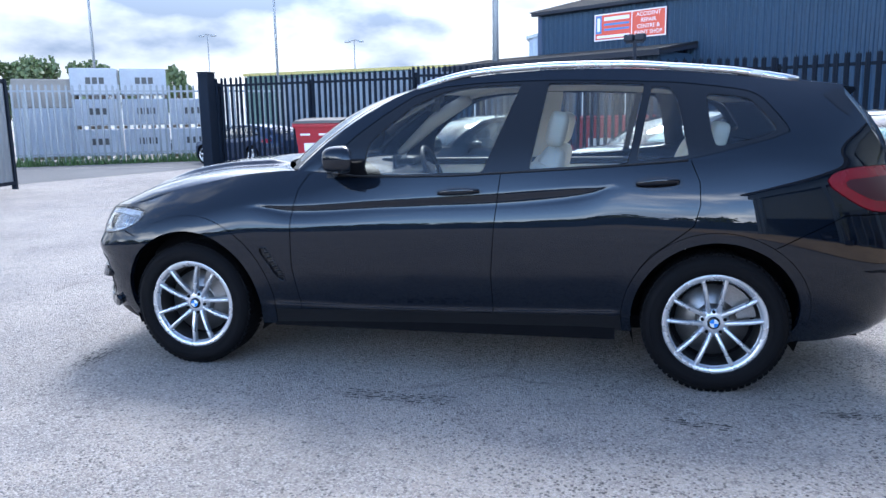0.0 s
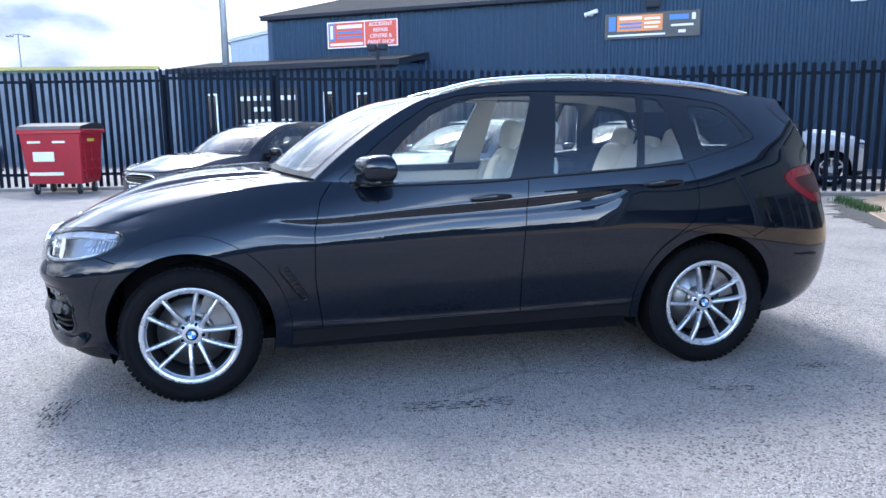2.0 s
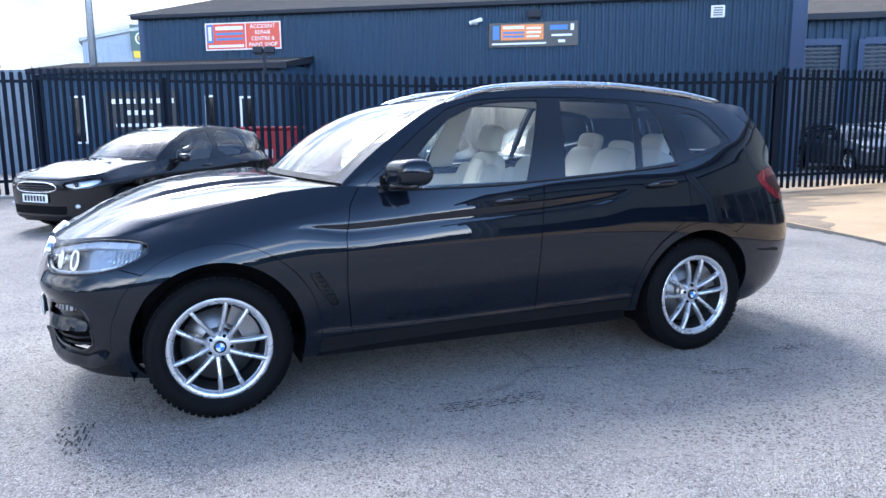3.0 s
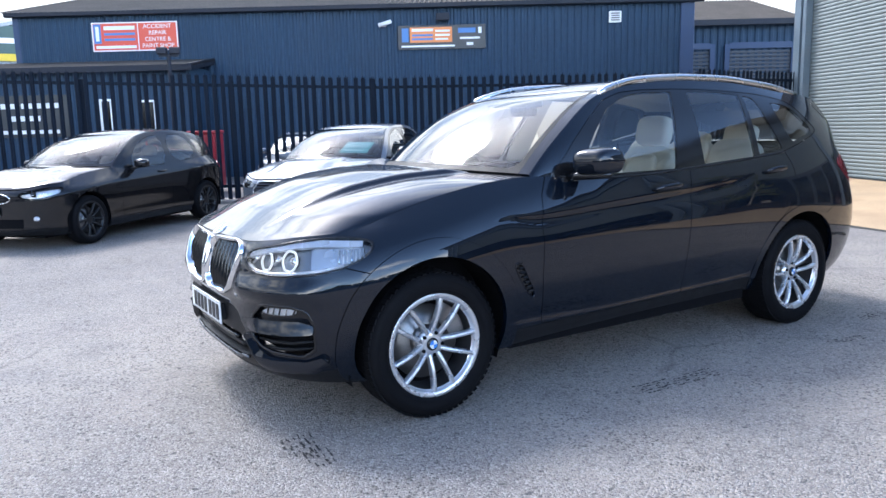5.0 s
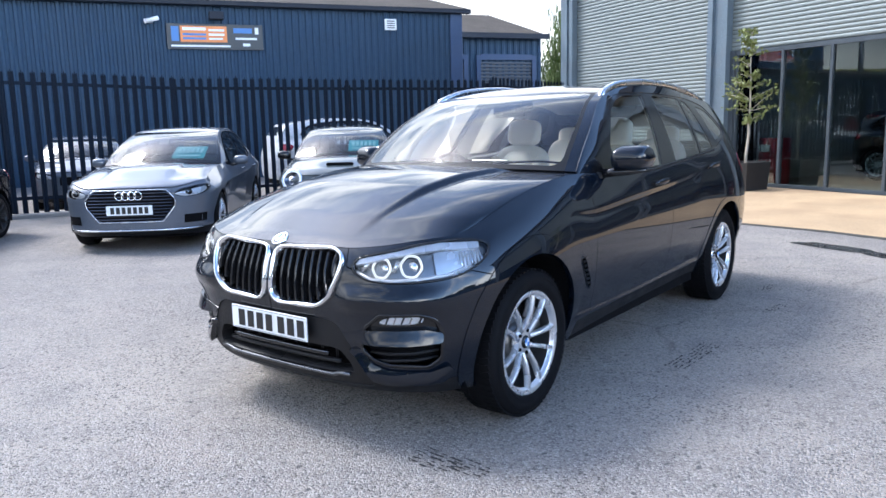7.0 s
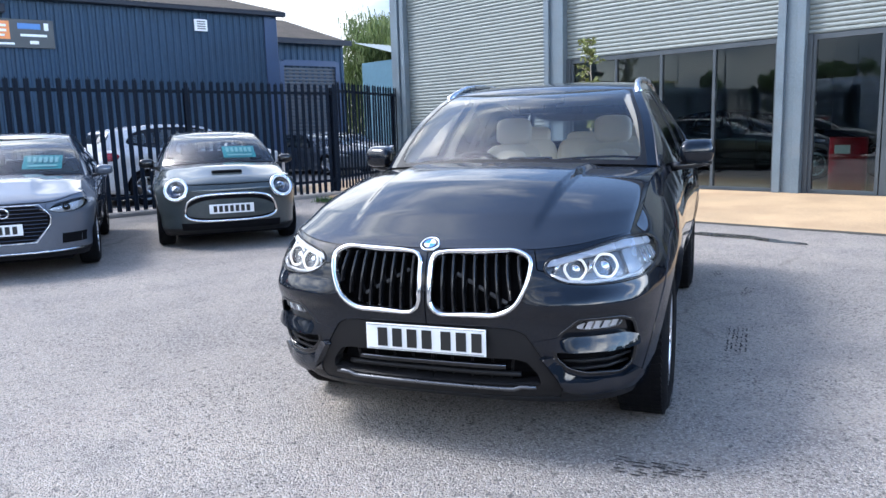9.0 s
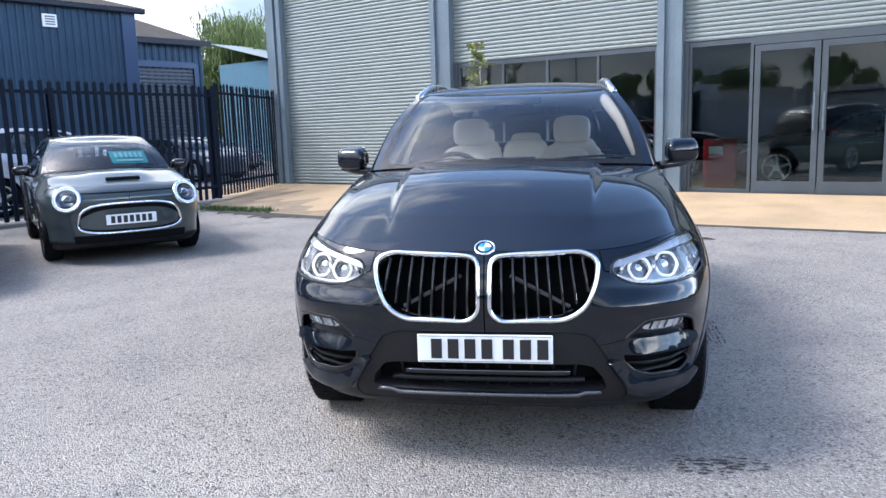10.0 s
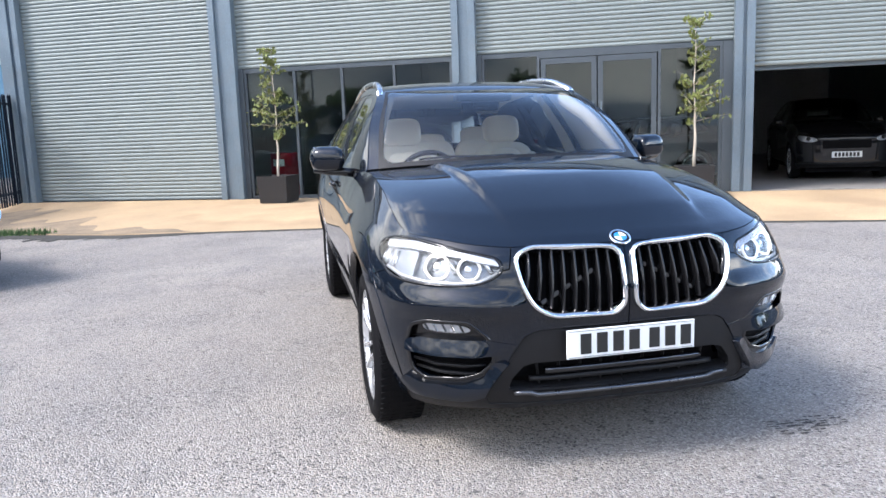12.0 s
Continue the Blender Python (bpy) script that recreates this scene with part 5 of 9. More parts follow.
# lamps, grilles and vents in the nose
head_o = ol((("y", 0.490, 0.797), ("y", 0.512, 0.838), ("y", 0.585, 0.855), ("y", 0.68, 0.874), ("y", 0.76, 0.895), ("y", 0.83, 0.904), ("x", -1.86, 0.900), ("x", -1.77, 0.884), ("x", -1.745, 0.862), ("x", -1.775, 0.822), ("x", -1.86, 0.778), ("y", 0.845, 0.752), ("y", 0.76, 0.742), ("y", 0.66, 0.741), ("y", 0.575, 0.748), ("y", 0.525, 0.768)), 1)
fog_o = ol((("y", 0.598, 0.573), ("y", 0.64, 0.590), ("y", 0.75, 0.602), ("y", 0.773, 0.590), ("y", 0.758, 0.565), ("y", 0.620, 0.562)), 1)
def angular(pts, r):
    """An outline on the body's side with tight corners."""
    return cornered([(UX(p[1]) if p[0] == "x" else UY(p[1]), p[2]) for p in pts], r)


kid_o = angular((("y", 0.018, 0.856), ("y", 0.12, 0.866), ("y", 0.40, 0.874), ("y", 0.462, 0.845), ("y", 0.436, 0.758), ("y", 0.388, 0.664), ("y", 0.310, 0.618), ("y", 0.055, 0.614), ("y", 0.016, 0.650)), 0.060)
duct_o = angular((("y", 0.805, 0.590), ("y", 0.760, 0.614), ("y", 0.612, 0.612), ("y", 0.535, 0.548), ("y", 0.518, 0.455), ("y", 0.575, 0.402), ("y", 0.65, 0.376), ("y", 0.790, 0.366), ("y", 0.824, 0.405), ("y", 0.823, 0.515)), 0.018)
ledge_o = angular((("y", 0.818, 0.526), ("y", 0.775, 0.543), ("y", 0.54, 0.538), ("y", 0.43, 0.515), ("y", 0.47, 0.486), ("y", 0.535, 0.480), ("y", 0.722, 0.482), ("y", 0.818, 0.490)), 0.006)
flare_o = angular((("y", 0.531, 0.452), ("y", 0.475, 0.456), ("y", 0.588, 0.322), ("y", 0.655, 0.305), ("y", 0.826, 0.308), ("y", 0.852, 0.352), ("y", 0.836, 0.380), ("y", 0.795, 0.352), ("y", 0.649, 0.362), ("y", 0.576, 0.390)), 0.012)
grille_o = ol((("y", -0.2, 0.440), ("y", 0.372, 0.440), ("y", 0.418, 0.430), ("y", 0.468, 0.380), ("y", 0.490, 0.336), ("y", 0.39, 0.328), ("y", -0.2, 0.322)))
insert_o = ol((("y", -0.2, 0.570), ("y", 0.345, 0.568), ("y", 0.38, 0.560), ("y", 0.41, 0.545), ("y", 0.475, 0.456), ("y", 0.525, 0.396), ("y", 0.58, 0.31), ("y", 0.58, 0.27), ("y", -0.2, 0.265)))
vent_o = ol((("x", -0.995, 0.700), ("x", -0.945, 0.704), ("x", -0.885, 0.615), ("x", -0.832, 0.515), ("x", -0.862, 0.503), ("x", -0.925, 0.580)), 1)
tail_o = ol((("x", 1.955, 1.050), ("x", 1.985, 1.090), ("x", 2.06, 1.115), ("x", 2.20, 1.127), ("x", 2.42, 1.118), ("x", 2.42, 0.925), ("x", 2.22, 0.905), ("x", 2.13, 0.922), ("x", 2.03, 0.985)), 1)
bits["fog_lamp"], bits["ledge"], bits["flare"] = (side.cut(o(side.u))[0] for o in (fog_o, ledge_o, flare_o))
for nm, o, gap in (("headlamp", head_o, 0.003), ("kidney", kid_o, 0.002), ("duct", duct_o, 0.001), ("vent", vent_o, 0.002), ("tail_lamp", tail_o, 0.002)):
    bits[nm], side = side.panel(o, gap)
core_o = ol((("x", 2.03, 1.045), ("x", 2.09, 1.070), ("x", 2.42, 1.082), ("x", 2.42, 0.965), ("x", 2.20, 0.955), ("x", 2.12, 0.985)), 1)
bits["tail_core"] = bits["tail_lamp"].cut(core_o(bits["tail_lamp"].u))[0]
for o in (head_o, kid_o, duct_o, grille_o):
    shell = shell.cut(o(shell.u))[1]
shell = shell.moved(-0.02)
bits["insert"], side = side.panel(insert_o, 0.0015)
bits["grille_hole"], bits["insert"] = bits["insert"].panel(grille_o, 0.001)
# bumpers and wings
bump_f = ol((("y", -0.3, 1.3), ("y", 0.47, 1.3), ("y", 0.47, 0.80), ("y", 0.60, 0.78), ("x", -1.84, 0.82), ("x", -1.88, 0.776), ("x", -1.76, 0.742), ("x", -1.70, 0.60), ("x", -1.70, 0.05), ("y", -0.3, 0.05)))
bump_r = ol((("x", 1.64, 0.05), ("x", 1.64, 0.72), ("x", 1.80, 0.80), ("x", 2.02, 0.90), ("x", 2.15, 0.90), ("x", 2.8, 0.90), ("x", 2.8, 0.05)))
bits["front_bumper"], side = side.panel(bump_f)
wing_o = ol((("y", 0.30, 1.5), ("y", 0.30, 0.6), ("x", -1.70, 0.2), ("x", -0.6, 0.2), ("x", -0.6, 1.5)))
bits["front_wing"], side = side.panel(wing_o)
bits["rear_bumper"], side = side.panel(bump_r)
bits["rear_wing"] = side.largest()

lower_o = ol((("y", -0.3, 0.300), ("y", 0.57, 0.300), ("y", 0.78, 0.285), ("x", -1.93, 0.305), ("x", -1.80, 0.262), ("x", -1.6, 0.262), ("x", -1.6, 0.1), ("y", -0.3, 0.1)))
bits["lower_lip"], bits["front_bumper"] = bits["front_bumper"].panel(lower_o, 0.001)
whole = (("front_door", M_SUV, ""), ("rear_door", M_SUV, ""), ("side_sill", M_TRIM, "black sill moulding"), ("front_wing", M_SUV, ""), ("rear_wing", M_SUV, ""))
doors = {}
for sg in (1, -1):
    for nm, mt, lb in whole:
        s = bits[nm] if sg > 0 else bits[nm].mirrored()
        doors[nm, sg] = sheet_part(nm, s, mt, suv, lb, 0.02, seam)
    for nm, s, mt, lb in panels:
        sheet_part(nm, (s if sg > 0 else s.mirrored()).moved(0.003), mt, suv, lb, 0.03)


def both(s):
    return s.joined(s.mirrored())


sheet_part("front_bumper", both(bits["front_bumper"]), M_SUV, suv, "", 0.03)
sheet_part("lower_lip", both(bits["lower_lip"]), M_TRIM, suv, "black lower lip of the bumper", 0.02)
sheet_part("rear_bumper", both(bits["rear_bumper"]), M_SUV, suv, "", 0.02)
bumper_insert = sheet_part("bumper_insert", both(bits["insert"].moved(-0.004)), M_TRIM, suv, "black centre panel of the bumper", 0.06)
sheet_part("inner_shell", both(shell), M_SHELL, suv, "", 0)

# bonnet, roof, glass
hood = body.hood()
roof = body.roof()
screen = body.screen()
sheet_part("bonnet", hood.cut(outline(((-0.994, 0.004), (0.994, 0.004), (0.994, 0.97), (-0.994, 0.97)))(hood.u))[0], M_SUV, suv, "", 0.02)
part("engine_bay", boxes((-1.78, -0.75, -0.70, 0.70, 0.45, 0.84)), M_SHELL, suv)
pane_o = soft_rect(-0.895, 0.895, 0.035, 0.965, (0.07, 0.08))
pillar_o = soft_rect(-0.925, 0.925, -0.5, 1.5, (0.01, 0.01))
inner, pillar_s = screen.cut(pillar_o(screen.u))
for half in pillar_s.cut(pillar_s.u[:, 0]):
    sheet_part("pillar_skin", half, M_SUV, suv, "", 0.01)
ws, ws_edge = inner.cut(pane_o(inner.u))
windscreen = sheet_part("windscreen", ws, M_SCREEN, suv, "", 0)
windscreen.visible_shadow = False
sheet_part("screen_border", ws_edge.moved(0.0005), M_TRIM, suv, "black windscreen edge", 0.01)
sheet_part("roof", roof, M_SUV, suv, "", 0.02)
hatch = body.hatch()
hg, hp = hatch.panel(soft_rect(-0.92, 0.92, 0.05, 0.80, (0.08, 0.08)))
rear_pane = sheet_part("rear_window", hg, M_DARKGLASS, suv, "", 0)
rear_pane.visible_shadow = False
sheet_part("tailgate", hp, M_SUV, suv, "", 0.02)
bm = bmesh.new()
prism(bm, ((1.95, 1.525), (2.095, 1.505), (2.10, 1.488), (2.06, 1.45), (1.97, 1.45)), "y", -0.53, 0.53)
part("roof_spoiler", bm, M_SUV, suv)

back_o = outline(((-2, 0.5), (2.215, 0.5), (2.215, 1.19), (2.03, 1.47), (2.03, 2.0), (-2, 2.0)))
flank = flank.cut(back_o(flank.u))[0]
dlo = cornered(((-0.665, 1.112), (-0.56, 1.196), (-0.442, 1.302), (-0.291, 1.412), (-0.138, 1.508), (0.017, 1.552), (0.204, 1.568), (0.468, 1.574), (0.7, 1.572), (0.946, 1.562), (1.252, 1.545), (1.433, 1.521), (1.575, 1.497), (1.64, 1.462), (1.70, 1.385), (1.762, 1.296), (1.665, 1.262), (1.51, 1.222), (1.325, 1.176), (1.174, 1.152), (0.608, 1.116), (0.31, 1.101), (0.013, 1.090), (-0.375, 1.080), (-0.60, 1.096)), 0.03)
g_front = cornered(((-0.365, 1.252), (-0.29, 1.330), (-0.138, 1.455), (0.017, 1.522), (0.11, 1.542), (0.204, 1.552), (0.443, 1.558), (0.372, 1.377), (0.262, 1.109), (-0.047, 1.100), (-0.36, 1.090), (-0.385, 1.14)), 0.012)
g_rear = cornered(((0.587, 1.560), (0.82, 1.556), (1.072, 1.542), (1.035, 1.36), (0.995, 1.150), (0.506, 1.124)), 0.008)
g_quart = cornered(((1.112, 1.532), (1.20, 1.520), (1.235, 1.46), (1.285, 1.188), (1.038, 1.160)), 0.008)
g_back = cornered(((1.372, 1.488), (1.50, 1.474), (1.576, 1.458), (1.628, 1.408), (1.700, 1.305), (1.636, 1.275), (1.412, 1.228), (1.392, 1.302)), 0.025)
black, paint = flank.panel(dlo, 0.0015)
fin = flank.cut(cornered(((1.925, 1.470), (1.985, 1.500), (2.06, 1.49), (2.06, 1.40), (2.04, 1.362), (1.985, 1.405), (1.95, 1.442)), 0.01)(flank.u))[0].moved(0.0025)
panes = []
for nm, o in (("front_door_window", g_front), ("rear_door_window", g_rear), ("quarter_window", g_quart), ("rear_side_window", g_back)):
    g, black = black.panel(o, 0.0008)
    panes.append((nm, g))
for sg in (1, -1):
    sheet_part("cabin_side", paint if sg > 0 else paint.mirrored(), M_SUV, suv, "", 0.02, seam)
    sheet_part("spoiler_fin", fin if sg > 0 else fin.mirrored(), M_GLOSS, suv, "gloss black fin beside the rear window", 0.004)
    sheet_part("window_surround", (black if sg > 0 else black.mirrored()).moved(-0.003), M_GLOSS, suv, "gloss black window surround and pillar", 0.02)
    for nm, g in panes:
        o = sheet_part(nm, (g if sg > 0 else g.mirrored()).moved(-0.006), M_DARKGLASS if nm != "front_door_window" else M_CARGLASS, suv, "", 0)
        o.visible_shadow = False
    # belt seal strip
    pts = [(x, sg * (float(np.interp(x, body.X[10:-10], body.top[10:-10, 1])) + 0.001), float(np.interp(x, body.X[10:-10], body.top[10:-10, 2])) + 0.002) for x in np.linspace(-0.60, 1.28, 60)]
    part("belt_moulding", tube(bmesh.new(), pts, 0.006, 6), M_TRIM, suv, "", True)
    # roof rails
    rail = []
    for i in range(33):
        t = i / 32
        x = -0.13 + 1.95 * t
        lift = 0.022 * min(1, math.sin(math.pi * t) * 2.2) ** 0.8
        y = float(curve_at(SUV["roof_y"], x)) - 0.012
        z = float(curve_at(SUV["roof_z"], x)) + 0.004 + lift
        rail.append((x, sg * y, z))
    bm = bmesh.new()
    prev = None
    for i, (x, y, z) in enumerate(rail):
        t = i / 32
        hh = 0.022 + 0.010 * (1 - min(1, math.sin(math.pi * t) * 3))
        ring = [bm.verts.new((x, y + sg * dy, z + dz)) for dy, dz in ((-0.018, -hh), (-0.02, 0.004), (-0.006, 0.014), (0.010, 0.012), (0.018, 0.0), (0.016, -hh))]
        if prev:
            for j in range(6):
                bm.faces.new((prev[j], prev[(j + 1) % 6], ring[(j + 1) % 6], ring[j]))
        else:
            bm.faces.new(ring)
        prev = ring
    bm.faces.new(prev[::-1])
    bmesh.ops.recalc_face_normals(bm, faces=bm.faces[:])
    part("roof_rail", bm, M_SATIN, suv, "satin aluminium roof rail", True)

# wheels
for x in (AX_F, AX_R):
    for sg in (-1, 1):
        wheel(suv, x, sg * 0.80, sg, HUB_Z, turn=radians(12 if x < 0 else 37.5))
        bm = bmesh.new()
        n = 28
        rings = []
        arc_ = [math.pi * (-0.12 + 1.24 * k / n) for k in range(n + 1)]
        ra = 0.43 if x < 0 else 0.416
        lip_ = [body.spot(UX(x + ra * math.cos(a)), max(0.30, 0.362 + ra * math.sin(a)))[0].y - 0.022 for a in arc_]
        for yy in (lip_, [0.50] * (n + 1)):
            rings.append([bm.verts.new((x + ra * math.cos(a), sg * y_, 0.362 + ra * math.sin(a))) for a, y_ in zip(arc_, yy)])
        for a, b in zip(zip(rings[0], rings[0][1:]), zip(rings[1], rings[1][1:])):
            bm.faces.new((a[0], a[1], b[1], b[0]))
        bm.faces.new(rings[1])
        part("wheel_housing", bm, M_SHELL, suv)
part("underbody", boxes((-1.95, 2.15, -0.66, 0.66, 0.26, 0.32), (-0.95, 0.95, -0.84, 0.84, 0.235, 0.32)), M_SHELL, suv)


def mirror_y(v, sg):
    return Vector((v.x, v.y * sg, v.z))


def on_tub(kind, a, z, sg=1, out=0.0):
    p, n = body.spot(UX(a) if kind == "x" else UY(a), z)
    return mirror_y(p + n * out, sg), mirror_y(n, sg)


def ribbon(o, width, height, sg, inset=0.0, closed=True, pts=None):
    """A raised frame along an outline on the body: (width across, height out)."""
    pts = o.pts if pts is None else pts
    bm = bmesh.new()
    loop = []
    c = pts.mean(0)
    for q in pts:
        p, n = body.spot(q[0], q[1])
        pc, _ = body.spot(q[0] + (c[0] - q[0]) * 0.12, q[1] + (c[1] - q[1]) * 0.12)
        inward = (pc - p)
        inward -= n * inward.dot(n)
        inward.normalize()
        a = p + inward * inset
        loop.append([mirror_y(a + inward * (width * i) + n * (height * j), sg) for i, j in ((0, -0.5), (0.08, 0.75), (0.35, 1.0), (0.75, 0.9), (1.0, 0.3), (1.0, -2.0))])
    k = len(loop)
    vs = [[bm.verts.new(v) for v in r] for r in loop]
    for i in range(k):
        A, B = vs[i], vs[(i + 1) % k]
        for j in range(5):
            bm.faces.new((A[j], A[j + 1], B[j + 1], B[j]))
    bmesh.ops.recalc_face_normals(bm, faces=bm.faces[:])
    return bm


def resample(o, n):
    p = np.vstack([o.pts, o.pts[:1]])
    d = np.concatenate([[0], np.cumsum(np.hypot(*np.diff(p, axis=0).T))])
    t = np.linspace(0, d[-1], n, endpoint=False)
    return np.stack([np.interp(t, d, p[:, 0]), np.interp(t, d, p[:, 1])], 1)


for sg in (1, -1):
    # kidney grille: chrome frame, dark cavity and upright bars
    ring = part("grille", ribbon(kid_o, 0.021, 0.020, sg, -0.004, pts=resample(kid_o, 72)), M_CHROME, suv, "chrome-framed kidney grille with black upright bars", True)
    cav = bits["kidney"] if sg > 0 else bits["kidney"].mirrored()
    sheet_part("grille_mesh", cav.moved(-0.075), M_SHELL, ring, "", 0)
    for k in range(8):
        y = 0.068 + 0.047 * k
        zt = 0.860 - 0.003 * abs(k - 4)
        zb = 0.626 + max(0, (k - 3.6)) ** 1.7 * 0.0125
        bm = bmesh.new()
        prev = None
        for i in range(12):
            z = zb + (zt - zb) * i / 11
            n = Vector((-1, 0, 0))
            p = on_tub("y", y, zb)[0].lerp(on_tub("y", y, zt)[0], i / 11)
            bow = 0.016 * math.sin(math.pi * i / 11)
            r = [bm.verts.new(mirror_y(p + n * o + Vector((0, dy, 0)), sg)) for dy, o in ((-0.0065, -0.055), (-0.0055, -0.014 + bow), (0.0, -0.006 + bow), (0.0055, -0.014 + bow), (0.0065, -0.055))]
            if prev:
                for j in range(4):
                    bm.faces.new((prev[j], prev[j + 1], r[j + 1], r[j]))
            prev = r
        bmesh.ops.recalc_face_normals(bm, faces=bm.faces[:])
        part("grille_bar", bm, M_GLOSS, ring, "", True)
    brace = tube(bmesh.new(), [on_tub("y", 0.10, 0.80, sg, -0.06)[0], on_tub("y", 0.33, 0.66, sg, -0.06)[0]], 0.008, 6)
    part("brace", brace, M_STITCH, ring)

    # headlamp
    hs = bits["headlamp"] if sg > 0 else bits["headlamp"].mirrored()
    lamp = sheet_part("headlamp", hs, M_LENS, suv, "clear headlamp with two glowing rings", 0.0)
    lamp.visible_shadow = False
    sheet_part("lamp_housing", hs.moved(-0.042), M_LAMPBACK, lamp, "", 0)
    part("lamp_bezel", ribbon(head_o, 0.010, 0.002, sg, -0.001, pts=resample(head_o, 80)), M_GLOSS, lamp, "", True)
    for yc, zc, r in ((0.622, 0.808, 0.041), (0.738, 0.815, 0.046)):
        p, n = on_tub("y", yc, zc, 1, -0.028)
        ax = (n * 0.55 + Vector((-1, 0, 0)) * 0.45).normalized()
        s1 = Vector((0, 1, 0)) - ax * ax.y
        s1.normalize()
        s2 = ax.cross(s1)
        hexa = []
        for k in range(48):
            a = 2 * math.pi * k / 48
            rr = r * (1.0 + 0.025 * math.cos(6 * a)) * (1.0 if -0.75 < math.sin(a) else 1.0)
            hexa.append(mirror_y(p + s1 * rr * math.cos(a) + s2 * rr * math.sin(a), sg))
        part("light_ring", tube(bmesh.new(), hexa, 0.0052, 8, True), M_GLOW, lamp, "glowing hexagonal light ring", True)
        bm = bmesh.new()
        prev = None
        for rr, o in ((r * 0.92, -0.004), (r * 0.80, -0.022), (r * 0.62, -0.026)):
            ring2 = [bm.verts.new(mirror_y(p + (s1 * math.cos(2 * math.pi * k / 32) + s2 * math.sin(2 * math.pi * k / 32)) * rr + ax * o, sg)) for k in range(32)]
            if prev:
                for j in range(32):
                    bm.faces.new((prev[j], prev[(j + 1) % 32], ring2[(j + 1) % 32], ring2[j]))
            prev = ring2
        part("lamp_cup", bm, M_EDGE, lamp, "", True)
        bm = bmesh.new()
        rings3 = []
        for j in range(6):
            a = math.pi / 2 * j / 6
            rings3.append([bm.verts.new(mirror_y(p + (s1 * math.cos(2 * math.pi * k / 24) + s2 * math.sin(2 * math.pi * k / 24)) * r * 0.62 * math.cos(a) + ax * (r * 0.35 * math.sin(a) - 0.026), sg)) for k in range(24)])
        for A, B in zip(rings3, rings3[1:]):
            for j in range(24):
                bm.faces.new((A[j], A[(j + 1) % 24], B[(j + 1) % 24], B[j]))
        bm.faces.new(rings3[-1])
        part("projector", bm, M_CHROME, lamp, "", True)
    for y0, y1 in ((0.672, 0.690), (0.535, 0.565)):
        q = [on_tub("y", y0, 0.792, sg, -0.026)[0], on_tub("y", y1, 0.835, sg, -0.026)[0]]
        part("lamp_link", tube(bmesh.new(), q, [0.009, 0.013], 6), M_CHROME, lamp, "", True)
    side_o = ol((("y", 0.81, 0.868), ("x", -1.79, 0.862), ("x", -1.80, 0.828), ("x", -1.88, 0.785), ("y", 0.815, 0.765)))
    sheet_part("lamp_side", hs.cut(side_o(hs.u))[0].moved(-0.024), M_FLUTE, lamp, "", 0.02)
    for i in range(7):
        x = -1.90 + 0.018 * i
        q = [on_tub("x", x, z, sg, -0.020)[0] for z in (0.782 + 0.005 * i, 0.82, 0.856)]
        part("lamp_flute", tube(bmesh.new(), q, 0.004, 6), M_CHROME if i % 3 == 0 else M_LAMPIN, lamp, "", True)
    # brow over the rings and the strip below them
    brow_o = ol((("y", 0.505, 0.812), ("y", 0.53, 0.838), ("y", 0.585, 0.850), ("y", 0.68, 0.869), ("y", 0.76, 0.889), ("y", 0.83, 0.898), ("x", -1.80, 0.886), ("x", -1.80, 0.862), ("y", 0.83, 0.871), ("y", 0.75, 0.864), ("y", 0.66, 0.846), ("y", 0.575, 0.826)))
    sheet_part("lamp_brow", relief(hs.cut(brow_o(hs.u))[0], lambda u, z: 0 * u - 0.008), M_LAMPIN, lamp, "", 0.02)
    q = [on_tub("y", y, z, sg, -0.014)[0] for y, z in ((0.515, 0.785), (0.58, 0.757), (0.66, 0.752), (0.76, 0.755), (0.84, 0.768))] + [on_tub("x", -1.86, 0.792, sg, -0.014)[0]]
    part("lamp_lower_strip", tube(bmesh.new(), q, 0.008, 8), M_LAMPIN, lamp, "", True)

    # side intake: a black recess that holds the fog lamp, a ledge across it and bars below
    k = (lambda q_: q_) if sg > 0 else (lambda q_: q_.mirrored())
    duct = sheet_part("air_duct", k(bits["duct"].moved(-0.050)), M_SHELL, suv, "black recessed air duct", 0)
    part("duct_edge", ribbon(duct_o, 0.016, 0.003, sg, -0.002, pts=resample(duct_o, 70)), M_GLOSS, duct, "", True)
    sheet_part("fog_surround", k(bits["duct"].cut(ol((("y", 0.40, 0.50), ("y", 0.9, 0.53), ("y", 0.9, 0.7), ("y", 0.40, 0.7)))(bits["duct"].u))[0].moved(-0.024)), M_GLOSS, duct, "", 0.02)
    for z, o in ((0.440, -0.018), (0.405, -0.022)):
        q = [on_tub("y", y, z + dz, sg, o)[0] for y, dz in ((0.560, -0.006), (0.64, -0.012), (0.74, -0.010), (0.815, 0.002))]
        part("duct_bar", tube(bmesh.new(), q, [0.005, 0.008, 0.008, 0.005], 6), M_TRIM, duct, "", True)
    fog = sheet_part("fog_lamp", k(bits["fog_lamp"].moved(-0.012)), M_LENS, suv, "narrow clear fog lamp", 0.004)
    fog.visible_shadow = False
    sheet_part("fog_reflector", k(bits["fog_lamp"].moved(-0.019)), M_LAMPIN, fog, "", 0)
    for i in range(5):
        y = 0.632 + 0.030 * i
        part("fog_cell", tube(bmesh.new(), [on_tub("y", y, 0.566, sg, -0.017)[0], on_tub("y", y + 0.012, 0.592, sg, -0.016)[0]], 0.0045, 6), M_CHROME if i % 2 else M_EDGE, fog)
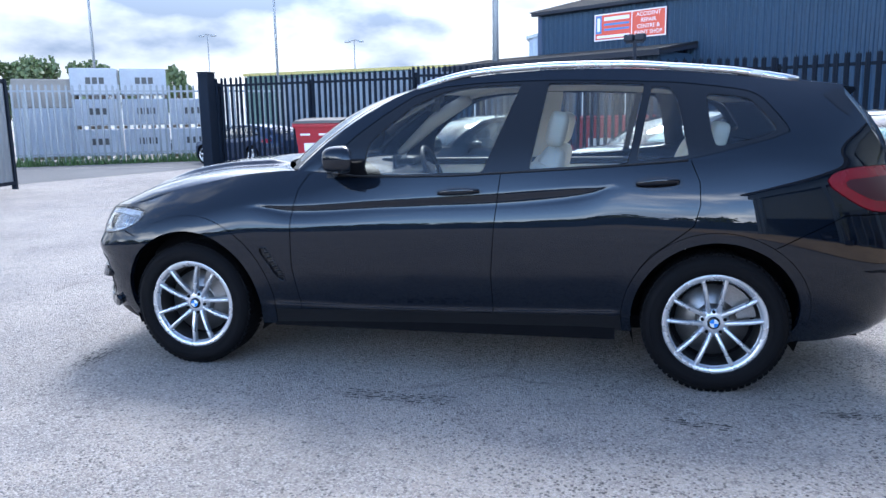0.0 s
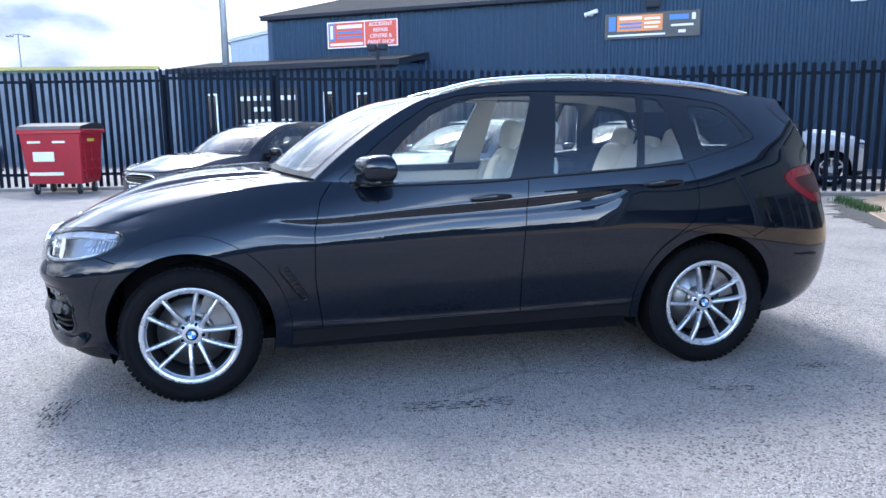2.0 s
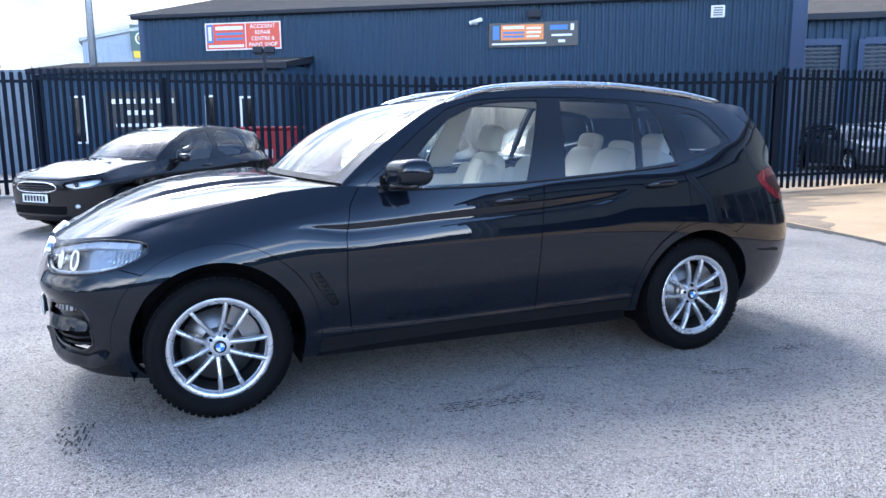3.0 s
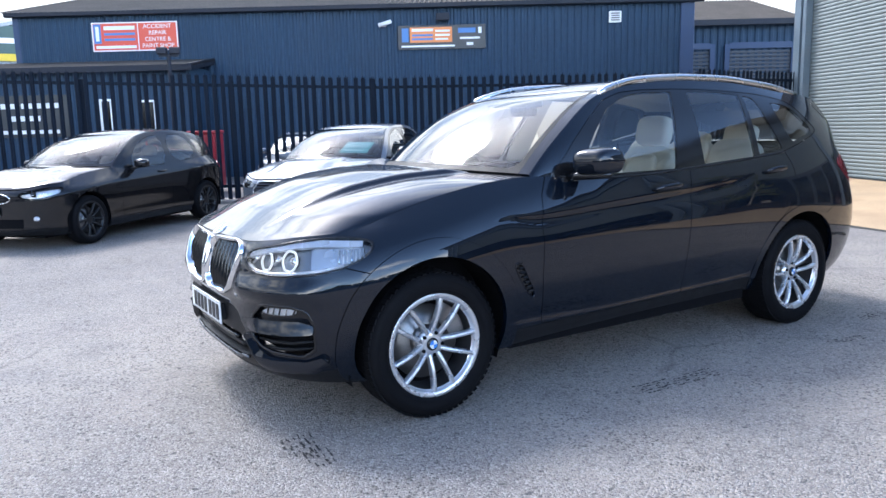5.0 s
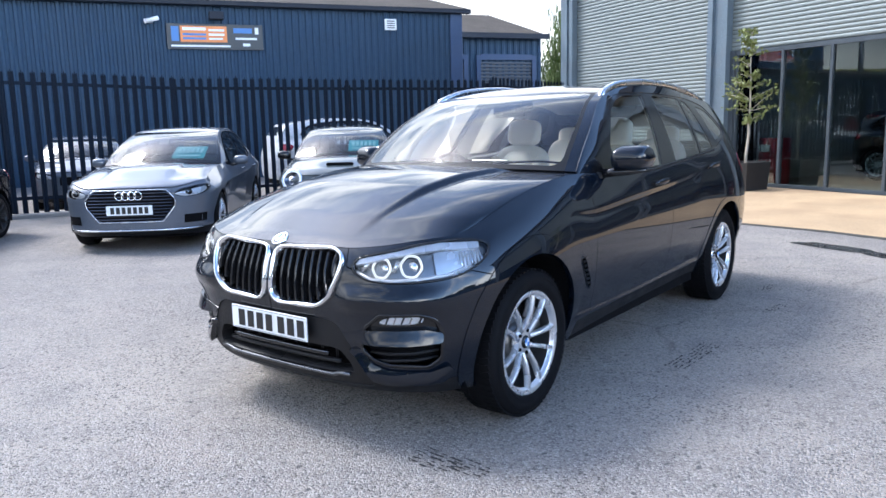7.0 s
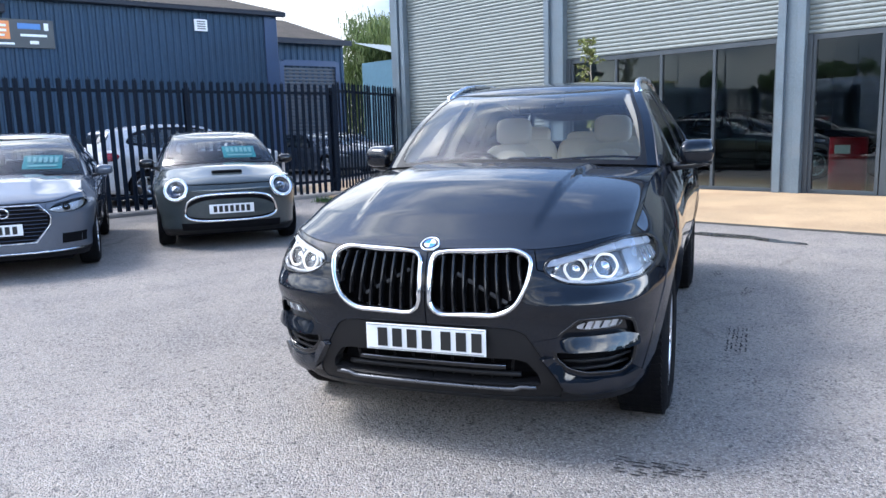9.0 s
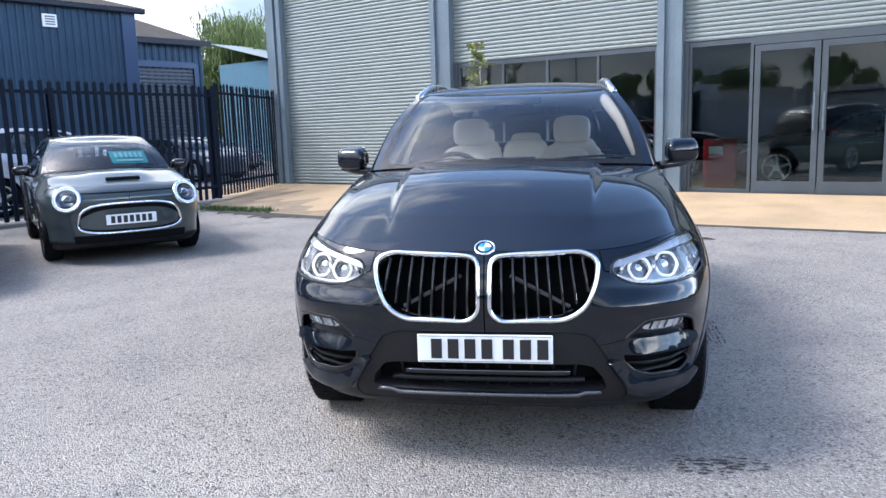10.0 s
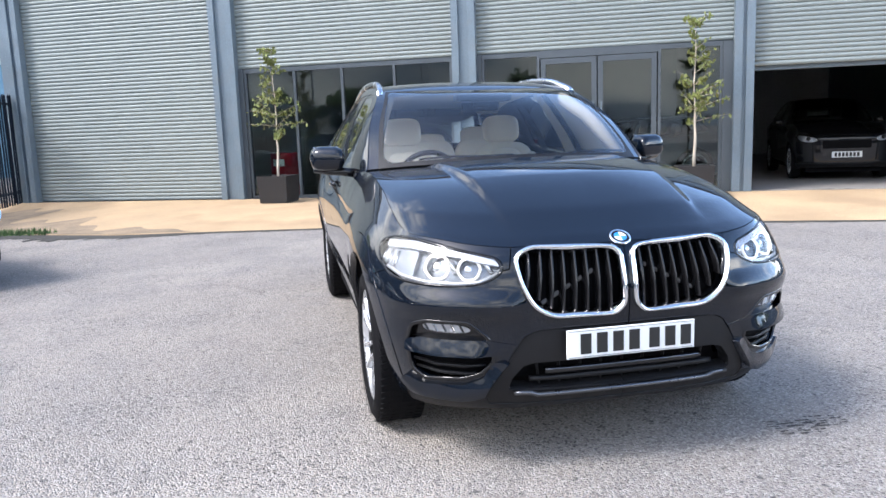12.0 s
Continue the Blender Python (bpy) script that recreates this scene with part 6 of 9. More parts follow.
    ledge = relief(bits["ledge"], lambda u, z: 0.003 + (0.024 - np.clip(z - 0.482, 0, 0.07) * 0.40) * np.clip((u - UY(0.50)) / 0.10, 0, 1))
    sheet_part("bumper_ledge", k(ledge), M_SUV, suv, "", 0.05)
    flare = relief(bits["flare"], lambda u, z: 0.002 + np.clip(duct_o(np.stack([u, z], 1)), 0, 0.05) * 0.55)
    sheet_part("bumper_flare", k(flare), M_SUV, suv, "glossy dark lip round the air duct", 0.03)
    # breather behind the front wheel
    vs_ = bits["vent"] if sg > 0 else bits["vent"].mirrored()
    vent = sheet_part("wing_vent", vs_.moved(-0.012), M_GLOSS, suv, "black ribbed vent behind the front wheel", 0.0)
    part("vent_edge", ribbon(vent_o, 0.010, 0.004, sg, -0.002, pts=resample(vent_o, 50)), M_SUV, vent, "", True)
    for k in range(7):
        t = k / 6
        a = on_tub("x", -0.965 + 0.085 * t, 0.695 - 0.155 * t, sg, -0.004)[0]
        b = on_tub("x", -0.935 + 0.085 * t, 0.70 - 0.155 * t, sg, -0.004)[0]
        part("vent_rib", tube(bmesh.new(), [a, b], 0.006, 6), M_TRIM, vent)
    # tail lamp
    ts_ = bits["tail_lamp"] if sg > 0 else bits["tail_lamp"].mirrored()
    tl = sheet_part("tail_lamp", ts_.moved(0.004), M_TAIL, suv, "red wraparound tail lamp", 0.03)
    core = bits["tail_core"] if sg > 0 else bits["tail_core"].mirrored()
    sheet_part("lamp_core", core.moved(0.0065), M_TAILDARK, tl, "dark red centre of the lamp", 0.0)
    # door handles and mirror
    for nm, x0, x1, z0 in (("front_door", 0.035, 0.255, 0.998), ("rear_door", 1.035, 1.245, 1.047)):
        d = doors[nm, sg]
        bm = bmesh.new()
        prev = None
        for i in range(15):
            t = i / 14
            x = x0 + (x1 - x0) * t
            p, n = on_tub("x", x, z0 + 0.012 * t)
            lift = 0.012 + 0.026 * math.sin(math.pi * t) ** 0.5
            hz = 0.008 + 0.010 * math.sin(math.pi * t) ** 0.6
            ring2 = [bm.verts.new(mirror_y(p + n * (lift + 0.009 * math.cos(a)) + Vector((0, 0, hz * math.sin(a))), sg)) for a in (2 * math.pi * k / 12 for k in range(12))]
            if prev:
                for j in range(12):
                    bm.faces.new((prev[j], prev[(j + 1) % 12], ring2[(j + 1) % 12], ring2[j]))
            else:
                bm.faces.new(ring2)
            prev = ring2
        bm.faces.new(prev)
        bmesh.ops.recalc_face_normals(bm, faces=bm.faces[:])
        part("handle", bm, M_SUV, d, "", True)
        # flat black oval paints the recess's shade; the door has no hollow here
        uc, zc = UX((x0 + x1) / 2), z0 + 0.006
        shade_oval = tub.cut(np.hypot((tub.u[:, 0] - uc) / 0.125, (tub.u[:, 1] - zc) / 0.036) - 1)[0]
        shade_oval = Sheet(shade_oval.v + shade_oval.n * 0.0012, shade_oval.n, shade_oval.u, shade_oval.f)
        sheet_part("handle_cup", shade_oval if sg > 0 else shade_oval.mirrored(), M_GLOSS, d, "flat black oval painting the shade behind the handle", 0)
    mir = thing("wing_mirror", "", "")
    mir.parent = suv
    bm = bmesh.new()
    prev = None
    for i in range(17):
        t = i / 16
        y = 0.895 + 0.185 * t
        k = math.sin(math.pi * min(1, 0.14 + 0.86 * t) ** 0.75) if t < 1 else 0.0
        k = max(0.0, (1 - abs(2 * t - 0.97) ** 4.5)) ** 0.40
        cz, hz = 1.182 + 0.004 * t, 0.068 * k + 0.002
        ring2 = []
        for j in range(24):
            a = 2 * math.pi * j / 24
            c, s = math.cos(a), math.sin(a)
            ex = abs(c) ** 0.7 * (1 if c > 0 else -1)
            ez = abs(s) ** (0.62 if s > 0 else 0.3) * (1 if s > 0 else -1)
            x = -0.475 + (0.045 * ex if ex > 0 else 0.115 * ex * k ** 0.3) + 0.055 * t
            ring2.append(bm.verts.new((x, sg * y, cz + hz * ez)))
        if prev:
            for j in range(24):
                bm.faces.new((prev[j], prev[(j + 1) % 24], ring2[(j + 1) % 24], ring2[j]))
        else:
            bm.faces.new(ring2)
        prev = ring2
    bm.faces.new(prev)
    bmesh.ops.recalc_face_normals(bm, faces=bm.faces[:])
    part("mirror_cap", bm, M_SUV, mir, "", True)
    part("mirror_lower", tube(bmesh.new(), [(-0.55, sg * 0.84, 1.10), (-0.53, sg * 0.90, 1.108), (-0.50, sg * 0.97, 1.112), (-0.455, sg * 1.06, 1.118)], [0.026, 0.024, 0.022, 0.012], 10), M_GLOSS, mir, "gloss black mirror foot", True)
    part("mirror_plate", boxes((-0.432, -0.428, *sorted((sg * 0.915, sg * 1.06)), 1.125, 1.25), bevel=0.0015), M_CHROME, mir)
    # wiper
    q = [(-0.86, sg * 0.05 - 0.1, 1.155), (-0.80, sg * 0.25 - 0.1, 1.17), (-0.74, sg * 0.45 - 0.1, 1.175), (-0.72, sg * 0.60 - 0.1, 1.165)]
    part("wiper", tube(bmesh.new(), q, 0.007, 6), M_TRIM, suv, "", True)

# lower grille
gh = both(bits["grille_hole"])
lg = sheet_part("lower_grille", gh.moved(-0.09), M_SHELL, suv, "black lower grille with crossbars", 0)
for z, o, r, mt in ((0.408, -0.012, 0.007, M_EDGE), (0.40, -0.022, 0.014, M_GLOSS), (0.365, -0.03, 0.012, M_TRIM)):
    ye = 0.335 if z > 0.39 else 0.40
    q = [on_tub("y", abs(y), z, 1 if y >= 0 else -1, o)[0] for y in np.linspace(-ye, ye, 21)]
    part("grille_bar", tube(bmesh.new(), q, r * (0.55 if mt == M_EDGE else 1), 8), mt, lg, "", True)
for k in range(9):
    y = -0.36 + 0.09 * k
    q = [on_tub("y", abs(y), z, 1 if y >= 0 else -1, -0.05)[0] for z in (0.325, 0.43)]
    part("grille_bar", tube(bmesh.new(), q, 0.006, 6), M_TRIM, lg)
q = [on_tub("y", abs(y), 0.313 + (0.012 if abs(y) > 0.40 else 0), 1 if y >= 0 else -1, 0.004)[0] for y in np.linspace(-0.47, 0.47, 31)]
part("lip_moulding", tube(bmesh.new(), q, 0.009, 8), M_LIP, suv, "satin grey strip below the grille", True)

# number plate, its characters as plain bars
plate = part("number_plate", boxes((-2.266, -2.258, -0.26, 0.26, 0.456, 0.567), bevel=0.003, seg=2), M_PLATE, suv, "white number plate with dark bars")
for k, y in enumerate((0.185, 0.120, 0.055, -0.010, -0.092, -0.157, -0.222)):
    part("bar", boxes((-2.2695, -2.265, y - 0.021, y + 0.021, 0.473, 0.550)), M_PLATEINK, plate)
for z0, z1, y0, y1 in ((0.4605, 0.4625, -0.253, 0.253), (0.5605, 0.5625, -0.253, 0.253)):
    part("border", boxes((-2.2672, -2.265, y0, y1, z0, z1)), M_STITCH, plate)
part("plate_holder", boxes((-2.259, -2.20, -0.235, 0.235, 0.47, 0.555)), M_TRIM, suv)

# badge
i = int(np.argmin((hood.v[:, 0] + 2.163) ** 2 * 9 + hood.v[:, 1] ** 2))
bn = Vector(hood.n[i]).normalized()
bp_ = Vector(hood.v[i])
bp_.y = 0
bn.y = 0
bn.normalize()
bmx = Matrix.Translation(bp_ + bn * 0.001) @ bn.to_track_quat("Z", "Y").to_matrix().to_4x4()
badge = part("badge", lathe(bmesh.new(), ((0.0, 0.004), (0.034, 0.0045), (0.036, 0.006), (0.040, 0.006), (0.041, 0.0))[0:5], "z", 40), M_CHROME, suv, "round badge with blue and white quarters", True)
badge.matrix_basis = bmx
part("badge_ring", lathe(bmesh.new(), ((0.025, 0.0052), (0.034, 0.0056)), "z", 40), M_GLOSS, badge)
roundel(badge, Matrix.Translation((0, 0, 0.0052)), 0.025)

# cabin
part("cabin_floor", boxes((-0.9, 0.95, -0.80, 0.80, 0.36, 0.42), (0.95, 2.02, -0.49, 0.49, 0.36, 0.42)), M_CARPET, suv)
bm = bmesh.new()
prism(bm, ((-1.02, 0.60), (-1.02, 1.10), (-0.70, 1.125), (-0.42, 1.085), (-0.34, 1.03), (-0.36, 0.93), (-0.50, 0.72), (-0.52, 0.55)), "y", -0.76, 0.76)
bmesh.ops.bevel(bm, geom=bm.edges[:], offset=0.015, segments=2, affect="EDGES")
dash = part("dashboard", bm, M_TRIM, suv, "black dashboard", True)
part("display", boxes((-0.43, -0.41, -0.14, 0.14, 1.075, 1.165), bevel=0.006), M_GLOSS, dash)
part("instrument_hood", boxes((-0.62, -0.38, 0.24, 0.54, 1.08, 1.135), bevel=0.02, seg=2), M_TRIM, dash)
part("centre_console", boxes((-0.42, 0.55, -0.13, 0.13, 0.42, 0.78), bevel=0.03, seg=2), M_TRIM, suv)
sw = thing("steering_wheel", "", "", pose(-0.28, 0.37, 1.02, 0, 68, 0))
sw.parent = suv
part("rim", tube(bmesh.new(), [(0.185 * math.cos(2 * math.pi * k / 40), 0.185 * math.sin(2 * math.pi * k / 40), 0) for k in range(40)], 0.016, 10, True), M_TRIM, sw, "", True)
part("hub", boxes((-0.07, 0.05, -0.08, 0.08, -0.05, 0.0), bevel=0.025, seg=3), M_TRIM, sw, "", True)
part("spoke", boxes((-0.02, 0.02, -0.18, 0.18, -0.03, -0.012), (0.02, 0.18, -0.02, 0.02, -0.03, -0.012), bevel=0.006), M_SATIN, sw)
part("column", cyl(bmesh.new(), (0, 0, -0.04), (0, 0, -0.3), 0.045), M_TRIM, sw)


def blob(bm, x, y, z, sx, sy, sz, e=0.45, tilt=0.0, n=20, rings=14):
    """A rounded cushion."""
    R = Matrix.Translation((x, y, z)) @ Matrix.Rotation(tilt, 4, "Y")
    rows = []
    for i in range(rings + 1):
        a = -math.pi / 2 + math.pi * i / rings
        ca, sa = abs(math.cos(a)) ** e, abs(math.sin(a)) ** e * (1 if a > 0 else -1)
        row = []
        for k in range(n):
            b = 2 * math.pi * k / n
            cb = abs(math.cos(b)) ** e * (1 if math.cos(b) > 0 else -1)
            sb = abs(math.sin(b)) ** e * (1 if math.sin(b) > 0 else -1)
            row.append(bm.verts.new(R @ Vector((sx * ca * cb, sy * ca * sb, sz * sa))))
        rows.append(row)
    for A, B in zip(rows, rows[1:]):
        for k in range(n):
            bm.faces.new((A[k], A[(k + 1) % n], B[(k + 1) % n], B[k]))
    return bm


for sg in (1, -1):
    seat = thing("front_seat", "", "", pose(0.30, sg * 0.37, 0.0))
    seat.parent = suv
    part("cushion", blob(blob(bmesh.new(), -0.12, 0, 0.62, 0.27, 0.25, 0.09, 0.5, -0.12), -0.12, 0, 0.66, 0.25, 0.15, 0.07, 0.5, -0.12), M_CREAM, seat, "", True)
    bm = blob(bmesh.new(), 0.22, 0, 0.92, 0.075, 0.235, 0.31, 0.5, 0.30)
    blob(bm, 0.185, 0, 0.92, 0.075, 0.14, 0.26, 0.5, 0.30)
    for q in (-1, 1):
        blob(bm, 0.165, q * 0.20, 0.90, 0.085, 0.05, 0.25, 0.6, 0.30)
    part("backrest", bm, M_CREAM, seat, "", True)
    part("headrest", blob(bmesh.new(), 0.315, 0, 1.315, 0.055, 0.135, 0.10, 0.55, 0.22), M_CREAM, seat, "", True)
    part("headrest_post", cyl(cyl(bmesh.new(), (0.29, -0.06, 1.15), (0.32, -0.06, 1.26), 0.007), (0.29, 0.06, 1.15), (0.32, 0.06, 1.26), 0.007), M_CHROME, seat)
    # door cards, pillar trims, belt
    part("door_card", boxes((-0.60, 0.98, *sorted((sg * 0.80, sg * 0.835)), 0.45, 1.05), bevel=0.012, seg=2), M_CREAM, suv)
    part("door_card_top", boxes((-0.60, 1.25, *sorted((sg * 0.79, sg * 0.85)), 1.05, 1.10), bevel=0.012, seg=2), M_TRIM, suv)
    part("pillar_trim", tube(bmesh.new(), [(-0.62, sg * 0.735, 1.14), (-0.33, sg * 0.66, 1.38), (-0.07, sg * 0.565, 1.52)], [0.030, 0.052, 0.045], 8), M_CREAMTRIM, suv, "cream pillar lining", True)
rs = thing("rear_seat", "", "")
rs.parent = suv
bm = blob(bmesh.new(), 1.02, 0, 0.64, 0.22, 0.47, 0.10, 0.4)
part("cushion", bm, M_CREAM, rs, "", True)
bm = bmesh.new()
for y in (-0.40, 0.0, 0.40):
    blob(bm, 1.36, y, 0.95, 0.09, 0.20, 0.30, 0.45, 0.34)
part("backrest", bm, M_CREAM, rs, "", True)
for y in (-0.40, 0.0, 0.40):
    part("headrest", blob(bmesh.new(), 1.47, y, 1.27 if y else 1.22, 0.05, 0.13, 0.075, 0.55, 0.25), M_CREAM, rs, "", True)
lining = roof.moved(-0.03)
sheet_part("headlining", Sheet(lining.v, -lining.n, lining.u, lining.f[:, ::-1]), M_CREAMTRIM, suv, "", 0)
for sg in (1, -1):
    for lin_ in (paint.cut(outline(((-2, 1.50), (3, 1.47), (3, 3), (-2, 3)))(paint.u))[0], black.cut(outline(((0.28, 0.9), (0.56, 0.9), (0.60, 2), (0.40, 2)))(black.u))[0]):
        q = (lin_ if sg > 0 else lin_.mirrored()).moved(-0.028)
        sheet_part("side_lining", Sheet(q.v, -q.n, q.u, q.f[:, ::-1]), M_CREAMTRIM, suv, "", 0)
part("load_cover", boxes((1.55, 2.2, -0.70, 0.70, 1.05, 1.07)), M_TRIM, suv)
part("mirror_inside", boxes((-0.20, -0.17, -0.12, 0.12, 1.43, 1.50), bevel=0.012, seg=2), M_TRIM, suv)
part("sensor_pod", boxes((-0.30, -0.16, -0.17, 0.17, 1.485, 1.53), (-0.24, -0.17, -0.05, 0.05, 1.45, 1.50), bevel=0.012, seg=2), M_TRIM, suv, "black sensor pod behind the windscreen")
# cowl between bonnet and windscreen
ft = body.screen_foot
be = body.back_edge
n = len(ft)
beb = np.stack([np.interp(np.linspace(-1, 1, n), np.linspace(-1, 1, len(be)), be[:, k]) for k in range(3)], 1)
vs = [(*p,) for p in beb + np.array([-0.02, 0, -0.025])] + [(*p,) for p in ft + np.array([0.02, 0, -0.004])]
pydata("cowl", vs, [(i, i + 1, n + i + 1, n + i) for i in range(n - 1)], M_TRIM, suv, "black cowl below the windscreen", True)

# ---- the other cars ----
def simple_car(name, label, m, q, paint, ax, R=0.31, rim=0.21, spokes=5, wheel_mat=None, nose=None, twin=False, doors=5, tint=None, roof_mat=None, step=0.03, group="parked cars"):
    """A car of mapped profiles with its main parts. nose(car, b, spot) adds the face."""
    fx, fz, wk = q["fx"], q["fz"], q["wk"]
    car = thing(name, label, "car", m, group)
    b = Body(q, step, 34)
    zc = fz(0.365)
    s = b.tub
    for a in ax:
        s = s.cut(disc(b.ux(a), R + 0.0, R + 0.045)(s.u))[1]
    shell = s.moved(-0.02)
    pts = lambda l: outline([(b.ux(x), z) for x, z in l])
    xa, xb, xc = fx(-0.75), fx(0.34), fx(1.22)
    zl, zu = fz(0.36), fz(1.6)
    if doors == 3:
        xb = fx(0.75)
        ds = [[(xa, zu), (xa, fz(0.9)), (xa + 0.03, zl), (xb, zl), (xb + 0.05, fz(0.8)), (xb + 0.03, zu)]]
    else:
        ds = [[(xa, zu), (xa, fz(0.9)), (xa + 0.03, zl), (xb, zl), (xb, zu)], [(xb, zu), (xb, zl), (fx(0.98), zl), (fx(1.1), fz(0.68)), (fx(1.33), fz(0.88)), (fx(1.28), zu)]]
    got = []
    for d in ds:
        g, s = s.panel(pts(d), 0.003)
        got.append(g)
    head = outline([(b.uy(0.52 * wk), fz(0.80)), (b.uy(0.60 * wk), fz(0.86)), (b.uy(0.80 * wk), fz(0.905)), (b.ux(fx(-1.80)), fz(0.89)), (b.ux(fx(-1.92)), fz(0.80)), (b.uy(0.74 * wk), fz(0.745)), (b.uy(0.58 * wk), fz(0.745))], 1) if not q.get("round_lamps") else None
    tail = outline([(b.ux(fx(1.98)), fz(1.08)), (b.ux(fx(2.3)), fz(1.10)), (b.ux(fx(2.3)), fz(0.93)), (b.ux(fx(2.05)), fz(0.93))], 1)
    tl, s = s.panel(tail, 0.002)
    hl = None
    if head:
        hl, s = s.panel(head, 0.003)
        shell = shell.cut(head(shell.u))[1]
    bump = outline([(b.uy(-0.4), fz(1.2)), (b.uy(0.50 * wk), fz(1.2)), (b.uy(0.5 * wk), fz(0.8)), (b.ux(fx(-1.80)), fz(0.86)), (b.ux(fx(-1.68)), fz(0.76)), (b.ux(fx(-1.68)), 0.05), (b.uy(-0.4), 0.05)])
    fb, s = s.panel(bump, 0.002)
    low, fb = fb.panel(outline([(b.uy(-0.4), fz(0.33)), (b.ux(fx(-1.6)), fz(0.33)), (b.ux(fx(-1.6)), 0.0), (b.uy(-0.4), 0.0)]), 0.001)
    for sg in (1, -1):
        k = (lambda t: t) if sg > 0 else (lambda t: t.mirrored())
        for g in got:
            d = sheet_part("door", k(g), paint, car, "", 0.02)
            i = np.argmax(g.v[:, 0])
            hx, hz = float(g.v[:, 0].max()) - 0.22, fz(1.0)
            p, nrm = b.spot(b.ux(hx), hz)
            o = part("handle", tube(bmesh.new(), [(hx - 0.09, sg * (p.y + 0.005), hz), (hx - 0.06, sg * (p.y + 0.03), hz), (hx + 0.06, sg * (p.y + 0.03), hz + 0.004), (hx + 0.09, sg * (p.y + 0.005), hz + 0.004)], 0.011, 8), paint, d, "", True)
        sheet_part("side_panel", k(s), paint, car, "", 0.02)
        t = sheet_part("tail_lamp", k(tl).moved(0.006), M_TAIL, car, "", 0.02)
        if hl:
            h = sheet_part("headlamp", k(hl), M_LENS, car, "", 0)
            h.visible_shadow = False
            sheet_part("lamp_housing", k(hl).moved(-0.05), M_LAMPIN, h, "", 0)
            p, nrm = b.spot(b.uy(0.70 * wk), fz(0.82))
            c = mirror_y(p - nrm * 0.03, sg)
            part("projector", blob(bmesh.new(), c.x, c.y, c.z, 0.03, 0.04, 0.035, 1.0, n=14, rings=8), M_GLOSS, h, "", True)
        mp = b.at_x(fx(-0.5))
        mi = thing("wing_mirror")
        mi.parent = car
        part("mirror_cap", blob(bmesh.new(), fx(-0.45), sg * (mp[1] + 0.13), mp[2] + 0.075, 0.075, 0.10, 0.062, 0.7, n=16, rings=10), paint if not q.get("mirror") else q["mirror"], mi, "", True)
        part("mirror_foot", tube(bmesh.new(), [(fx(-0.5), sg * (mp[1] - 0.02), mp[2] + 0.0), (fx(-0.47), sg * (mp[1] + 0.10), mp[2] + 0.03)], 0.018, 8), M_TRIM, mi, "", True)
        part("mirror_plate", boxes((fx(-0.45) + 0.062, fx(-0.45) + 0.066, *sorted((sg * (mp[1] + 0.05), sg * (mp[1] + 0.2))), mp[2] + 0.03, mp[2] + 0.12)), M_CHROME, mi)
    sheet_part("front_bumper", both(fb), paint, car, "", 0.02)
    sheet_part("lower_lip", both(low), M_TRIM, car, "", 0.02)
    sheet_part("inner_shell", both(shell), M_SHELL, car, "", 0)
    hood_, roof_, scr = b.hood(34, 41), b.roof(40, 31), b.screen(22, 31)
    sheet_part("bonnet", hood_.cut(outline(((-0.992, 0.012), (0.992, 0.012), (0.992, 0.97), (-0.992, 0.97)))(hood_.u))[0], paint, car, "", 0.02)
    part("engine_bay", boxes((fx(-1.75), fx(-0.8), -0.68 * wk, 0.72 * wk, fz(0.45), fz(0.80))), M_SHELL, car)
    g, e = scr.cut(soft_rect(-0.96, 0.96, 0.04, 0.96, (0.09, 0.10))(scr.u))
    o = sheet_part("windscreen", g, tint or M_SCREEN, car, "", 0)
    o.visible_shadow = False
    sheet_part("screen_border", e, M_GLOSS, car, "", 0.01)
    sheet_part("roof", roof_, roof_mat or paint, car, "", 0.02)
    ha = b.hatch(20, 25)
    hg, hp = ha.panel(soft_rect(-0.88, 0.88, 0.12, 0.6, (0.08, 0.08)))
    o = sheet_part("rear_window", hg, M_DARKGLASS, car, "", 0)
    o.visible_shadow = False
    sheet_part("tailgate", hp, paint, car, "", 0.02)
    fl = b.flank_glass(120, 24)
    fl = fl.cut(outline(((-3, 0.3), (fx(2.215), 0.3), (fx(2.215), fz(1.19)), (fx(2.03), fz(1.47)), (fx(2.03), 2.2), (-3, 2.2)))(fl.u))[0]
    mp_ = lambda l: [(fx(x), fz(z)) for x, z in l]
    if doors == 3:
        gl = [("door_window", mp_(((-0.45, 1.2), (-0.30, 1.372), (-0.14, 1.462), (0.14, 1.545), (0.72, 1.560), (0.68, 1.14), (0.0, 1.108), (-0.45, 1.10)))), ("rear_side_window", mp_(((0.80, 1.56), (1.5, 1.50), (1.72, 1.26), (1.35, 1.20), (0.76, 1.15))))]
    else:
        gl = [("door_window", mp_(((-0.45, 1.2), (-0.30, 1.372), (-0.14, 1.462), (0.14, 1.545), (0.42, 1.560), (0.28, 1.125), (0.0, 1.108), (-0.45, 1.10)))), ("door_window", mp_(((0.55, 1.565), (1.16, 1.545), (1.24, 1.185), (0.47, 1.136)))), ("rear_side_window", mp_(((1.30, 1.50), (1.55, 1.44), (1.68, 1.30), (1.36, 1.215))))]
    dl = outline(mp_(((-0.665, 1.122), (-0.52, 1.243), (-0.33, 1.398), (-0.14, 1.500), (0.05, 1.556), (0.24, 1.578), (0.5, 1.588), (0.94, 1.582), (1.26, 1.552), (1.50, 1.508), (1.62, 1.452), (1.74, 1.335), (1.765, 1.285), (1.71, 1.245), (1.33, 1.176), (0.45, 1.118), (-0.34, 1.078), (-0.60, 1.092))), 1)
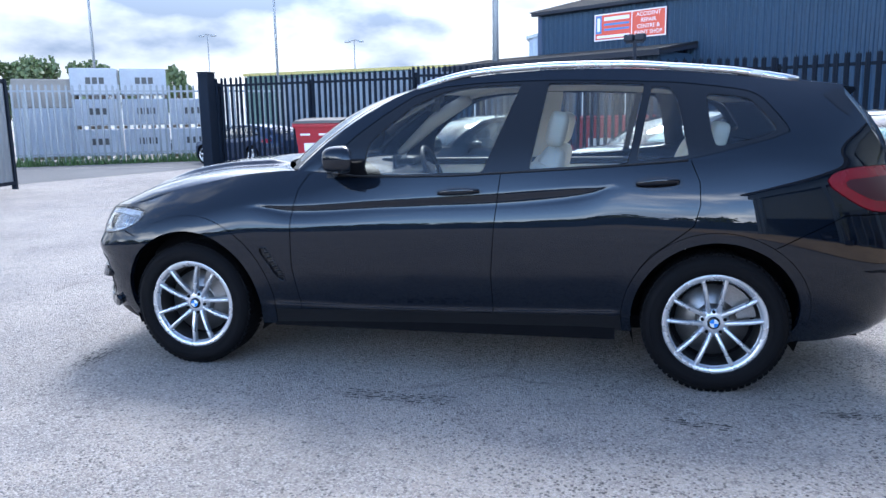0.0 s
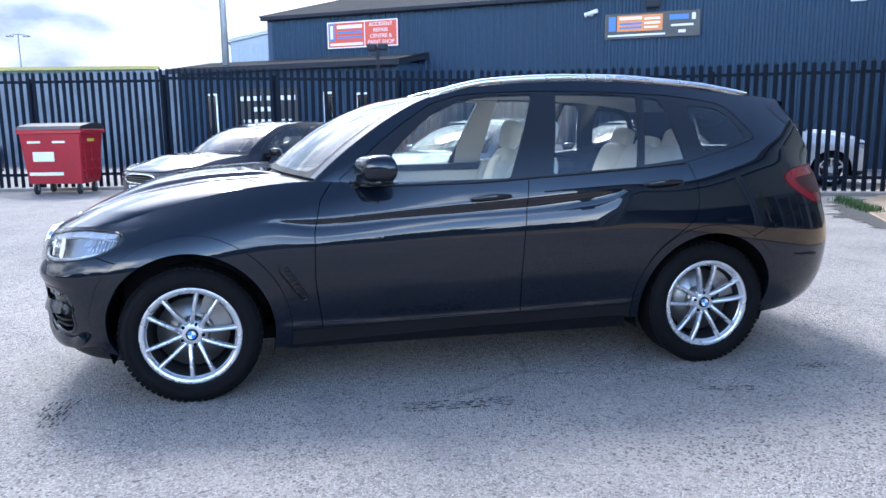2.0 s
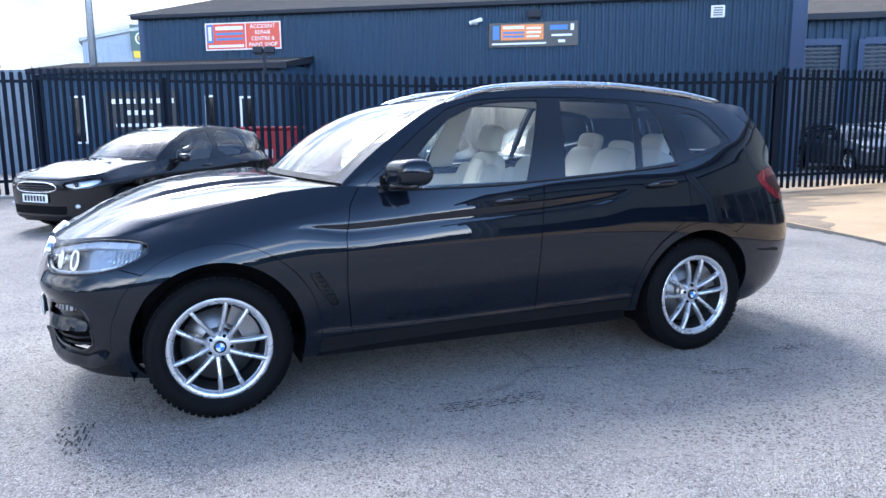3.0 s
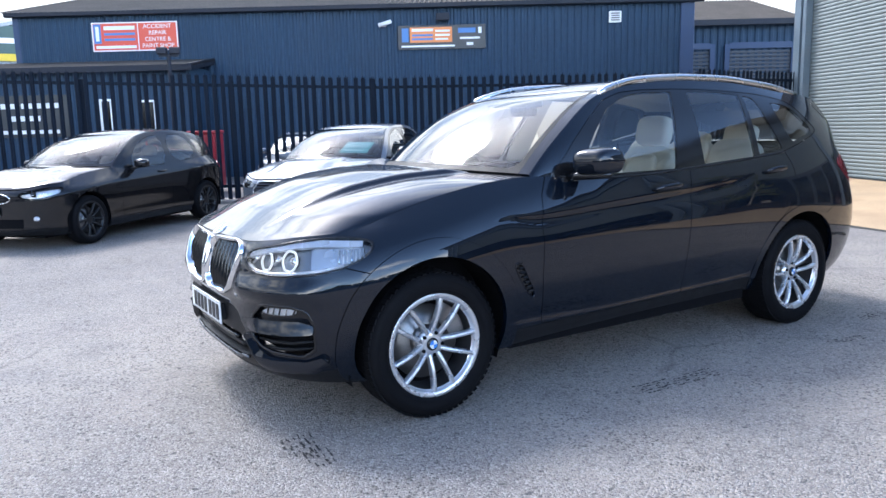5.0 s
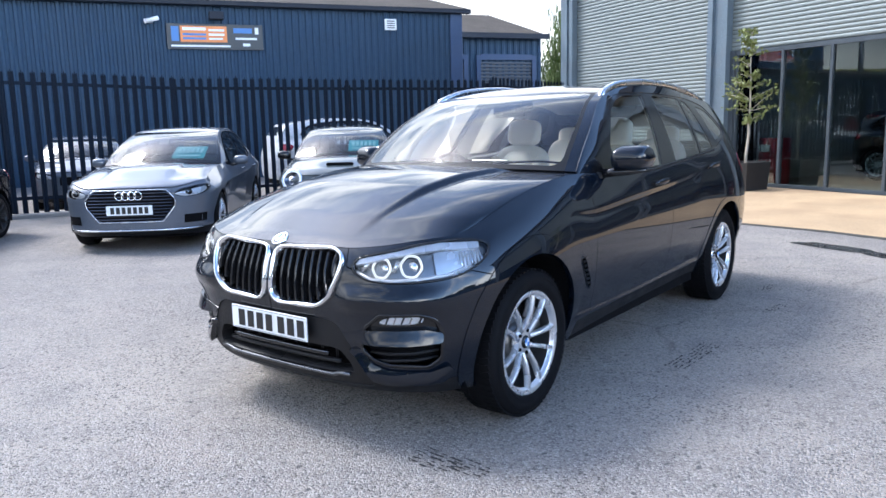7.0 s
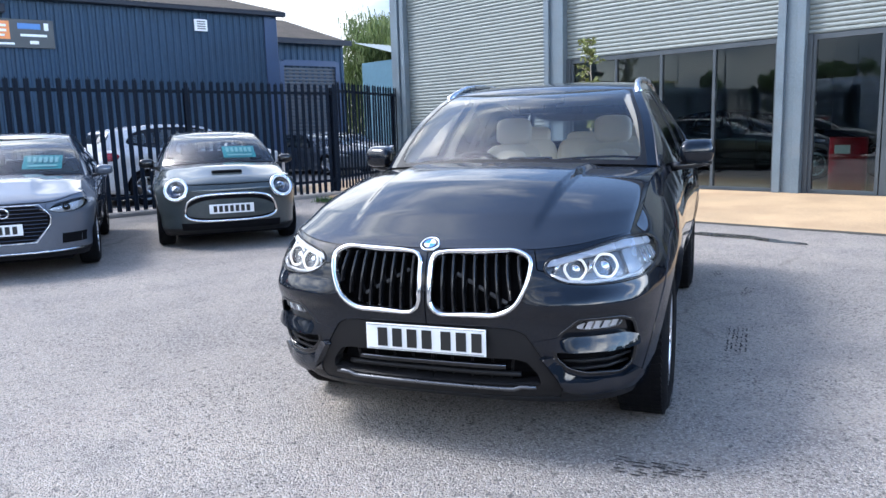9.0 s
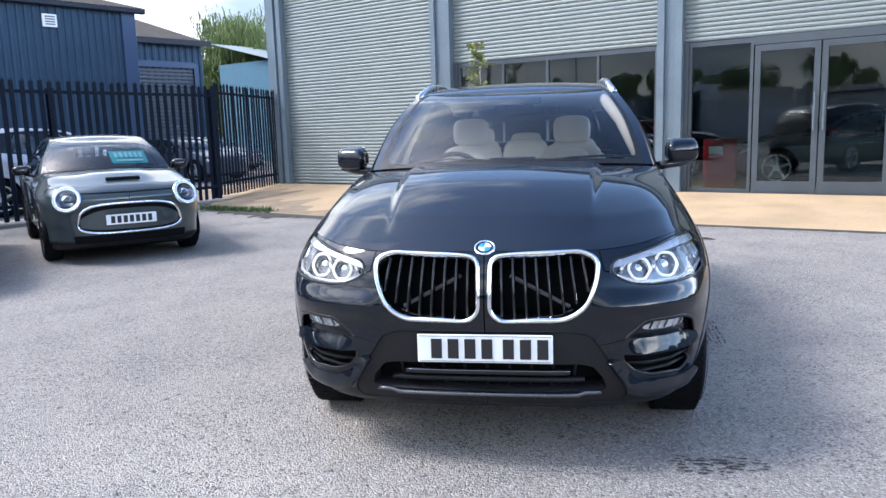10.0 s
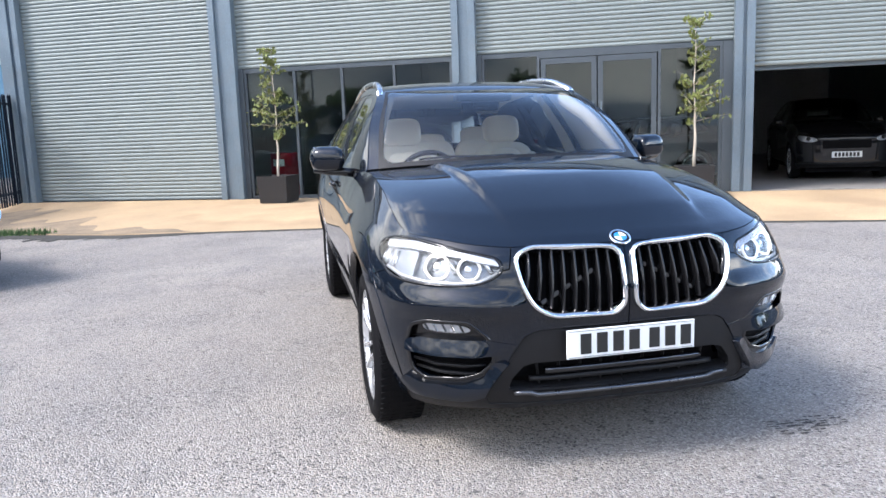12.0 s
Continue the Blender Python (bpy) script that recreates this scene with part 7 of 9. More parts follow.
    blk, pnt = fl.panel(dl, 0.0015)
    for nm, l in gl:
        pg, blk = blk.panel(outline(l, 1), 0.001)
        for sg in (1, -1):
            o = sheet_part(nm, (pg if sg > 0 else pg.mirrored()).moved(-0.005), tint or M_DARKGLASS, car, "", 0)
            o.visible_shadow = False
    for sg in (1, -1):
        sheet_part("cabin_side", pnt if sg > 0 else pnt.mirrored(), paint if not roof_mat else paint, car, "", 0.02)
        sheet_part("window_surround", (blk if sg > 0 else blk.mirrored()).moved(-0.003), M_GLOSS, car, "", 0.02)
        for a in ax:
            wheel(car, a, sg * (q["w"] - 0.115), sg, R, R, rim, 0.2, spokes, twin, wheel_mat or M_ALLOY, False, False)
            bm = bmesh.new()
            rr = [[bm.verts.new((a + (R + 0.05) * math.cos(t), sg * yy, R + (R + 0.05) * math.sin(t))) for t in (math.pi * (-0.1 + 1.2 * k / 18) for k in range(19))] for yy in (q["w"] - 0.03, 0.45)]
            for i in range(18):
                bm.faces.new((rr[0][i], rr[0][i + 1], rr[1][i + 1], rr[1][i]))
            bm.faces.new(rr[1])
            part("wheel_housing", bm, M_SHELL, car)
        st = thing("front_seat")
        st.parent = car
        part("backrest", blob(bmesh.new(), fx(0.5), sg * 0.36 * wk, fz(0.92), 0.08, 0.22, 0.29, 0.5, 0.3), M_STITCH, st, "", True)
        part("headrest", blob(bmesh.new(), fx(0.58), sg * 0.36 * wk, fz(1.30), 0.05, 0.12, 0.09, 0.55, 0.2), M_STITCH, st, "", True)
    part("rear_seat", blob(bmesh.new(), fx(1.36), 0, fz(0.95), 0.10, 0.6 * wk, 0.28, 0.4, 0.34), M_STITCH, car, "", True)
    part("underbody", boxes((fx(-2.0), fx(2.2), -0.68 * wk, 0.68 * wk, 0.15, 0.30)), M_SHELL, car)
    part("cabin_floor", boxes((fx(-0.95), fx(2.1), -0.8 * wk, 0.8 * wk, 0.30, 0.36)), M_STITCH, car)
    bm = bmesh.new()
    prism(bm, [(fx(x), fz(z)) for x, z in ((-1.02, 0.60), (-1.02, 1.10), (-0.70, 1.12), (-0.42, 1.085), (-0.36, 0.93), (-0.52, 0.55))], "y", -0.74 * wk, 0.74 * wk)
    part("dashboard", bm, M_TRIM, car)
    spot = lambda y, z, o=0.0: mirror_y((lambda pn: pn[0] + pn[1] * o)(b.spot(b.uy(abs(y)), z)), 1 if y >= 0 else -1)
    if nose:
        nose(car, b, spot)
    return car, b


def plate_bars(car, spot, z, w=0.52, h=0.11, out=0.012, n=7, y0=0.0):
    c = spot(0.001, z, out)
    pl = part("number_plate", boxes((c.x - 0.008, c.x, y0 - w / 2, y0 + w / 2, z - h / 2, z + h / 2), bevel=0.002), M_PLATE, car, "white number plate with dark bars")
    for k in range(n):
        y = y0 + w * (0.43 - 0.86 * (k + 0.5) / n) * (1 if k < 4 else 1)
        part("bar", boxes((c.x - 0.0115, c.x - 0.007, y - 0.021, y + 0.021, z - 0.038, z + 0.038)), M_PLATEINK, pl)


def skin(bm, spot, poly, out, rows=10, cols=24):
    """A patch that lies on a car's face inside poly(y0, y1, z0(y), z1(y))."""
    y0, y1, lo, hi = poly
    g = [[bm.verts.new(spot(y0 + (y1 - y0) * i / cols, lo((i / cols) * 2 - 1) + (hi((i / cols) * 2 - 1) - lo((i / cols) * 2 - 1)) * j / rows, out)) for j in range(rows + 1)] for i in range(cols + 1)]
    for i in range(cols):
        for j in range(rows):
            bm.faces.new((g[i][j], g[i + 1][j], g[i + 1][j + 1], g[i][j + 1]))
    return bm


def rim_tube(spot, pts, r, out=0.006):
    return tube(bmesh.new(), [spot(y, z, out) for y, z in pts], r, 8, True)


def sticker(car, b, y0, y1, z0, z1):
    """A teal price card behind the windscreen, its figures as plain bars."""
    f = b.screen_foot
    h = b.header_edge
    def at(y, t):
        lo = np.array([np.interp(y, f[:, 1], f[:, k]) for k in range(3)])
        hi = np.array([np.interp(y, h[:, 1], h[:, k]) for k in range(3)])
        p = lo + (hi - lo) * t
        return Vector((p[0] + 0.03, y, p[2] - 0.02))
    q = [at(y0, z0), at(y1, z0), at(y1, z1), at(y0, z1)]
    c = pydata("price_card", q, [(0, 1, 2, 3)], M_TEAL, car, "teal price card with pale bars")
    for k in range(6):
        a = y0 + (y1 - y0) * (0.10 + 0.14 * k)
        e = a + (y1 - y0) * 0.09
        off = Vector((-0.006, 0, 0.004))
        pydata("bar", [at(a, z0 + (z1 - z0) * 0.45) + off, at(e, z0 + (z1 - z0) * 0.45) + off, at(e, z0 + (z1 - z0) * 0.85) + off, at(a, z0 + (z1 - z0) * 0.85) + off], [(0, 1, 2, 3)], M_CARDINK, c)
    a, e = y0 + (y1 - y0) * 0.12, y0 + (y1 - y0) * 0.88
    pydata("bar", [at(a, z0 + (z1 - z0) * 0.15) + off, at(e, z0 + (z1 - z0) * 0.15) + off, at(e, z0 + (z1 - z0) * 0.28) + off, at(a, z0 + (z1 - z0) * 0.28) + off], [(0, 1, 2, 3)], M_CARDINK, c)


P_BLACK = car_paint("black_paint", (0.005, 0.005, 0.006), 0.0, 0.4)
P_SILVER = car_paint("silver_paint", (0.10, 0.115, 0.142), 0.35, 0.4)
P_GREY = car_paint("moss_grey_paint", (0.050, 0.062, 0.066), 0.4, 0.35)
P_WHITE = car_paint("white_paint_car", (0.55, 0.57, 0.60), 0.0, 0.4)
P_NAVY = car_paint("navy_paint", (0.02, 0.03, 0.06), 0.4, 0.3)
M_BLACKALLOY = mat("black_alloy", (0.006, 0.006, 0.007), 0.35, 0.0, 0.1)

HATCH_X = ((-2.25, -2.08), (-1.432, -1.28), (-0.72, -0.66), (-0.07, 0.10), (1.2, 1.13), (1.432, 1.28), (2.44, 1.98))
HATCH_Z = ((0.0, 0.0), (0.235, 0.18), (0.36, 0.29), (0.56, 0.50), (0.86, 0.73), (1.1, 0.93), (1.63, 1.43))
Q_HATCH = warped(PLAIN_CAR, HATCH_X, HATCH_Z, 0.95)
Q_SPORT = warped(PLAIN_CAR, ((-2.25, -2.15), (-1.432, -1.318), (-0.72, -0.62), (-0.07, 0.16), (1.2, 1.15), (1.432, 1.318), (2.44, 2.12)), HATCH_Z, 0.955)
Q_SMALL = warped(PLAIN_CAR, ((-2.25, -2.0), (-1.432, -1.2475), (-0.72, -0.60), (-0.07, -0.02), (1.2, 1.15), (1.432, 1.2475), (2.44, 1.80)), ((0.0, 0.0), (0.235, 0.17), (0.36, 0.29), (0.56, 0.50), (0.86, 0.76), (1.1, 0.95), (1.63, 1.40)), 0.92)
Q_SMALL["round_lamps"], Q_SMALL["mirror"], Q_SMALL["crease"] = True, M_GLOSS, (0.008, 0.35, 0.45, 0.1)
Q_MID = warped(PLAIN_CAR, ((-2.25, -2.2), (2.44, 2.25)), ((0, 0), (1.63, 1.60)), 0.96)
Q_LOW = warped(PLAIN_CAR, ((-2.25, -2.2), (-0.72, -0.75), (2.44, 2.25)), ((0, 0), (0.235, 0.16), (1.1, 0.88), (1.63, 1.33)), 0.98)


def face_hatch(car, b, spot):
    skin_b = skin(bmesh.new(), spot, (-0.40, 0.40, lambda t: 0.585 + 0.03 * abs(t) ** 3, lambda t: 0.705 - 0.02 * abs(t) ** 3), 0.004)
    gr = part("grille", skin_b, M_SHELL, car, "black grille with fine bars")
    for z in (0.61, 0.64, 0.67):
        part("grille_bar", tube(bmesh.new(), [spot(y, z, 0.008) for y in np.linspace(-0.37, 0.37, 17)], 0.006, 6), M_GLOSS, gr)
    part("grille_frame", rim_tube(spot, [(0.41 * math.cos(a) * (abs(math.cos(a)) ** -0.4 if abs(math.cos(a)) > 0.2 else 1.5), 0.645 + 0.065 * math.sin(a)) for a in (2 * math.pi * k / 40 for k in range(40))], 0.008), M_CHROME, gr, "", True)
    part("lower_grille", skin(bmesh.new(), spot, (-0.55, 0.55, lambda t: 0.29, lambda t: 0.40), 0.004), M_SHELL, car)
    for sg in (-1, 1):
        part("fog_lamp", blob(bmesh.new(), *spot(sg * 0.68, 0.40, 0.0), 0.02, 0.05, 0.03, 1, n=12, rings=8), M_LAMPIN, car, "", True)
    plate_bars(car, spot, 0.50)


def face_sport(car, b, spot):
    lo = lambda t: 0.37 + 0.16 * max(0, abs(t) - 0.72) / 0.28
    hi = lambda t: 0.72 - 0.10 * max(0, abs(t) - 0.8) / 0.2
    gr = part("grille", skin(bmesh.new(), spot, (-0.50, 0.50, lo, hi), 0.004), M_SHELL, car, "broad six-sided grille with bright bars")
    for k in range(9):
        z = 0.395 + 0.037 * k
        w = 0.40 if z < 0.45 else 0.475
        part("grille_bar", tube(bmesh.new(), [spot(y, z, 0.010) for y in np.linspace(-w, w, 17)], 0.0045, 6), M_EDGE, gr)
    out = [(-0.42, 0.725), (0.42, 0.725), (0.51, 0.62), (0.50, 0.53), (0.37, 0.36), (-0.37, 0.36), (-0.50, 0.53), (-0.51, 0.62)]
    pp = [(a[0] + (c[0] - a[0]) * t / 6, a[1] + (c[1] - a[1]) * t / 6) for a, c in zip(out, out[1:] + out[:1]) for t in range(6)]
    part("grille_frame", rim_tube(spot, pp, 0.007), M_SATIN, gr, "", True)
    for k in range(4):
        y = 0.105 - 0.07 * k
        c = spot(y, 0.665, 0.02)
        part("badge_ring", tube(bmesh.new(), [(c.x, c.y + 0.046 * math.cos(2 * math.pi * i / 24), c.z + 0.046 * math.sin(2 * math.pi * i / 24)) for i in range(24)], 0.007, 6, True), M_CHROME, gr, "", True)
    for sg in (-1, 1):
        part("air_duct", skin(bmesh.new(), spot, (sg * 0.60, sg * 0.82, lambda t: 0.33, lambda t: 0.43), 0.003, 4, 8), M_SHELL, car)
    part("lip_moulding", tube(bmesh.new(), [spot(y, 0.265, 0.010) for y in np.linspace(-0.78, 0.78, 21)], 0.012, 8), M_SATIN, car, "", True)
    plate_bars(car, spot, 0.50, out=0.02)
    sticker(car, b, -0.52, -0.12, 0.18, 0.55)


def face_small(car, b, spot):
    for sg in (-1, 1):
        c = Vector((-1.925, sg * 0.615, 0.725))
        lamp = thing("headlamp")
        lamp.parent = car
        q = 0.35 * sg
        Rm = Matrix.Translation(c) @ Matrix.Rotation(-q, 4, "Z") @ Matrix.Rotation(0.42, 4, "Y") @ Matrix.Scale(1.2, 4)
        for nm, prof, mt in (("bezel", ((0.118, 0.03), (0.122, -0.012), (0.112, -0.022), (0.104, -0.012)), M_CHROME), ("light_ring", ((0.104, -0.012), (0.098, -0.018), (0.090, -0.014)), M_GLOWSOFT), ("reflector", ((0.090, -0.014), (0.07, 0.02), (0.0, 0.03)), M_EDGE), ("projector", ((0.052, 0.01), (0.044, -0.012), (0.02, -0.024), (0.0, -0.026)), M_LENS)):
            o = part(nm, lathe(bmesh.new(), prof, "x", 36), mt, lamp, "", True)
            o.matrix_basis = Rm
    hi = lambda t: 0.655 - 0.14 * abs(t) ** 4
    lo = lambda t: 0.345 + 0.05 * abs(t) ** 4
    gr = part("grille", skin(bmesh.new(), spot, (-0.535, 0.535, lo, hi), 0.004), M_SHELL, car, "rounded black grille with a silver frame")
    part("grille_panel", skin(bmesh.new(), spot, (-0.515, 0.515, lambda t: 0.375 + 0.04 * abs(t) ** 4, lambda t: 0.602 - 0.10 * abs(t) ** 4), 0.012), P_GREY, gr)
    pp = []
    for k in range(56):
        a = 2 * math.pi * k / 56
        c, s = math.cos(a), math.sin(a)
        sz = abs(s) ** 0.6 * (1 if s > 0 else -1)
        pp.append((0.53 * (1 - 0.10 * sz) * abs(c) ** 0.55 * (1 if c > 0 else -1), 0.50 + 0.16 * sz))
    part("grille_frame", rim_tube(spot, pp, 0.016, 0.012), M_CHROME, gr, "", True)
    part("lower_grille", skin(bmesh.new(), spot, (-0.60, 0.60, lambda t: 0.24, lambda t: 0.325), 0.004), M_SHELL, car)
    part("bonnet_scoop", boxes((-1.715, -1.64, -0.18, 0.18, 0.885, 0.931), bevel=0.010), M_SHELL, car)
    plate_bars(car, spot, 0.485, out=0.025)
    sticker(car, b, -0.50, -0.06, 0.2, 0.62)


M_GLOWSOFT = mat("lamp_ring_white", (0.85, 0.87, 0.9), 0.3, 0, 0.02)
simple_car("hatchback", "gloss black five-door hatchback with black alloy wheels", frame_at(-1.55, 8.15, 0, 41), Q_HATCH, P_BLACK, (-1.28, 1.28), 0.315, 0.225, 5, M_BLACKALLOY, face_hatch, True)
simple_car("hatchback", "silver five-door hatchback with a wide barred grille", frame_at(1.84, 6.90, 0, 42), Q_SPORT, P_SILVER, (-1.318, 1.318), 0.315, 0.22, 5, None, face_sport, True)
simple_car("small_car", "moss grey three-door small car with round headlamps", frame_at(4.10, 5.72, 0, 41), Q_SMALL, P_GREY, (-1.2475, 1.2475), 0.305, 0.21, 5, M_BLACKALLOY, face_small, True, 3)


def face_plain(car, b, spot):
    z = b.p["fz"](0.70)
    part("grille", skin(bmesh.new(), spot, (-0.42, 0.42, lambda t: z - 0.08, lambda t: z + 0.07), 0.004), M_SHELL, car)
    plate_bars(car, spot, b.p["fz"](0.50))


MIDAX = (-1.40, 1.32)
simple_car("suv", "white five-door car parked behind the fence", frame_at(8.75, 9.95, 0, 180 - 25.7), Q_MID, P_WHITE, MIDAX, 0.345, 0.23, 5, None, face_plain, False, 5, M_DARKGLASS, None, 0.04, "cars behind the fence")
simple_car("saloon_car", "dark navy car parked behind the fence", frame_at(-11.4, 19.6, 0, -25.7), Q_LOW, P_NAVY, MIDAX, 0.32, 0.22, 5, None, face_plain, False, 5, M_DARKGLASS, None, 0.04, "cars behind the fence")
simple_car("saloon_car", "black car parked on the road by the gate", frame_at(-17.6, 27.6, 0, 60), Q_LOW, P_BLACK, MIDAX, 0.32, 0.22, 5, None, face_plain, False, 5, M_DARKGLASS, None, 0.05, "cars behind the fence")
simple_car("saloon_car", "pale silver car parked behind the fence", frame_at(3.6, 12.9, 0, 62), Q_LOW, P_SILVER, MIDAX, 0.32, 0.22, 5, None, face_plain, False, 5, M_DARKGLASS, None, 0.04, "cars behind the fence")
# in the showroom
S = SHOW
simple_car("saloon_car", "silver low car on the showroom floor", S @ frame_at(7.3, 2.6, APRON + 0.004, 8), Q_LOW, P_SILVER, MIDAX, 0.33, 0.24, 5, None, face_plain, False, 5, M_DARKGLASS, None, 0.05, "cars in the showroom")
simple_car("hatchback", "black hatchback inside the showroom window", S @ frame_at(2.6, 3.6, APRON + 0.004, 185), Q_HATCH, P_BLACK, (-1.28, 1.28), 0.31, 0.22, 5, None, face_plain, True, 5, M_DARKGLASS, None, 0.05, "cars in the showroom")
simple_car("suv", "black estate car inside the open workshop bay", S @ frame_at(11.55, 4.2, APRON + 0.004, 88), Q_MID, P_BLACK, MIDAX, 0.35, 0.25, 5, None, face_plain, True, 5, M_DARKGLASS, None, 0.04, "cars in the showroom")

# ---- palisade fence ----
def pale_mesh():
    """A W-section pale with a three-pointed top."""
    prof = ((-0.042, 0.0), (-0.029, -0.016), (-0.012, -0.016), (0.0, -0.004), (0.012, -0.016), (0.029, -0.016), (0.042, 0.0))
    tops = (2.33, 2.36, 2.335, 2.40, 2.335, 2.36, 2.33)
    v = [(x, y, 0.06) for x, y in prof] + [(x, y - (0.01 if t == 2.40 else 0), t) for (x, y), t in zip(prof, tops)]
    f = [(i, i + 1, i + 8, i + 7) for i in range(6)]
    n = len(v)
    v += [(x, y + 0.003, z) for x, y, z in v]
    f += [(b + n, a + n, d + n, c + n) for a, b, c, d in f]
    me = bpy.data.meshes.new("pale")
    me.from_pydata(v, [], f)
    me.update()
    return me


PALE = pale_mesh()
PALE.materials.append(M_FENCE)


def palisade(a, b, label, z0=0.0, pitch=0.158, post_every=2.75, mt=None, mesh=None, rng=None, rise=0.0):
    """Posts, two rails and pales from a to b."""
    a, b = Vector((*a, z0)), Vector((*b, z0))
    L = (b - a).length
    ang = math.degrees(math.atan2(b.y - a.y, b.x - a.x))
    fe = thing("fence", label, "fence", frame_at(a.x, a.y, z0, ang), kind="structure")
    mt = mt or M_FENCE
    for z in (0.31, 2.17):
        bm = boxes((0, L, 0.0, 0.006, z - 0.028, z + 0.028), (0, L, 0.0, 0.05, z + 0.022, z + 0.028))
        for q in bm.verts:
            q.co.z *= 1 + rise * (1 - q.co.x / L)
        part("rail", bm, mt, fe)
    n = int(L / pitch)
    for i in range(n + 1):
        o = new("pale", mesh or PALE)
        o.parent = fe
        o.matrix_basis = pose(i * pitch + random.uniform(-0.006, 0.006), -0.001, random.uniform(-0.012, 0.012), random.uniform(-0.3, 0.3), random.uniform(-0.35, 0.35), random.uniform(-2, 2))
        o.scale = (1, 1, 1 + rise * max(0.0, 1 - i * pitch / L))
    k = max(1, round(L / post_every))
    for i in range(k + 1):
        x = L * i / k
        top = 2.24 * (1 + rise * (1 - i / k))
        part("post", boxes((x - 0.05, x + 0.05, 0.052, 0.058, 0, top), (x - 0.004, x + 0.004, 0.058, 0.148, 0, top), (x - 0.05, x + 0.05, 0.148, 0.154, 0, top)), mt, fe)
    return fe


FD = Vector((math.cos(radians(-25.7)), math.sin(radians(-25.7)), 0))
F0 = Vector((1.35, 10.75, 0))
fa, fb_ = F0 + FD * -5.66, F0 + FD * 9.3
fm_ = F0 + FD * 2.6
palisade(fa[:2], fm_[:2], "dark blue-grey steel palisade fence climbing towards the gate", rise=0.125)
palisade(fm_[:2], fb_[:2], "dark blue-grey steel palisade fence with pointed pales")
side_fence = palisade((-9.45, 14.1), fa[:2], "dark blue-grey palisade fence beside the gate")
side_fence.scale = (1, 1, 1.1)
palisade(fb_[:2], (13.15, 6.75), "dark blue-grey palisade fence joining the showroom", 0.06)
# concrete kerb below the fence
kb = part("kerb", boxes((-5.66, 9.3, -0.28, 0.3, -0.05, 0.07), bevel=0.015), M_KERB)
kb.matrix_basis = frame_at(F0.x, F0.y, 0, -25.7)
tagged(kb, "worn concrete kerb along the foot of the fence", "kerb", kind="structure")
ks = part("kerb", boxes((0.0, 5.75, -0.28, 0.3, -0.05, 0.06), bevel=0.015), M_KERB)
ks.matrix_basis = frame_at(-9.45, 14.1, 0, -8.9)
tagged(ks, "worn concrete kerb beside the gate", "kerb", kind="structure")
# gate post and gate leaf
gp = thing("gate_post", "square blue-grey steel gate post", "post", frame_at(-9.65, 13.95, 0, -9))
part("shaft", boxes((-0.16, 0.16, -0.16, 0.16, 0, 2.72), bevel=0.01), M_FENCE, gp)
part("cap", boxes((-0.18, 0.18, -0.18, 0.18, 2.72, 2.75), bevel=0.008), M_FENCE, gp)
gl_ = thing("gate", "open sheet steel yard gate leaf", "gate", frame_at(-12.30, 9.90, 0, 100))
part("frame", boxes((-4.0, 0.0, -0.04, 0.04, 0.1, 0.18), (-4.0, 0.0, -0.04, 0.04, 2.35, 2.43), (-0.09, 0.0, -0.05, 0.05, 0.0, 2.45)), M_FENCE, gl_)
v, f = corrugate(-4.0, -0.09, 0.18, 2.35, 0.18, 0.02)
pydata("sheet", v, f, M_GALV, gl_)

# ---- wheelie skip ----
bw = thing("boundary_wall", "plain grey-blue wall behind the fence", "wall", kind="structure")
part("wall", boxes((0, 10.8, 0, 0.2, 0, 3.3)), M_BWALL, bw)
bw.matrix_basis = frame_at(-13.4, 27.0, 0, -24)
bin_ = thing("waste_bin", "red steel four-wheeled waste bin with black lid", "bin", frame_at(-5.76, 12.66, 0, -12) @ Matrix.Diagonal((0.95, 0.95, 1.12, 1)))
bm = bmesh.new()
prof = ((-0.62, 0.22), (0.62, 0.22), (0.68, 1.16), (-0.68, 1.16))
lo = [bm.verts.new(p) for p in ((-0.60, -0.42, 0.20), (0.60, -0.42, 0.20), (0.60, 0.42, 0.20), (-0.60, 0.42, 0.20))]
hi = [bm.verts.new(p) for p in ((-0.68, -0.53, 1.18), (0.68, -0.53, 1.18), (0.68, 0.53, 1.18), (-0.68, 0.53, 1.18))]
bm.faces.new(lo[::-1])
for i in range(4):
    bm.faces.new((lo[i], lo[(i + 1) % 4], hi[(i + 1) % 4], hi[i]))
bmesh.ops.bevel(bm, geom=bm.edges[:], offset=0.02, segments=2, affect="EDGES")
part("tub", bm, M_RED, bin_)
part("top_rim", boxes((-0.72, 0.72, -0.57, -0.50, 1.13, 1.21), (-0.72, 0.72, 0.50, 0.57, 1.13, 1.21), (-0.72, -0.65, -0.50, 0.50, 1.13, 1.21), (0.65, 0.72, -0.50, 0.50, 1.13, 1.21), bevel=0.012), M_RED, bin_)
bm = bmesh.new()
prism(bm, ((-0.58, 1.21), (-0.50, 1.27), (0.0, 1.33), (0.50, 1.31), (0.58, 1.21)), "x", -0.70, 0.70)
part("lid", bm, M_BLACK, bin_, "black domed lid")
for x in (-0.48, 0.48):
    for y in (-0.34, 0.34):
        w = part("castor", cyl(bmesh.new(), (x - 0.025, y, 0.1), (x + 0.025, y, 0.1), 0.1, n=20), M_BLACK, bin_)
        part("castor_fork", boxes((x - 0.045, x - 0.03, y - 0.03, y + 0.03, 0.08, 0.21), (x + 0.03, x + 0.045, y - 0.03, y + 0.03, 0.08, 0.21)), M_GALV, bin_)
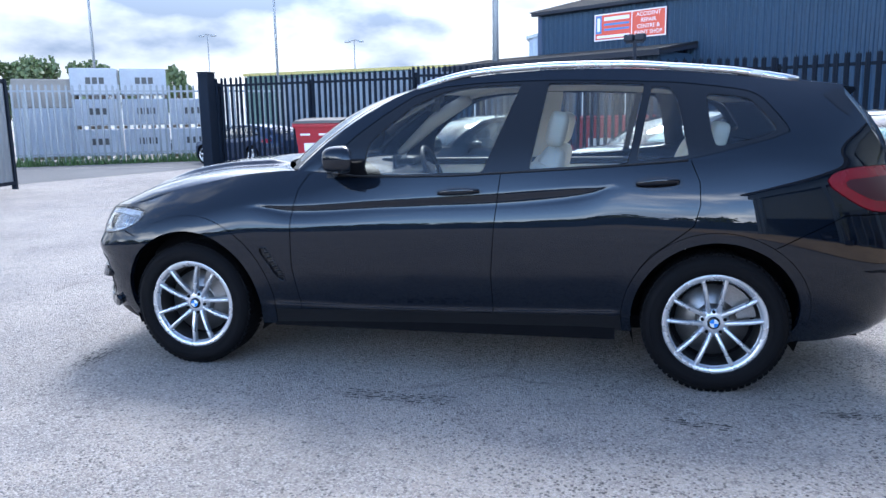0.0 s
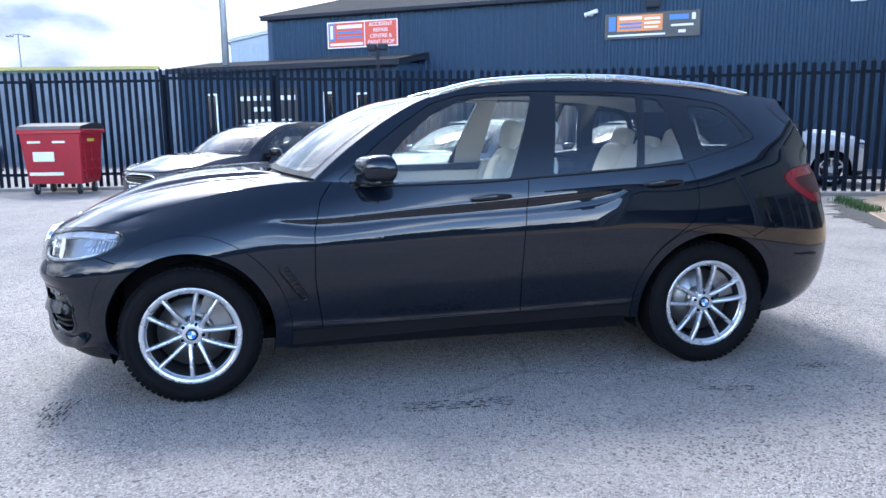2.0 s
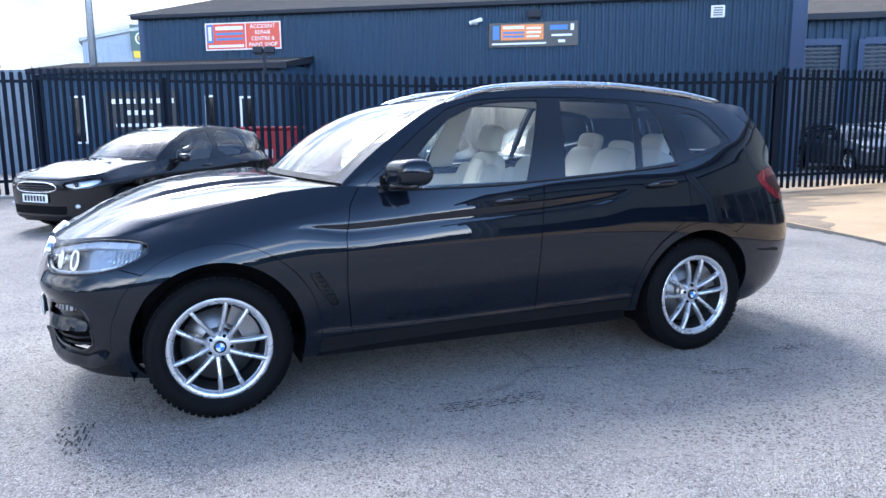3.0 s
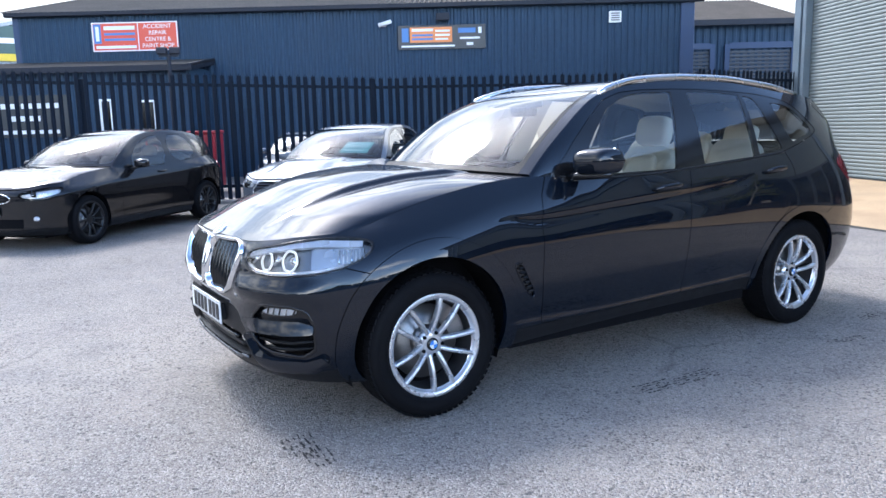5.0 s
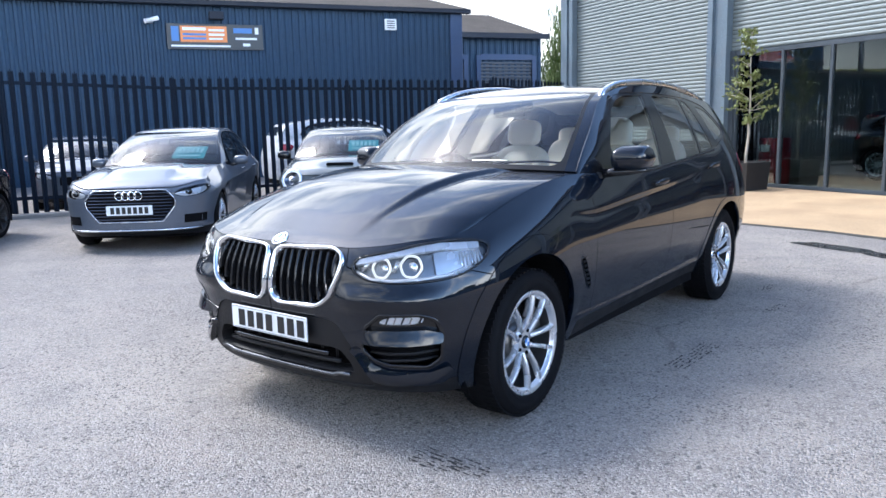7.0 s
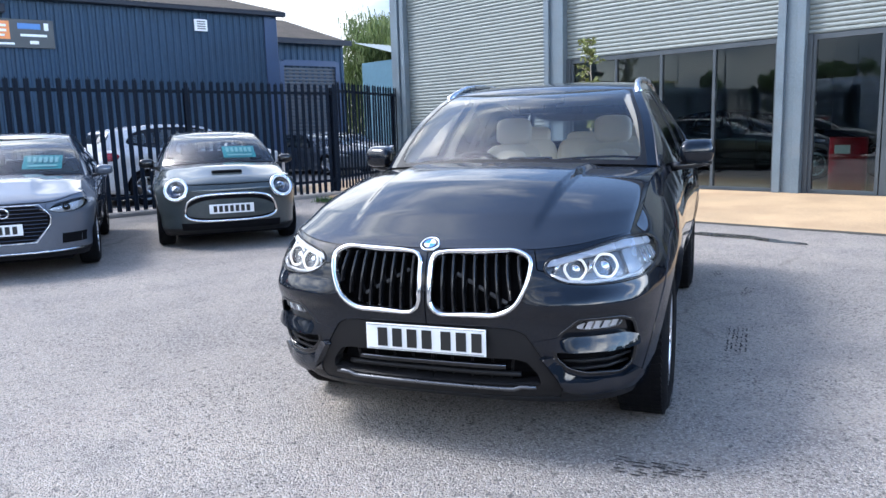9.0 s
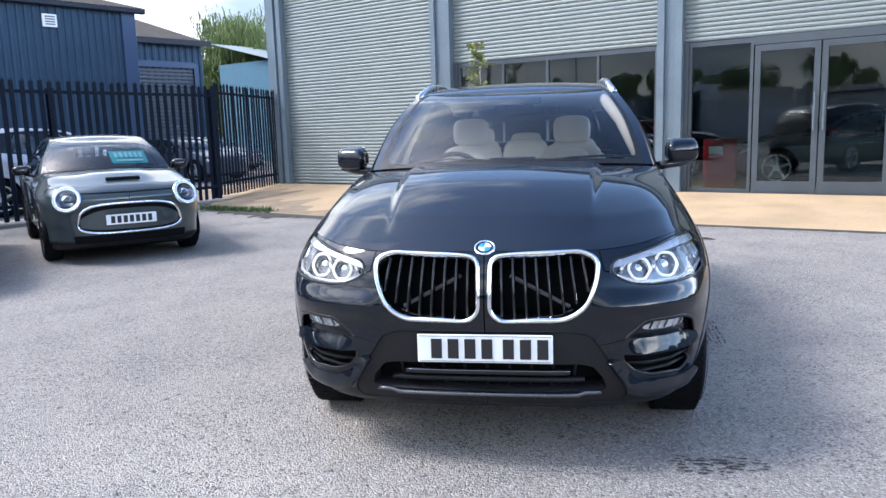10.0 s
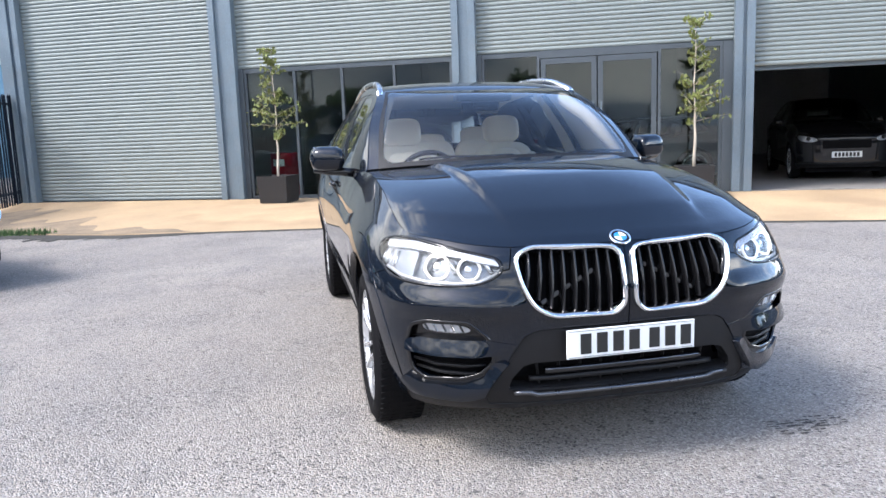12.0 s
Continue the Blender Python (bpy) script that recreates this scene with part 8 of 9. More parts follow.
for x in (-0.3, 0.0, 0.3):
    part("side_rib", boxes((0.62, 0.665, x - 0.02, x + 0.02, 0.3, 1.1)), M_RED, bin_)
for z in (0.45, 0.62, 0.80, 0.95):
    part("side_rib", boxes((0.61, 0.655 + 0.05 * z * 0.5, -0.40, 0.40, z - 0.015, z + 0.015)), M_RED, bin_)
part("logo_bar", boxes((-0.42, 0.05, -0.505, -0.48, 0.62, 0.80), bevel=0.01), M_WHITE, bin_, "white plain mark")
part("text_bar", boxes((-0.50, -0.22, -0.525, -0.50, 0.96, 1.0)), M_WHITE, bin_)
part("text_bar", boxes((0.05, 0.32, -0.525, -0.50, 0.96, 1.0)), M_WHITE, bin_)
part("reflector_strip", boxes((-0.55, 0.20, -0.46, -0.44, 0.36, 0.42)), M_WHITE, bin_)
part("side_label", boxes((0.655, 0.668, -0.2, 0.12, 0.98, 1.06)), M_YELLOW, bin_)

# ---- signs and fittings on the workshop ----
sg_a = thing("shop_sign", "orange-red repair shop sign with white lettering", "sign", BLUE @ pose(2.3, -0.06, 3.83))
W, H = 2.55, 0.84
part("board", boxes((0, W, -0.02, 0.02, 0, H), bevel=0.004), M_SIGNRED, sg_a)
part("border", boxes((0, W, -0.026, -0.018, H - 0.035, H), (0, W, -0.026, -0.018, 0, 0.035), (0, 0.035, -0.026, -0.018, 0.035, H - 0.035), (W - 0.035, W, -0.026, -0.018, 0.035, H - 0.035), (1.36, 1.385, -0.026, -0.018, 0.035, H - 0.035)), M_WHITE, sg_a)
part("blue_field", boxes((0.05, 0.27, -0.025, -0.018, 0.23, H - 0.05)), M_SIGNBLUE, sg_a)
FACE = Matrix.Rotation(math.pi / 2, 4, "X")
part("text_bar", boxes((0.11, 0.21, -0.028, -0.022, 0.30, 0.72)), M_WHITE, sg_a)
for k, wds in enumerate(("ACCIDENT", "REPAIR", "CENTRE &", "PAINT SHOP")):
    text_part("lettering", wds, 0.17, M_WHITE, sg_a, Matrix.Translation((1.95, -0.024, 0.70 - 0.185 * k)) @ FACE)
part("text_bar", boxes((0.36, 1.28, -0.025, -0.018, 0.62, 0.73)), M_WHITE, sg_a)
for z in (0.50, 0.34):
    part("text_bar", boxes((0.36, 1.28, -0.025, -0.018, z - 0.035, z + 0.035)), M_SIGNBLUE, sg_a)
part("text_bar", boxes((0.10, 1.30, -0.025, -0.018, 0.085, 0.165)), M_WHITE, sg_a)

sg_b = thing("shop_sign", "black workshop sign with an orange field", "sign", BLUE @ pose(11.4, -0.06, 3.67))
W, H = 2.62, 0.70
part("board", boxes((0, W, -0.02, 0.02, 0, H), bevel=0.004), M_SIGNDARK, sg_b)
part("orange_field", boxes((0.36, 1.62, -0.026, -0.018, 0.20, H - 0.06)), M_SIGNORANGE, sg_b)
part("blue_field", boxes((0.12, 0.32, -0.026, -0.018, 0.22, H - 0.08)), M_SIGNBLUE, sg_b)
for x0, x1, z0, z1, mt in ((0.42, 1.05, 0.52, 0.60, M_WHITE), (1.12, 1.55, 0.50, 0.56, M_WHITE), (0.42, 1.05, 0.38, 0.44, M_SIGNBLUE), (1.12, 1.55, 0.38, 0.44, M_WHITE), (0.42, 1.05, 0.27, 0.33, M_SIGNBLUE), (1.12, 1.5, 0.27, 0.32, M_WHITE), (0.1, 1.7, 0.07, 0.12, M_WHITE), (1.80, 2.32, 0.46, 0.60, M_SIGNBLUE), (2.40, 2.5, 0.44, 0.62, M_WHITE), (1.85, 2.45, 0.28, 0.34, M_WHITE), (2.05, 2.25, 0.10, 0.18, M_WHITE)):
    part("text_bar", boxes((x0, x1, -0.027, -0.018, z0, z1)), mt, sg_b)
cm = thing("security_camera", "white bullet camera on a wall bracket", "camera", BLUE @ pose(11.0, -0.05, 4.42))
part("bracket", boxes((-0.06, 0.06, 0.0, 0.08, -0.06, 0.06), (-0.02, 0.02, -0.14, 0.0, -0.02, 0.02)), M_WHITE, cm)
part("housing", cyl(cyl(bmesh.new(), (-0.12, -0.14, -0.03), (0.22, -0.2, 0.06), 0.06, n=14), (-0.15, -0.135, -0.035), (-0.12, -0.14, -0.03), 0.068, n=14), M_WHITE, cm, "", True)
fl_ = thing("floodlight", "dark floodlight under the eaves", "lamp", BLUE @ pose(12.75, -0.05, 4.58))
part("body", boxes((-0.2, 0.2, -0.22, -0.06, -0.1, 0.12), bevel=0.02), M_DARKTRIM, fl_)
part("arm", boxes((-0.03, 0.03, -0.08, 0.05, 0.0, 0.06)), M_DARKTRIM, fl_)
vt = thing("wall_vent", "white square extractor vent", "vent", BLUE @ pose(17.7, -0.05, 4.32))
part("frame", boxes((0, 0.37, -0.05, 0.02, 0, 0.33), bevel=0.01), M_WHITE, vt)
for k in range(4):
    part("louvre", boxes((0.06, 0.31, -0.062, -0.045, 0.05 + 0.065 * k, 0.085 + 0.065 * k)), M_STITCH, vt)
# lean-to office against the workshop
lean = thing("lean_to", "low dark blue lean-to office with a sloping sheet roof", "building", BLUE, kind="structure")
v, f = corrugate(-2.3, 5.7, 0, 3.2, 0.2, 0.03, y=-2.0)
pydata("wall", v, f, M_BLUECLAD, lean)
part("wall", boxes((5.6, 5.7, -1.97, 0.0, 0, 3.2), (-2.3, -2.2, -1.97, 0.0, 0, 3.2)), M_BLUECLAD, lean)
v, f = roof_sheet(-2.5, 5.9, -2.3, 3.20, 0.0, 3.54)
pydata("roof", v, f, M_ROOFSHEET, lean)
bm = bmesh.new()
prism(bm, ((-2.35, 3.06), (-2.35, 3.24), (0.0, 3.58), (0.0, 3.38)), "x", 5.78, 5.86)
part("barge_board", bm, M_DARKTRIM, lean)
part("fascia", boxes((-2.5, 5.9, -2.36, -2.3, 3.06, 3.22)), M_DARKTRIM, lean)
for a, b_, z0, z1 in ((-1.25, -0.75, 0.95, 2.4), (3.2, 3.55, 0.3, 2.35), (4.3, 4.75, 0.9, 2.3)):
    w = thing("window")
    w.parent = lean
    part("frame", boxes((a, a + 0.06, -2.08, -2.02, z0, z1), (b_ - 0.06, b_, -2.08, -2.02, z0, z1), (a + 0.06, b_ - 0.06, -2.08, -2.02, z1 - 0.06, z1), (a + 0.06, b_ - 0.06, -2.08, -2.02, z0, z0 + 0.06)), M_WHITE, w)
    part("pane", boxes((a + 0.05, b_ - 0.05, -2.06, -2.04, z0 + 0.05, z1 - 0.05)), M_GLOSS, w)
bs = thing("shop_sign", "dark blue bodyshop board with white lettering", "sign", BLUE @ pose(-0.05, -2.07, 1.35))
part("board", boxes((0, 2.4, -0.02, 0.02, 0, 1.15), bevel=0.004), M_SIGNDARK, bs)
for x0, x1, z in ((0.15, 1.0, 0.86), (1.1, 1.4, 0.86), (1.5, 2.25, 0.86), (0.7, 1.6, 0.52)):
    part("text_bar", boxes((x0, x1, -0.026, -0.018, z - 0.07, z + 0.07)), M_WHITE, bs)
part("text_bar", boxes((0.3, 2.1, -0.026, -0.018, 0.10, 0.2)), M_WHITE, bs)
# pole-mounted floodlights behind the fence
pf = thing("floodlight_post", "dark post with two floodlights behind the fence", "lamp", frame_at(1.5, 16.9, 0, -25))
part("post", cyl(bmesh.new(), (0, 0, 0), (0, 0, 3.4), 0.05, n=12), M_DARKTRIM, pf)
for x in (-0.16, 0.16):
    part("lamp_head", boxes((x - 0.13, x + 0.13, -0.1, 0.1, 3.40, 3.58), bevel=0.02), M_DARKTRIM, pf)
part("arm", boxes((-0.25, 0.25, -0.03, 0.03, 3.34, 3.40)), M_DARKTRIM, pf)
rb = thing("skip_bin", "red steel skip behind the fence", "bin", frame_at(1.0, 13.75, 0, -25.7))
part("tub", boxes((-0.75, 0.75, -0.55, 0.55, 0.1, 1.35), bevel=0.03), M_RED, rb)
part("lid", boxes((-0.78, 0.78, -0.58, 0.58, 1.35, 1.42), bevel=0.02), M_RED, rb)
part("text_bar", boxes((-0.4, 0.3, -0.56, -0.54, 0.7, 0.9)), M_WHITE, rb)

# ---- second workshop beyond, teal shed ----
b2 = thing("far_workshop", "blue steel unit with a low grey gable roof", "building", BLUE @ pose(21.0, 8.1, 0), kind="structure")
v, f = corrugate(-2.0, 6.4, 0, 5.2, 0.3, 0.04)
pydata("wall", v, f, M_BLUECLAD, b2)
part("wall", boxes((6.3, 6.42, 0.05, 14, 0, 5.2)), M_BLUECLAD, b2)
v, f = roof_sheet(-2.0, 6.6, -0.4, 5.25, 6.0, 7.0)
pydata("roof", v, f, M_ROOFSHEET, b2)
for a, b_ in ((-1.0, 2.6), (3.4, 5.9)):
    v, f = slats(a, b_, 0.1, 4.2, 0.15, 0.03)
    o = pydata("roller_shutter", v, f, M_SHUTTERDARK, b2)
    o.location.y = -0.02
    part("shutter_frame", boxes((a - 0.2, a, -0.12, 0.0, 0, 4.4), (b_, b_ + 0.2, -0.12, 0.0, 0, 4.4), (a, b_, -0.12, 0.0, 4.2, 4.45)), M_BLUETRIM, b2)
part("fascia", boxes((-2.0, 6.6, -0.46, -0.38, 5.1, 5.32)), M_DARKTRIM, b2)
te = thing("teal_shed", "pale teal shed with a light roof behind the fence", "building", pose(31, 14.2, 0, 0, 0, -27), kind="structure")
part("wall", boxes((0.7, 9, 0, 4.2, 0, 5.05)), mat("teal_clad", (0.075, 0.17, 0.24), 0.6, 0, 0.12, 0.5, 5), te)
v, f = roof_sheet(0.4, 9.3, -0.3, 5.0, 4.4, 6.15, 0.3)
pydata("roof", v, f, M_SHUTTER, te)
for k, (x, y, a) in enumerate(((17.5, 11.6, 70), (20.2, 12.6, 60), (23.5, 13.6, 75))):
    simple_car("saloon_car", "pale car parked far beyond the fence", frame_at(x, y, 0, a), Q_LOW, P_SILVER if k != 1 else P_WHITE, MIDAX, 0.32, 0.22, 5, None, None, False, 5, M_DARKGLASS, None, 0.08, "cars behind the fence")

# ---- planters ----
def planter(u, seed):
    rnd = random.Random(seed)
    p = thing("planter", "square black planter box filled with soil", "planter", SHOW @ pose(u, -0.55, APRON - 0.012), "planters")
    h, w0, w1 = 0.50, 0.27, 0.30
    bm = bmesh.new()
    lo = [bm.verts.new((sx * w0, sy * w0, 0)) for sx, sy in ((-1, -1), (1, -1), (1, 1), (-1, 1))]
    hi = [bm.verts.new((sx * w1, sy * w1, h)) for sx, sy in ((-1, -1), (1, -1), (1, 1), (-1, 1))]
    hi2 = [bm.verts.new((sx * (w1 - 0.03), sy * (w1 - 0.03), h)) for sx, sy in ((-1, -1), (1, -1), (1, 1), (-1, 1))]
    dn = [bm.verts.new((sx * (w1 - 0.035), sy * (w1 - 0.035), h - 0.07)) for sx, sy in ((-1, -1), (1, -1), (1, 1), (-1, 1))]
    bm.faces.new(lo[::-1])
    for A, B in ((lo, hi), (hi, hi2), (hi2, dn)):
        for i in range(4):
            bm.faces.new((A[i], A[(i + 1) % 4], B[(i + 1) % 4], B[i]))
    part("box", bm, M_BLACK, p)
    part("soil", boxes((-w1 + 0.036, w1 - 0.036, -w1 + 0.036, w1 - 0.036, h - 0.1, h - 0.06)), M_BARKDARK, p)
    t = thing("sapling", "slender pale-barked sapling with sparse green leaves", "tree", SHOW @ pose(u, -0.55, APRON + h - 0.075), "planters")
    pts = [Vector((0, 0, 0))]
    for i in range(12):
        pts.append(pts[-1] + Vector((rnd.uniform(-0.015, 0.015), rnd.uniform(-0.015, 0.015), 0.195)))
    part("trunk", tube(bmesh.new(), pts, [0.026 - 0.0018 * i for i in range(13)], 8), M_BARK, t, "", True)
    vv, ff = [], []
    bm = bmesh.new()
    for b in range(46):
        i = rnd.randint(4, 12)
        o = pts[i]
        a = rnd.uniform(0, 2 * math.pi)
        ln = rnd.uniform(0.15, 0.70) * (1.2 - i / 16)
        d = Vector((math.cos(a), math.sin(a), rnd.uniform(0.1, 0.9))).normalized()
        e = o + d * ln + Vector((0, 0, -0.05 * ln))
        tube(bm, [o, o + d * ln * 0.5, e], [0.006, 0.004, 0.002], 5)
        for k in range(rnd.randint(13, 26)):
            c = o + (e - o) * rnd.uniform(0.3, 1.05) + Vector((rnd.uniform(-0.05, 0.05), rnd.uniform(-0.05, 0.05), rnd.uniform(-0.06, 0.04)))
            s = rnd.uniform(0.022, 0.046)
            q = Euler((rnd.uniform(0, 6.3), rnd.uniform(0, 6.3), rnd.uniform(0, 6.3))).to_matrix()
            n = len(vv)
            vv += [c + q @ Vector(w) * s for w in ((-1, 0, 0), (0, 0.6, 0.15), (1.2, 0, 0), (0, -0.6, 0.15))]
            ff += [(n, n + 1, n + 2), (n, n + 2, n + 3)]
    tagged(part("branchwork", bm, M_BARK, t, "", True), kind="stuff")
    tagged(pydata("leaves", vv, ff, M_LEAF, t), kind="stuff")


planter(1.0, 5)
planter(8.5, 11)

# red drums just inside the glass
for u, d in ((0.55, 0.75), (5.2, 0.9)):
    dm = thing("oil_drum", "dark red steel drum inside the window", "drum", SHOW @ pose(u, d, APRON + 0.004))
    bm = lathe(bmesh.new(), ((0.0, 0.0), (0.29, 0.0), (0.29, 0.28), (0.30, 0.30), (0.29, 0.32), (0.29, 0.58), (0.30, 0.60), (0.29, 0.62), (0.29, 0.88), (0.0, 0.87)), "z", 32)
    part("barrel", bm, M_RED, dm, "", True)
    part("label_card", boxes((-0.12, 0.12, -0.302, -0.292, 0.62, 0.76)), M_WHITE, dm)

# ---- across the road ----
yard = palisade((-29.5, 11.2), (-12.0, 24.2), "galvanised palisade fence of the yard across the road", 0.0, 0.22, 3.0, M_GALV, None)
PALE_G = PALE.copy()
PALE_G.materials[0] = M_GALV
yard.scale = (1, 1, 1.22)
for c in yard.children:
    if c.name.startswith("pale"):
        c.data = PALE_G


def pallet_stack(x, y, ang, rows, label):
    for cx in range(3):
        for r in range(rows if cx < 2 else 2):
            st = thing("block_pack", label, "pallet", pose(x, y, 0.1 + r * 1.17, 0, 0, ang) @ pose(cx * 1.78, 0, 0), "stacked packs")
            part("pack", boxes((-0.85, 0.85, -0.5, 0.5, 0.13, 1.15), bevel=0.04, seg=2), M_WRAP, st)
            for k in range(4):
                part("pallet_block", boxes((-0.83 + k * 0.5, -0.67 + k * 0.5, -0.5, 0.5, 0.0, 0.12)), M_BARKDARK, st)
            for k in range(3):
                part("print_bar", boxes((-0.30 + 0.24 * k, -0.12 + 0.24 * k, -0.512, -0.50, 0.55, 0.80)), M_SIGNDARK, st)


pallet_stack(-18.9, 21.8, 32, 3, "white plastic-wrapped pack of blocks on a pallet")
for k in range(4):
    st = thing("block_pack", "brown-grey pack of bricks on a pallet", "pallet", pose(-27.2 + 2.15 * k, 16.6 + 1.55 * k, 0.1, 0, 0, 36), "brick packs")
    part("pack", boxes((-1.1, 1.1, -0.6, 0.6, 0.12, 2.0), bevel=0.03), M_WRAP, st)
    part("pack_top", boxes((-1.1, 1.1, -0.6, 0.6, 2.0, 3.2 - 0.1 * (k % 2)), bevel=0.03), M_KERB, st)
    part("pallet_base", boxes((-1.05, 1.05, -0.55, 0.55, 0.0, 0.12)), M_BARKDARK, st)
road = pydata("road", [(-15.5, -6, 0.004), (-13.2, 11.3, 0.004), (-12.0, 16.6, 0.004), (-10.6, 23.0, 0.004), (-12.6, 23.9, 0.004), (-29.8, 11.2, 0.004), (-29.8, -6, 0.004)], [(0, 1, 2, 3, 4, 5, 6)], M_ROAD)
tagged(road, "darker grey asphalt road past the yard gate", "road", kind="structure")
rd = part("roadside_line", boxes((-26, -13, 17.3, 17.42, 0.005, 0.010)), M_KERB)
rd.matrix_basis = pose(0, 0, 0)
tagged(rd, "worn white painted line on the road", "road marking", kind="structure")

shed = thing("green_shed", "long dark green shed with a yellow eaves line", "building", pose(-17.5, 52, 0, 0, 0, -8), kind="structure")
v, f = corrugate(-11, 7.5, 0, 5.2, 0.5, 0.06)
pydata("wall", v, f, M_GREENSHED, shed)
part("eaves_band", boxes((-11.2, 7.7, -0.25, 0.1, 5.2, 5.42)), M_OLIVE, shed)
part("wall", boxes((-11, 7.5, 0.08, 18, 0, 5.15)), M_GREENSHED, shed)


def lamp_post(x, y, h, heads=2, r=0.09):
    p = thing("street_lamp", "tall galvanised lamp column", "lamp", pose(x, y, 0))
    part("column", tube(bmesh.new(), [(0, 0, 0), (0, 0, h * 0.5), (0, 0, h)], [r, r * 0.75, r * 0.5], 10), M_GALV, p, "", True)
    if heads:
        part("arm", tube(bmesh.new(), [(-0.7, 0, h - 0.1), (0, 0, h), (0.7, 0, h - 0.1)], 0.04, 6), M_GALV, p)
        for s in (-1, 1):
            part("lamp_head", boxes((s * 0.7 - 0.3, s * 0.7 + 0.3, -0.15, 0.15, h - 0.25, h - 0.08), bevel=0.04), M_GALV, p)


lamp_post(-3.03, 21.8, 11.5, 0, 0.14)
lamp_post(-14.0, 28.0, 12.0, 0, 0.07)
lamp_post(-20.5, 24.0, 12.0, 0, 0.07)
lamp_post(-42.0, 72.0, 11.0, 2, 0.09)
lamp_post(-24.8, 70.5, 9.6, 2, 0.09)

# far gabled unit with a green board, behind the workshop
pu = thing("pale_unit", "pale blue-grey gabled steel unit behind the workshop", "building", pose(0, 54, 0), kind="structure")
bm = bmesh.new()
prism(bm, ((-5.25, 0.0), (-5.25, 7.3), (6.0, 9.9), (17.0, 7.3), (17.0, 0.0)), "y", 0.0, 20.0)
part("wall", bm, M_PALEUNIT, pu)
bm = bmesh.new()
prism(bm, ((-5.45, 7.28), (-5.45, 7.5), (6.0, 10.15), (17.2, 7.5), (17.2, 7.28), (6.0, 9.92)), "y", -0.25, 20.2)
part("roof", bm, M_GALV, pu)
v, f = corrugate(-5.2, 16.9, 0.1, 7.2, 0.35, 0.04, y=-0.01)
pydata("cladding", v, f, M_PALEUNIT, pu)
gs = thing("merchant_sign", "dark green board with a yellow foot on the pale unit", "sign", pose(-2.15, 53.82, 6.28))
part("board", boxes((0, 4.6, -0.05, 0.1, 0.47, 2.25), bevel=0.01), M_GREENSHED, gs)
part("yellow_band", boxes((0.15, 4.6, -0.055, 0.1, 0.0, 0.46)), M_YELLOW, gs)
part("disc", lathe(bmesh.new(), ((0.36, 0.0), (0.36, -0.02), (0.44, -0.02), (0.44, 0.0)), "y", 36), M_WHITE, gs).matrix_basis = Matrix.Translation((0.75, -0.055, 1.32))
part("emblem", boxes((0.53, 0.97, -0.075, -0.055, 1.18, 1.48), bevel=0.01), M_YELLOW, gs)
part("text_bar", boxes((1.35, 3.8, -0.075, -0.055, 1.12, 1.46)), M_WHITE, gs)


# ---- trees ----
def tree(x, y, h, spread, seed, material, label, leaves=2600, size=0.22, droop=0.0, trunk=0.3):
    rnd = random.Random(seed)
    t = thing("tree", label, "tree", pose(x, y, 0))
    bm = tube(bmesh.new(), [(0, 0, 0), (0.1, 0, h * 0.25), (0.0, 0.1, h * 0.5), (0.1, 0, h * 0.8)], [trunk, trunk * 0.8, trunk * 0.55, trunk * 0.2], 8)
    clumps = []
    for k in range(26):
        a, q = rnd.uniform(0, 6.283), rnd.uniform(0.15, 1.0)
        z = h * rnd.uniform(0.38, 0.97)
        r = spread * q * (1.15 - abs(z / h - 0.6) * 1.5)
        c = Vector((r * math.cos(a), r * math.sin(a), z))
        clumps.append((c, rnd.uniform(0.16, 0.34) * spread))
        tube(bm, [(0, 0, h * rnd.uniform(0.25, 0.6)), c * 0.5 + Vector((0, 0, z * 0.15)), c], [trunk * 0.3, trunk * 0.18, 0.03], 5)
    part("trunk", bm, M_BARKDARK, t, "", True)
    v, f = [], []
    for k in range(leaves):
        c, r = rnd.choice(clumps)
        d = Vector((rnd.gauss(0, 1), rnd.gauss(0, 1), rnd.gauss(0, 0.8)))
        d = d.normalized() * r * rnd.uniform(0.35, 1.1)
        p = c + d
        if droop:
            p.z -= droop * rnd.random() ** 1.5 * h
        q = Euler((rnd.uniform(0, 6.3), rnd.uniform(0, 6.3), rnd.uniform(0, 6.3))).to_matrix()
        s = size * rnd.uniform(0.5, 1.2)
        sx, sz = (s * 0.22, s * 1.3) if droop else (s, s * 0.7)
        if droop:
            q = Euler((rnd.uniform(-0.3, 0.3), rnd.uniform(-0.3, 0.3), rnd.uniform(0, 6.3))).to_matrix()
        n = len(v)
        v += [p + q @ Vector(w) for w in ((-sx, 0, -sz), (sx, 0.1 * s, -sz), (sx, 0, sz), (-sx, 0.1 * s, sz))]
        f.append((n, n + 1, n + 2, n + 3))
    tagged(pydata("crown", v, f, material, t), kind="stuff")


tree(37.5, 18.3, 8.4, 4.0, 3, M_WILLOW, "weeping willow with hanging yellow-green foliage", 36000, 0.13, 0.60, 0.35)
for k, (x, y, h, s) in enumerate(((-49.5, 53, 7.4, 3.4), (-46, 58, 6.8, 3.0), (-44, 68, 7.6, 1.8), (-52, 46, 7.0, 4.0), (-60, 40, 8.0, 4.0))):
    tree(x, y, h, s, 20 + k, M_LEAFDARK, "dark green roadside tree beyond the yard", 5000, 0.17)
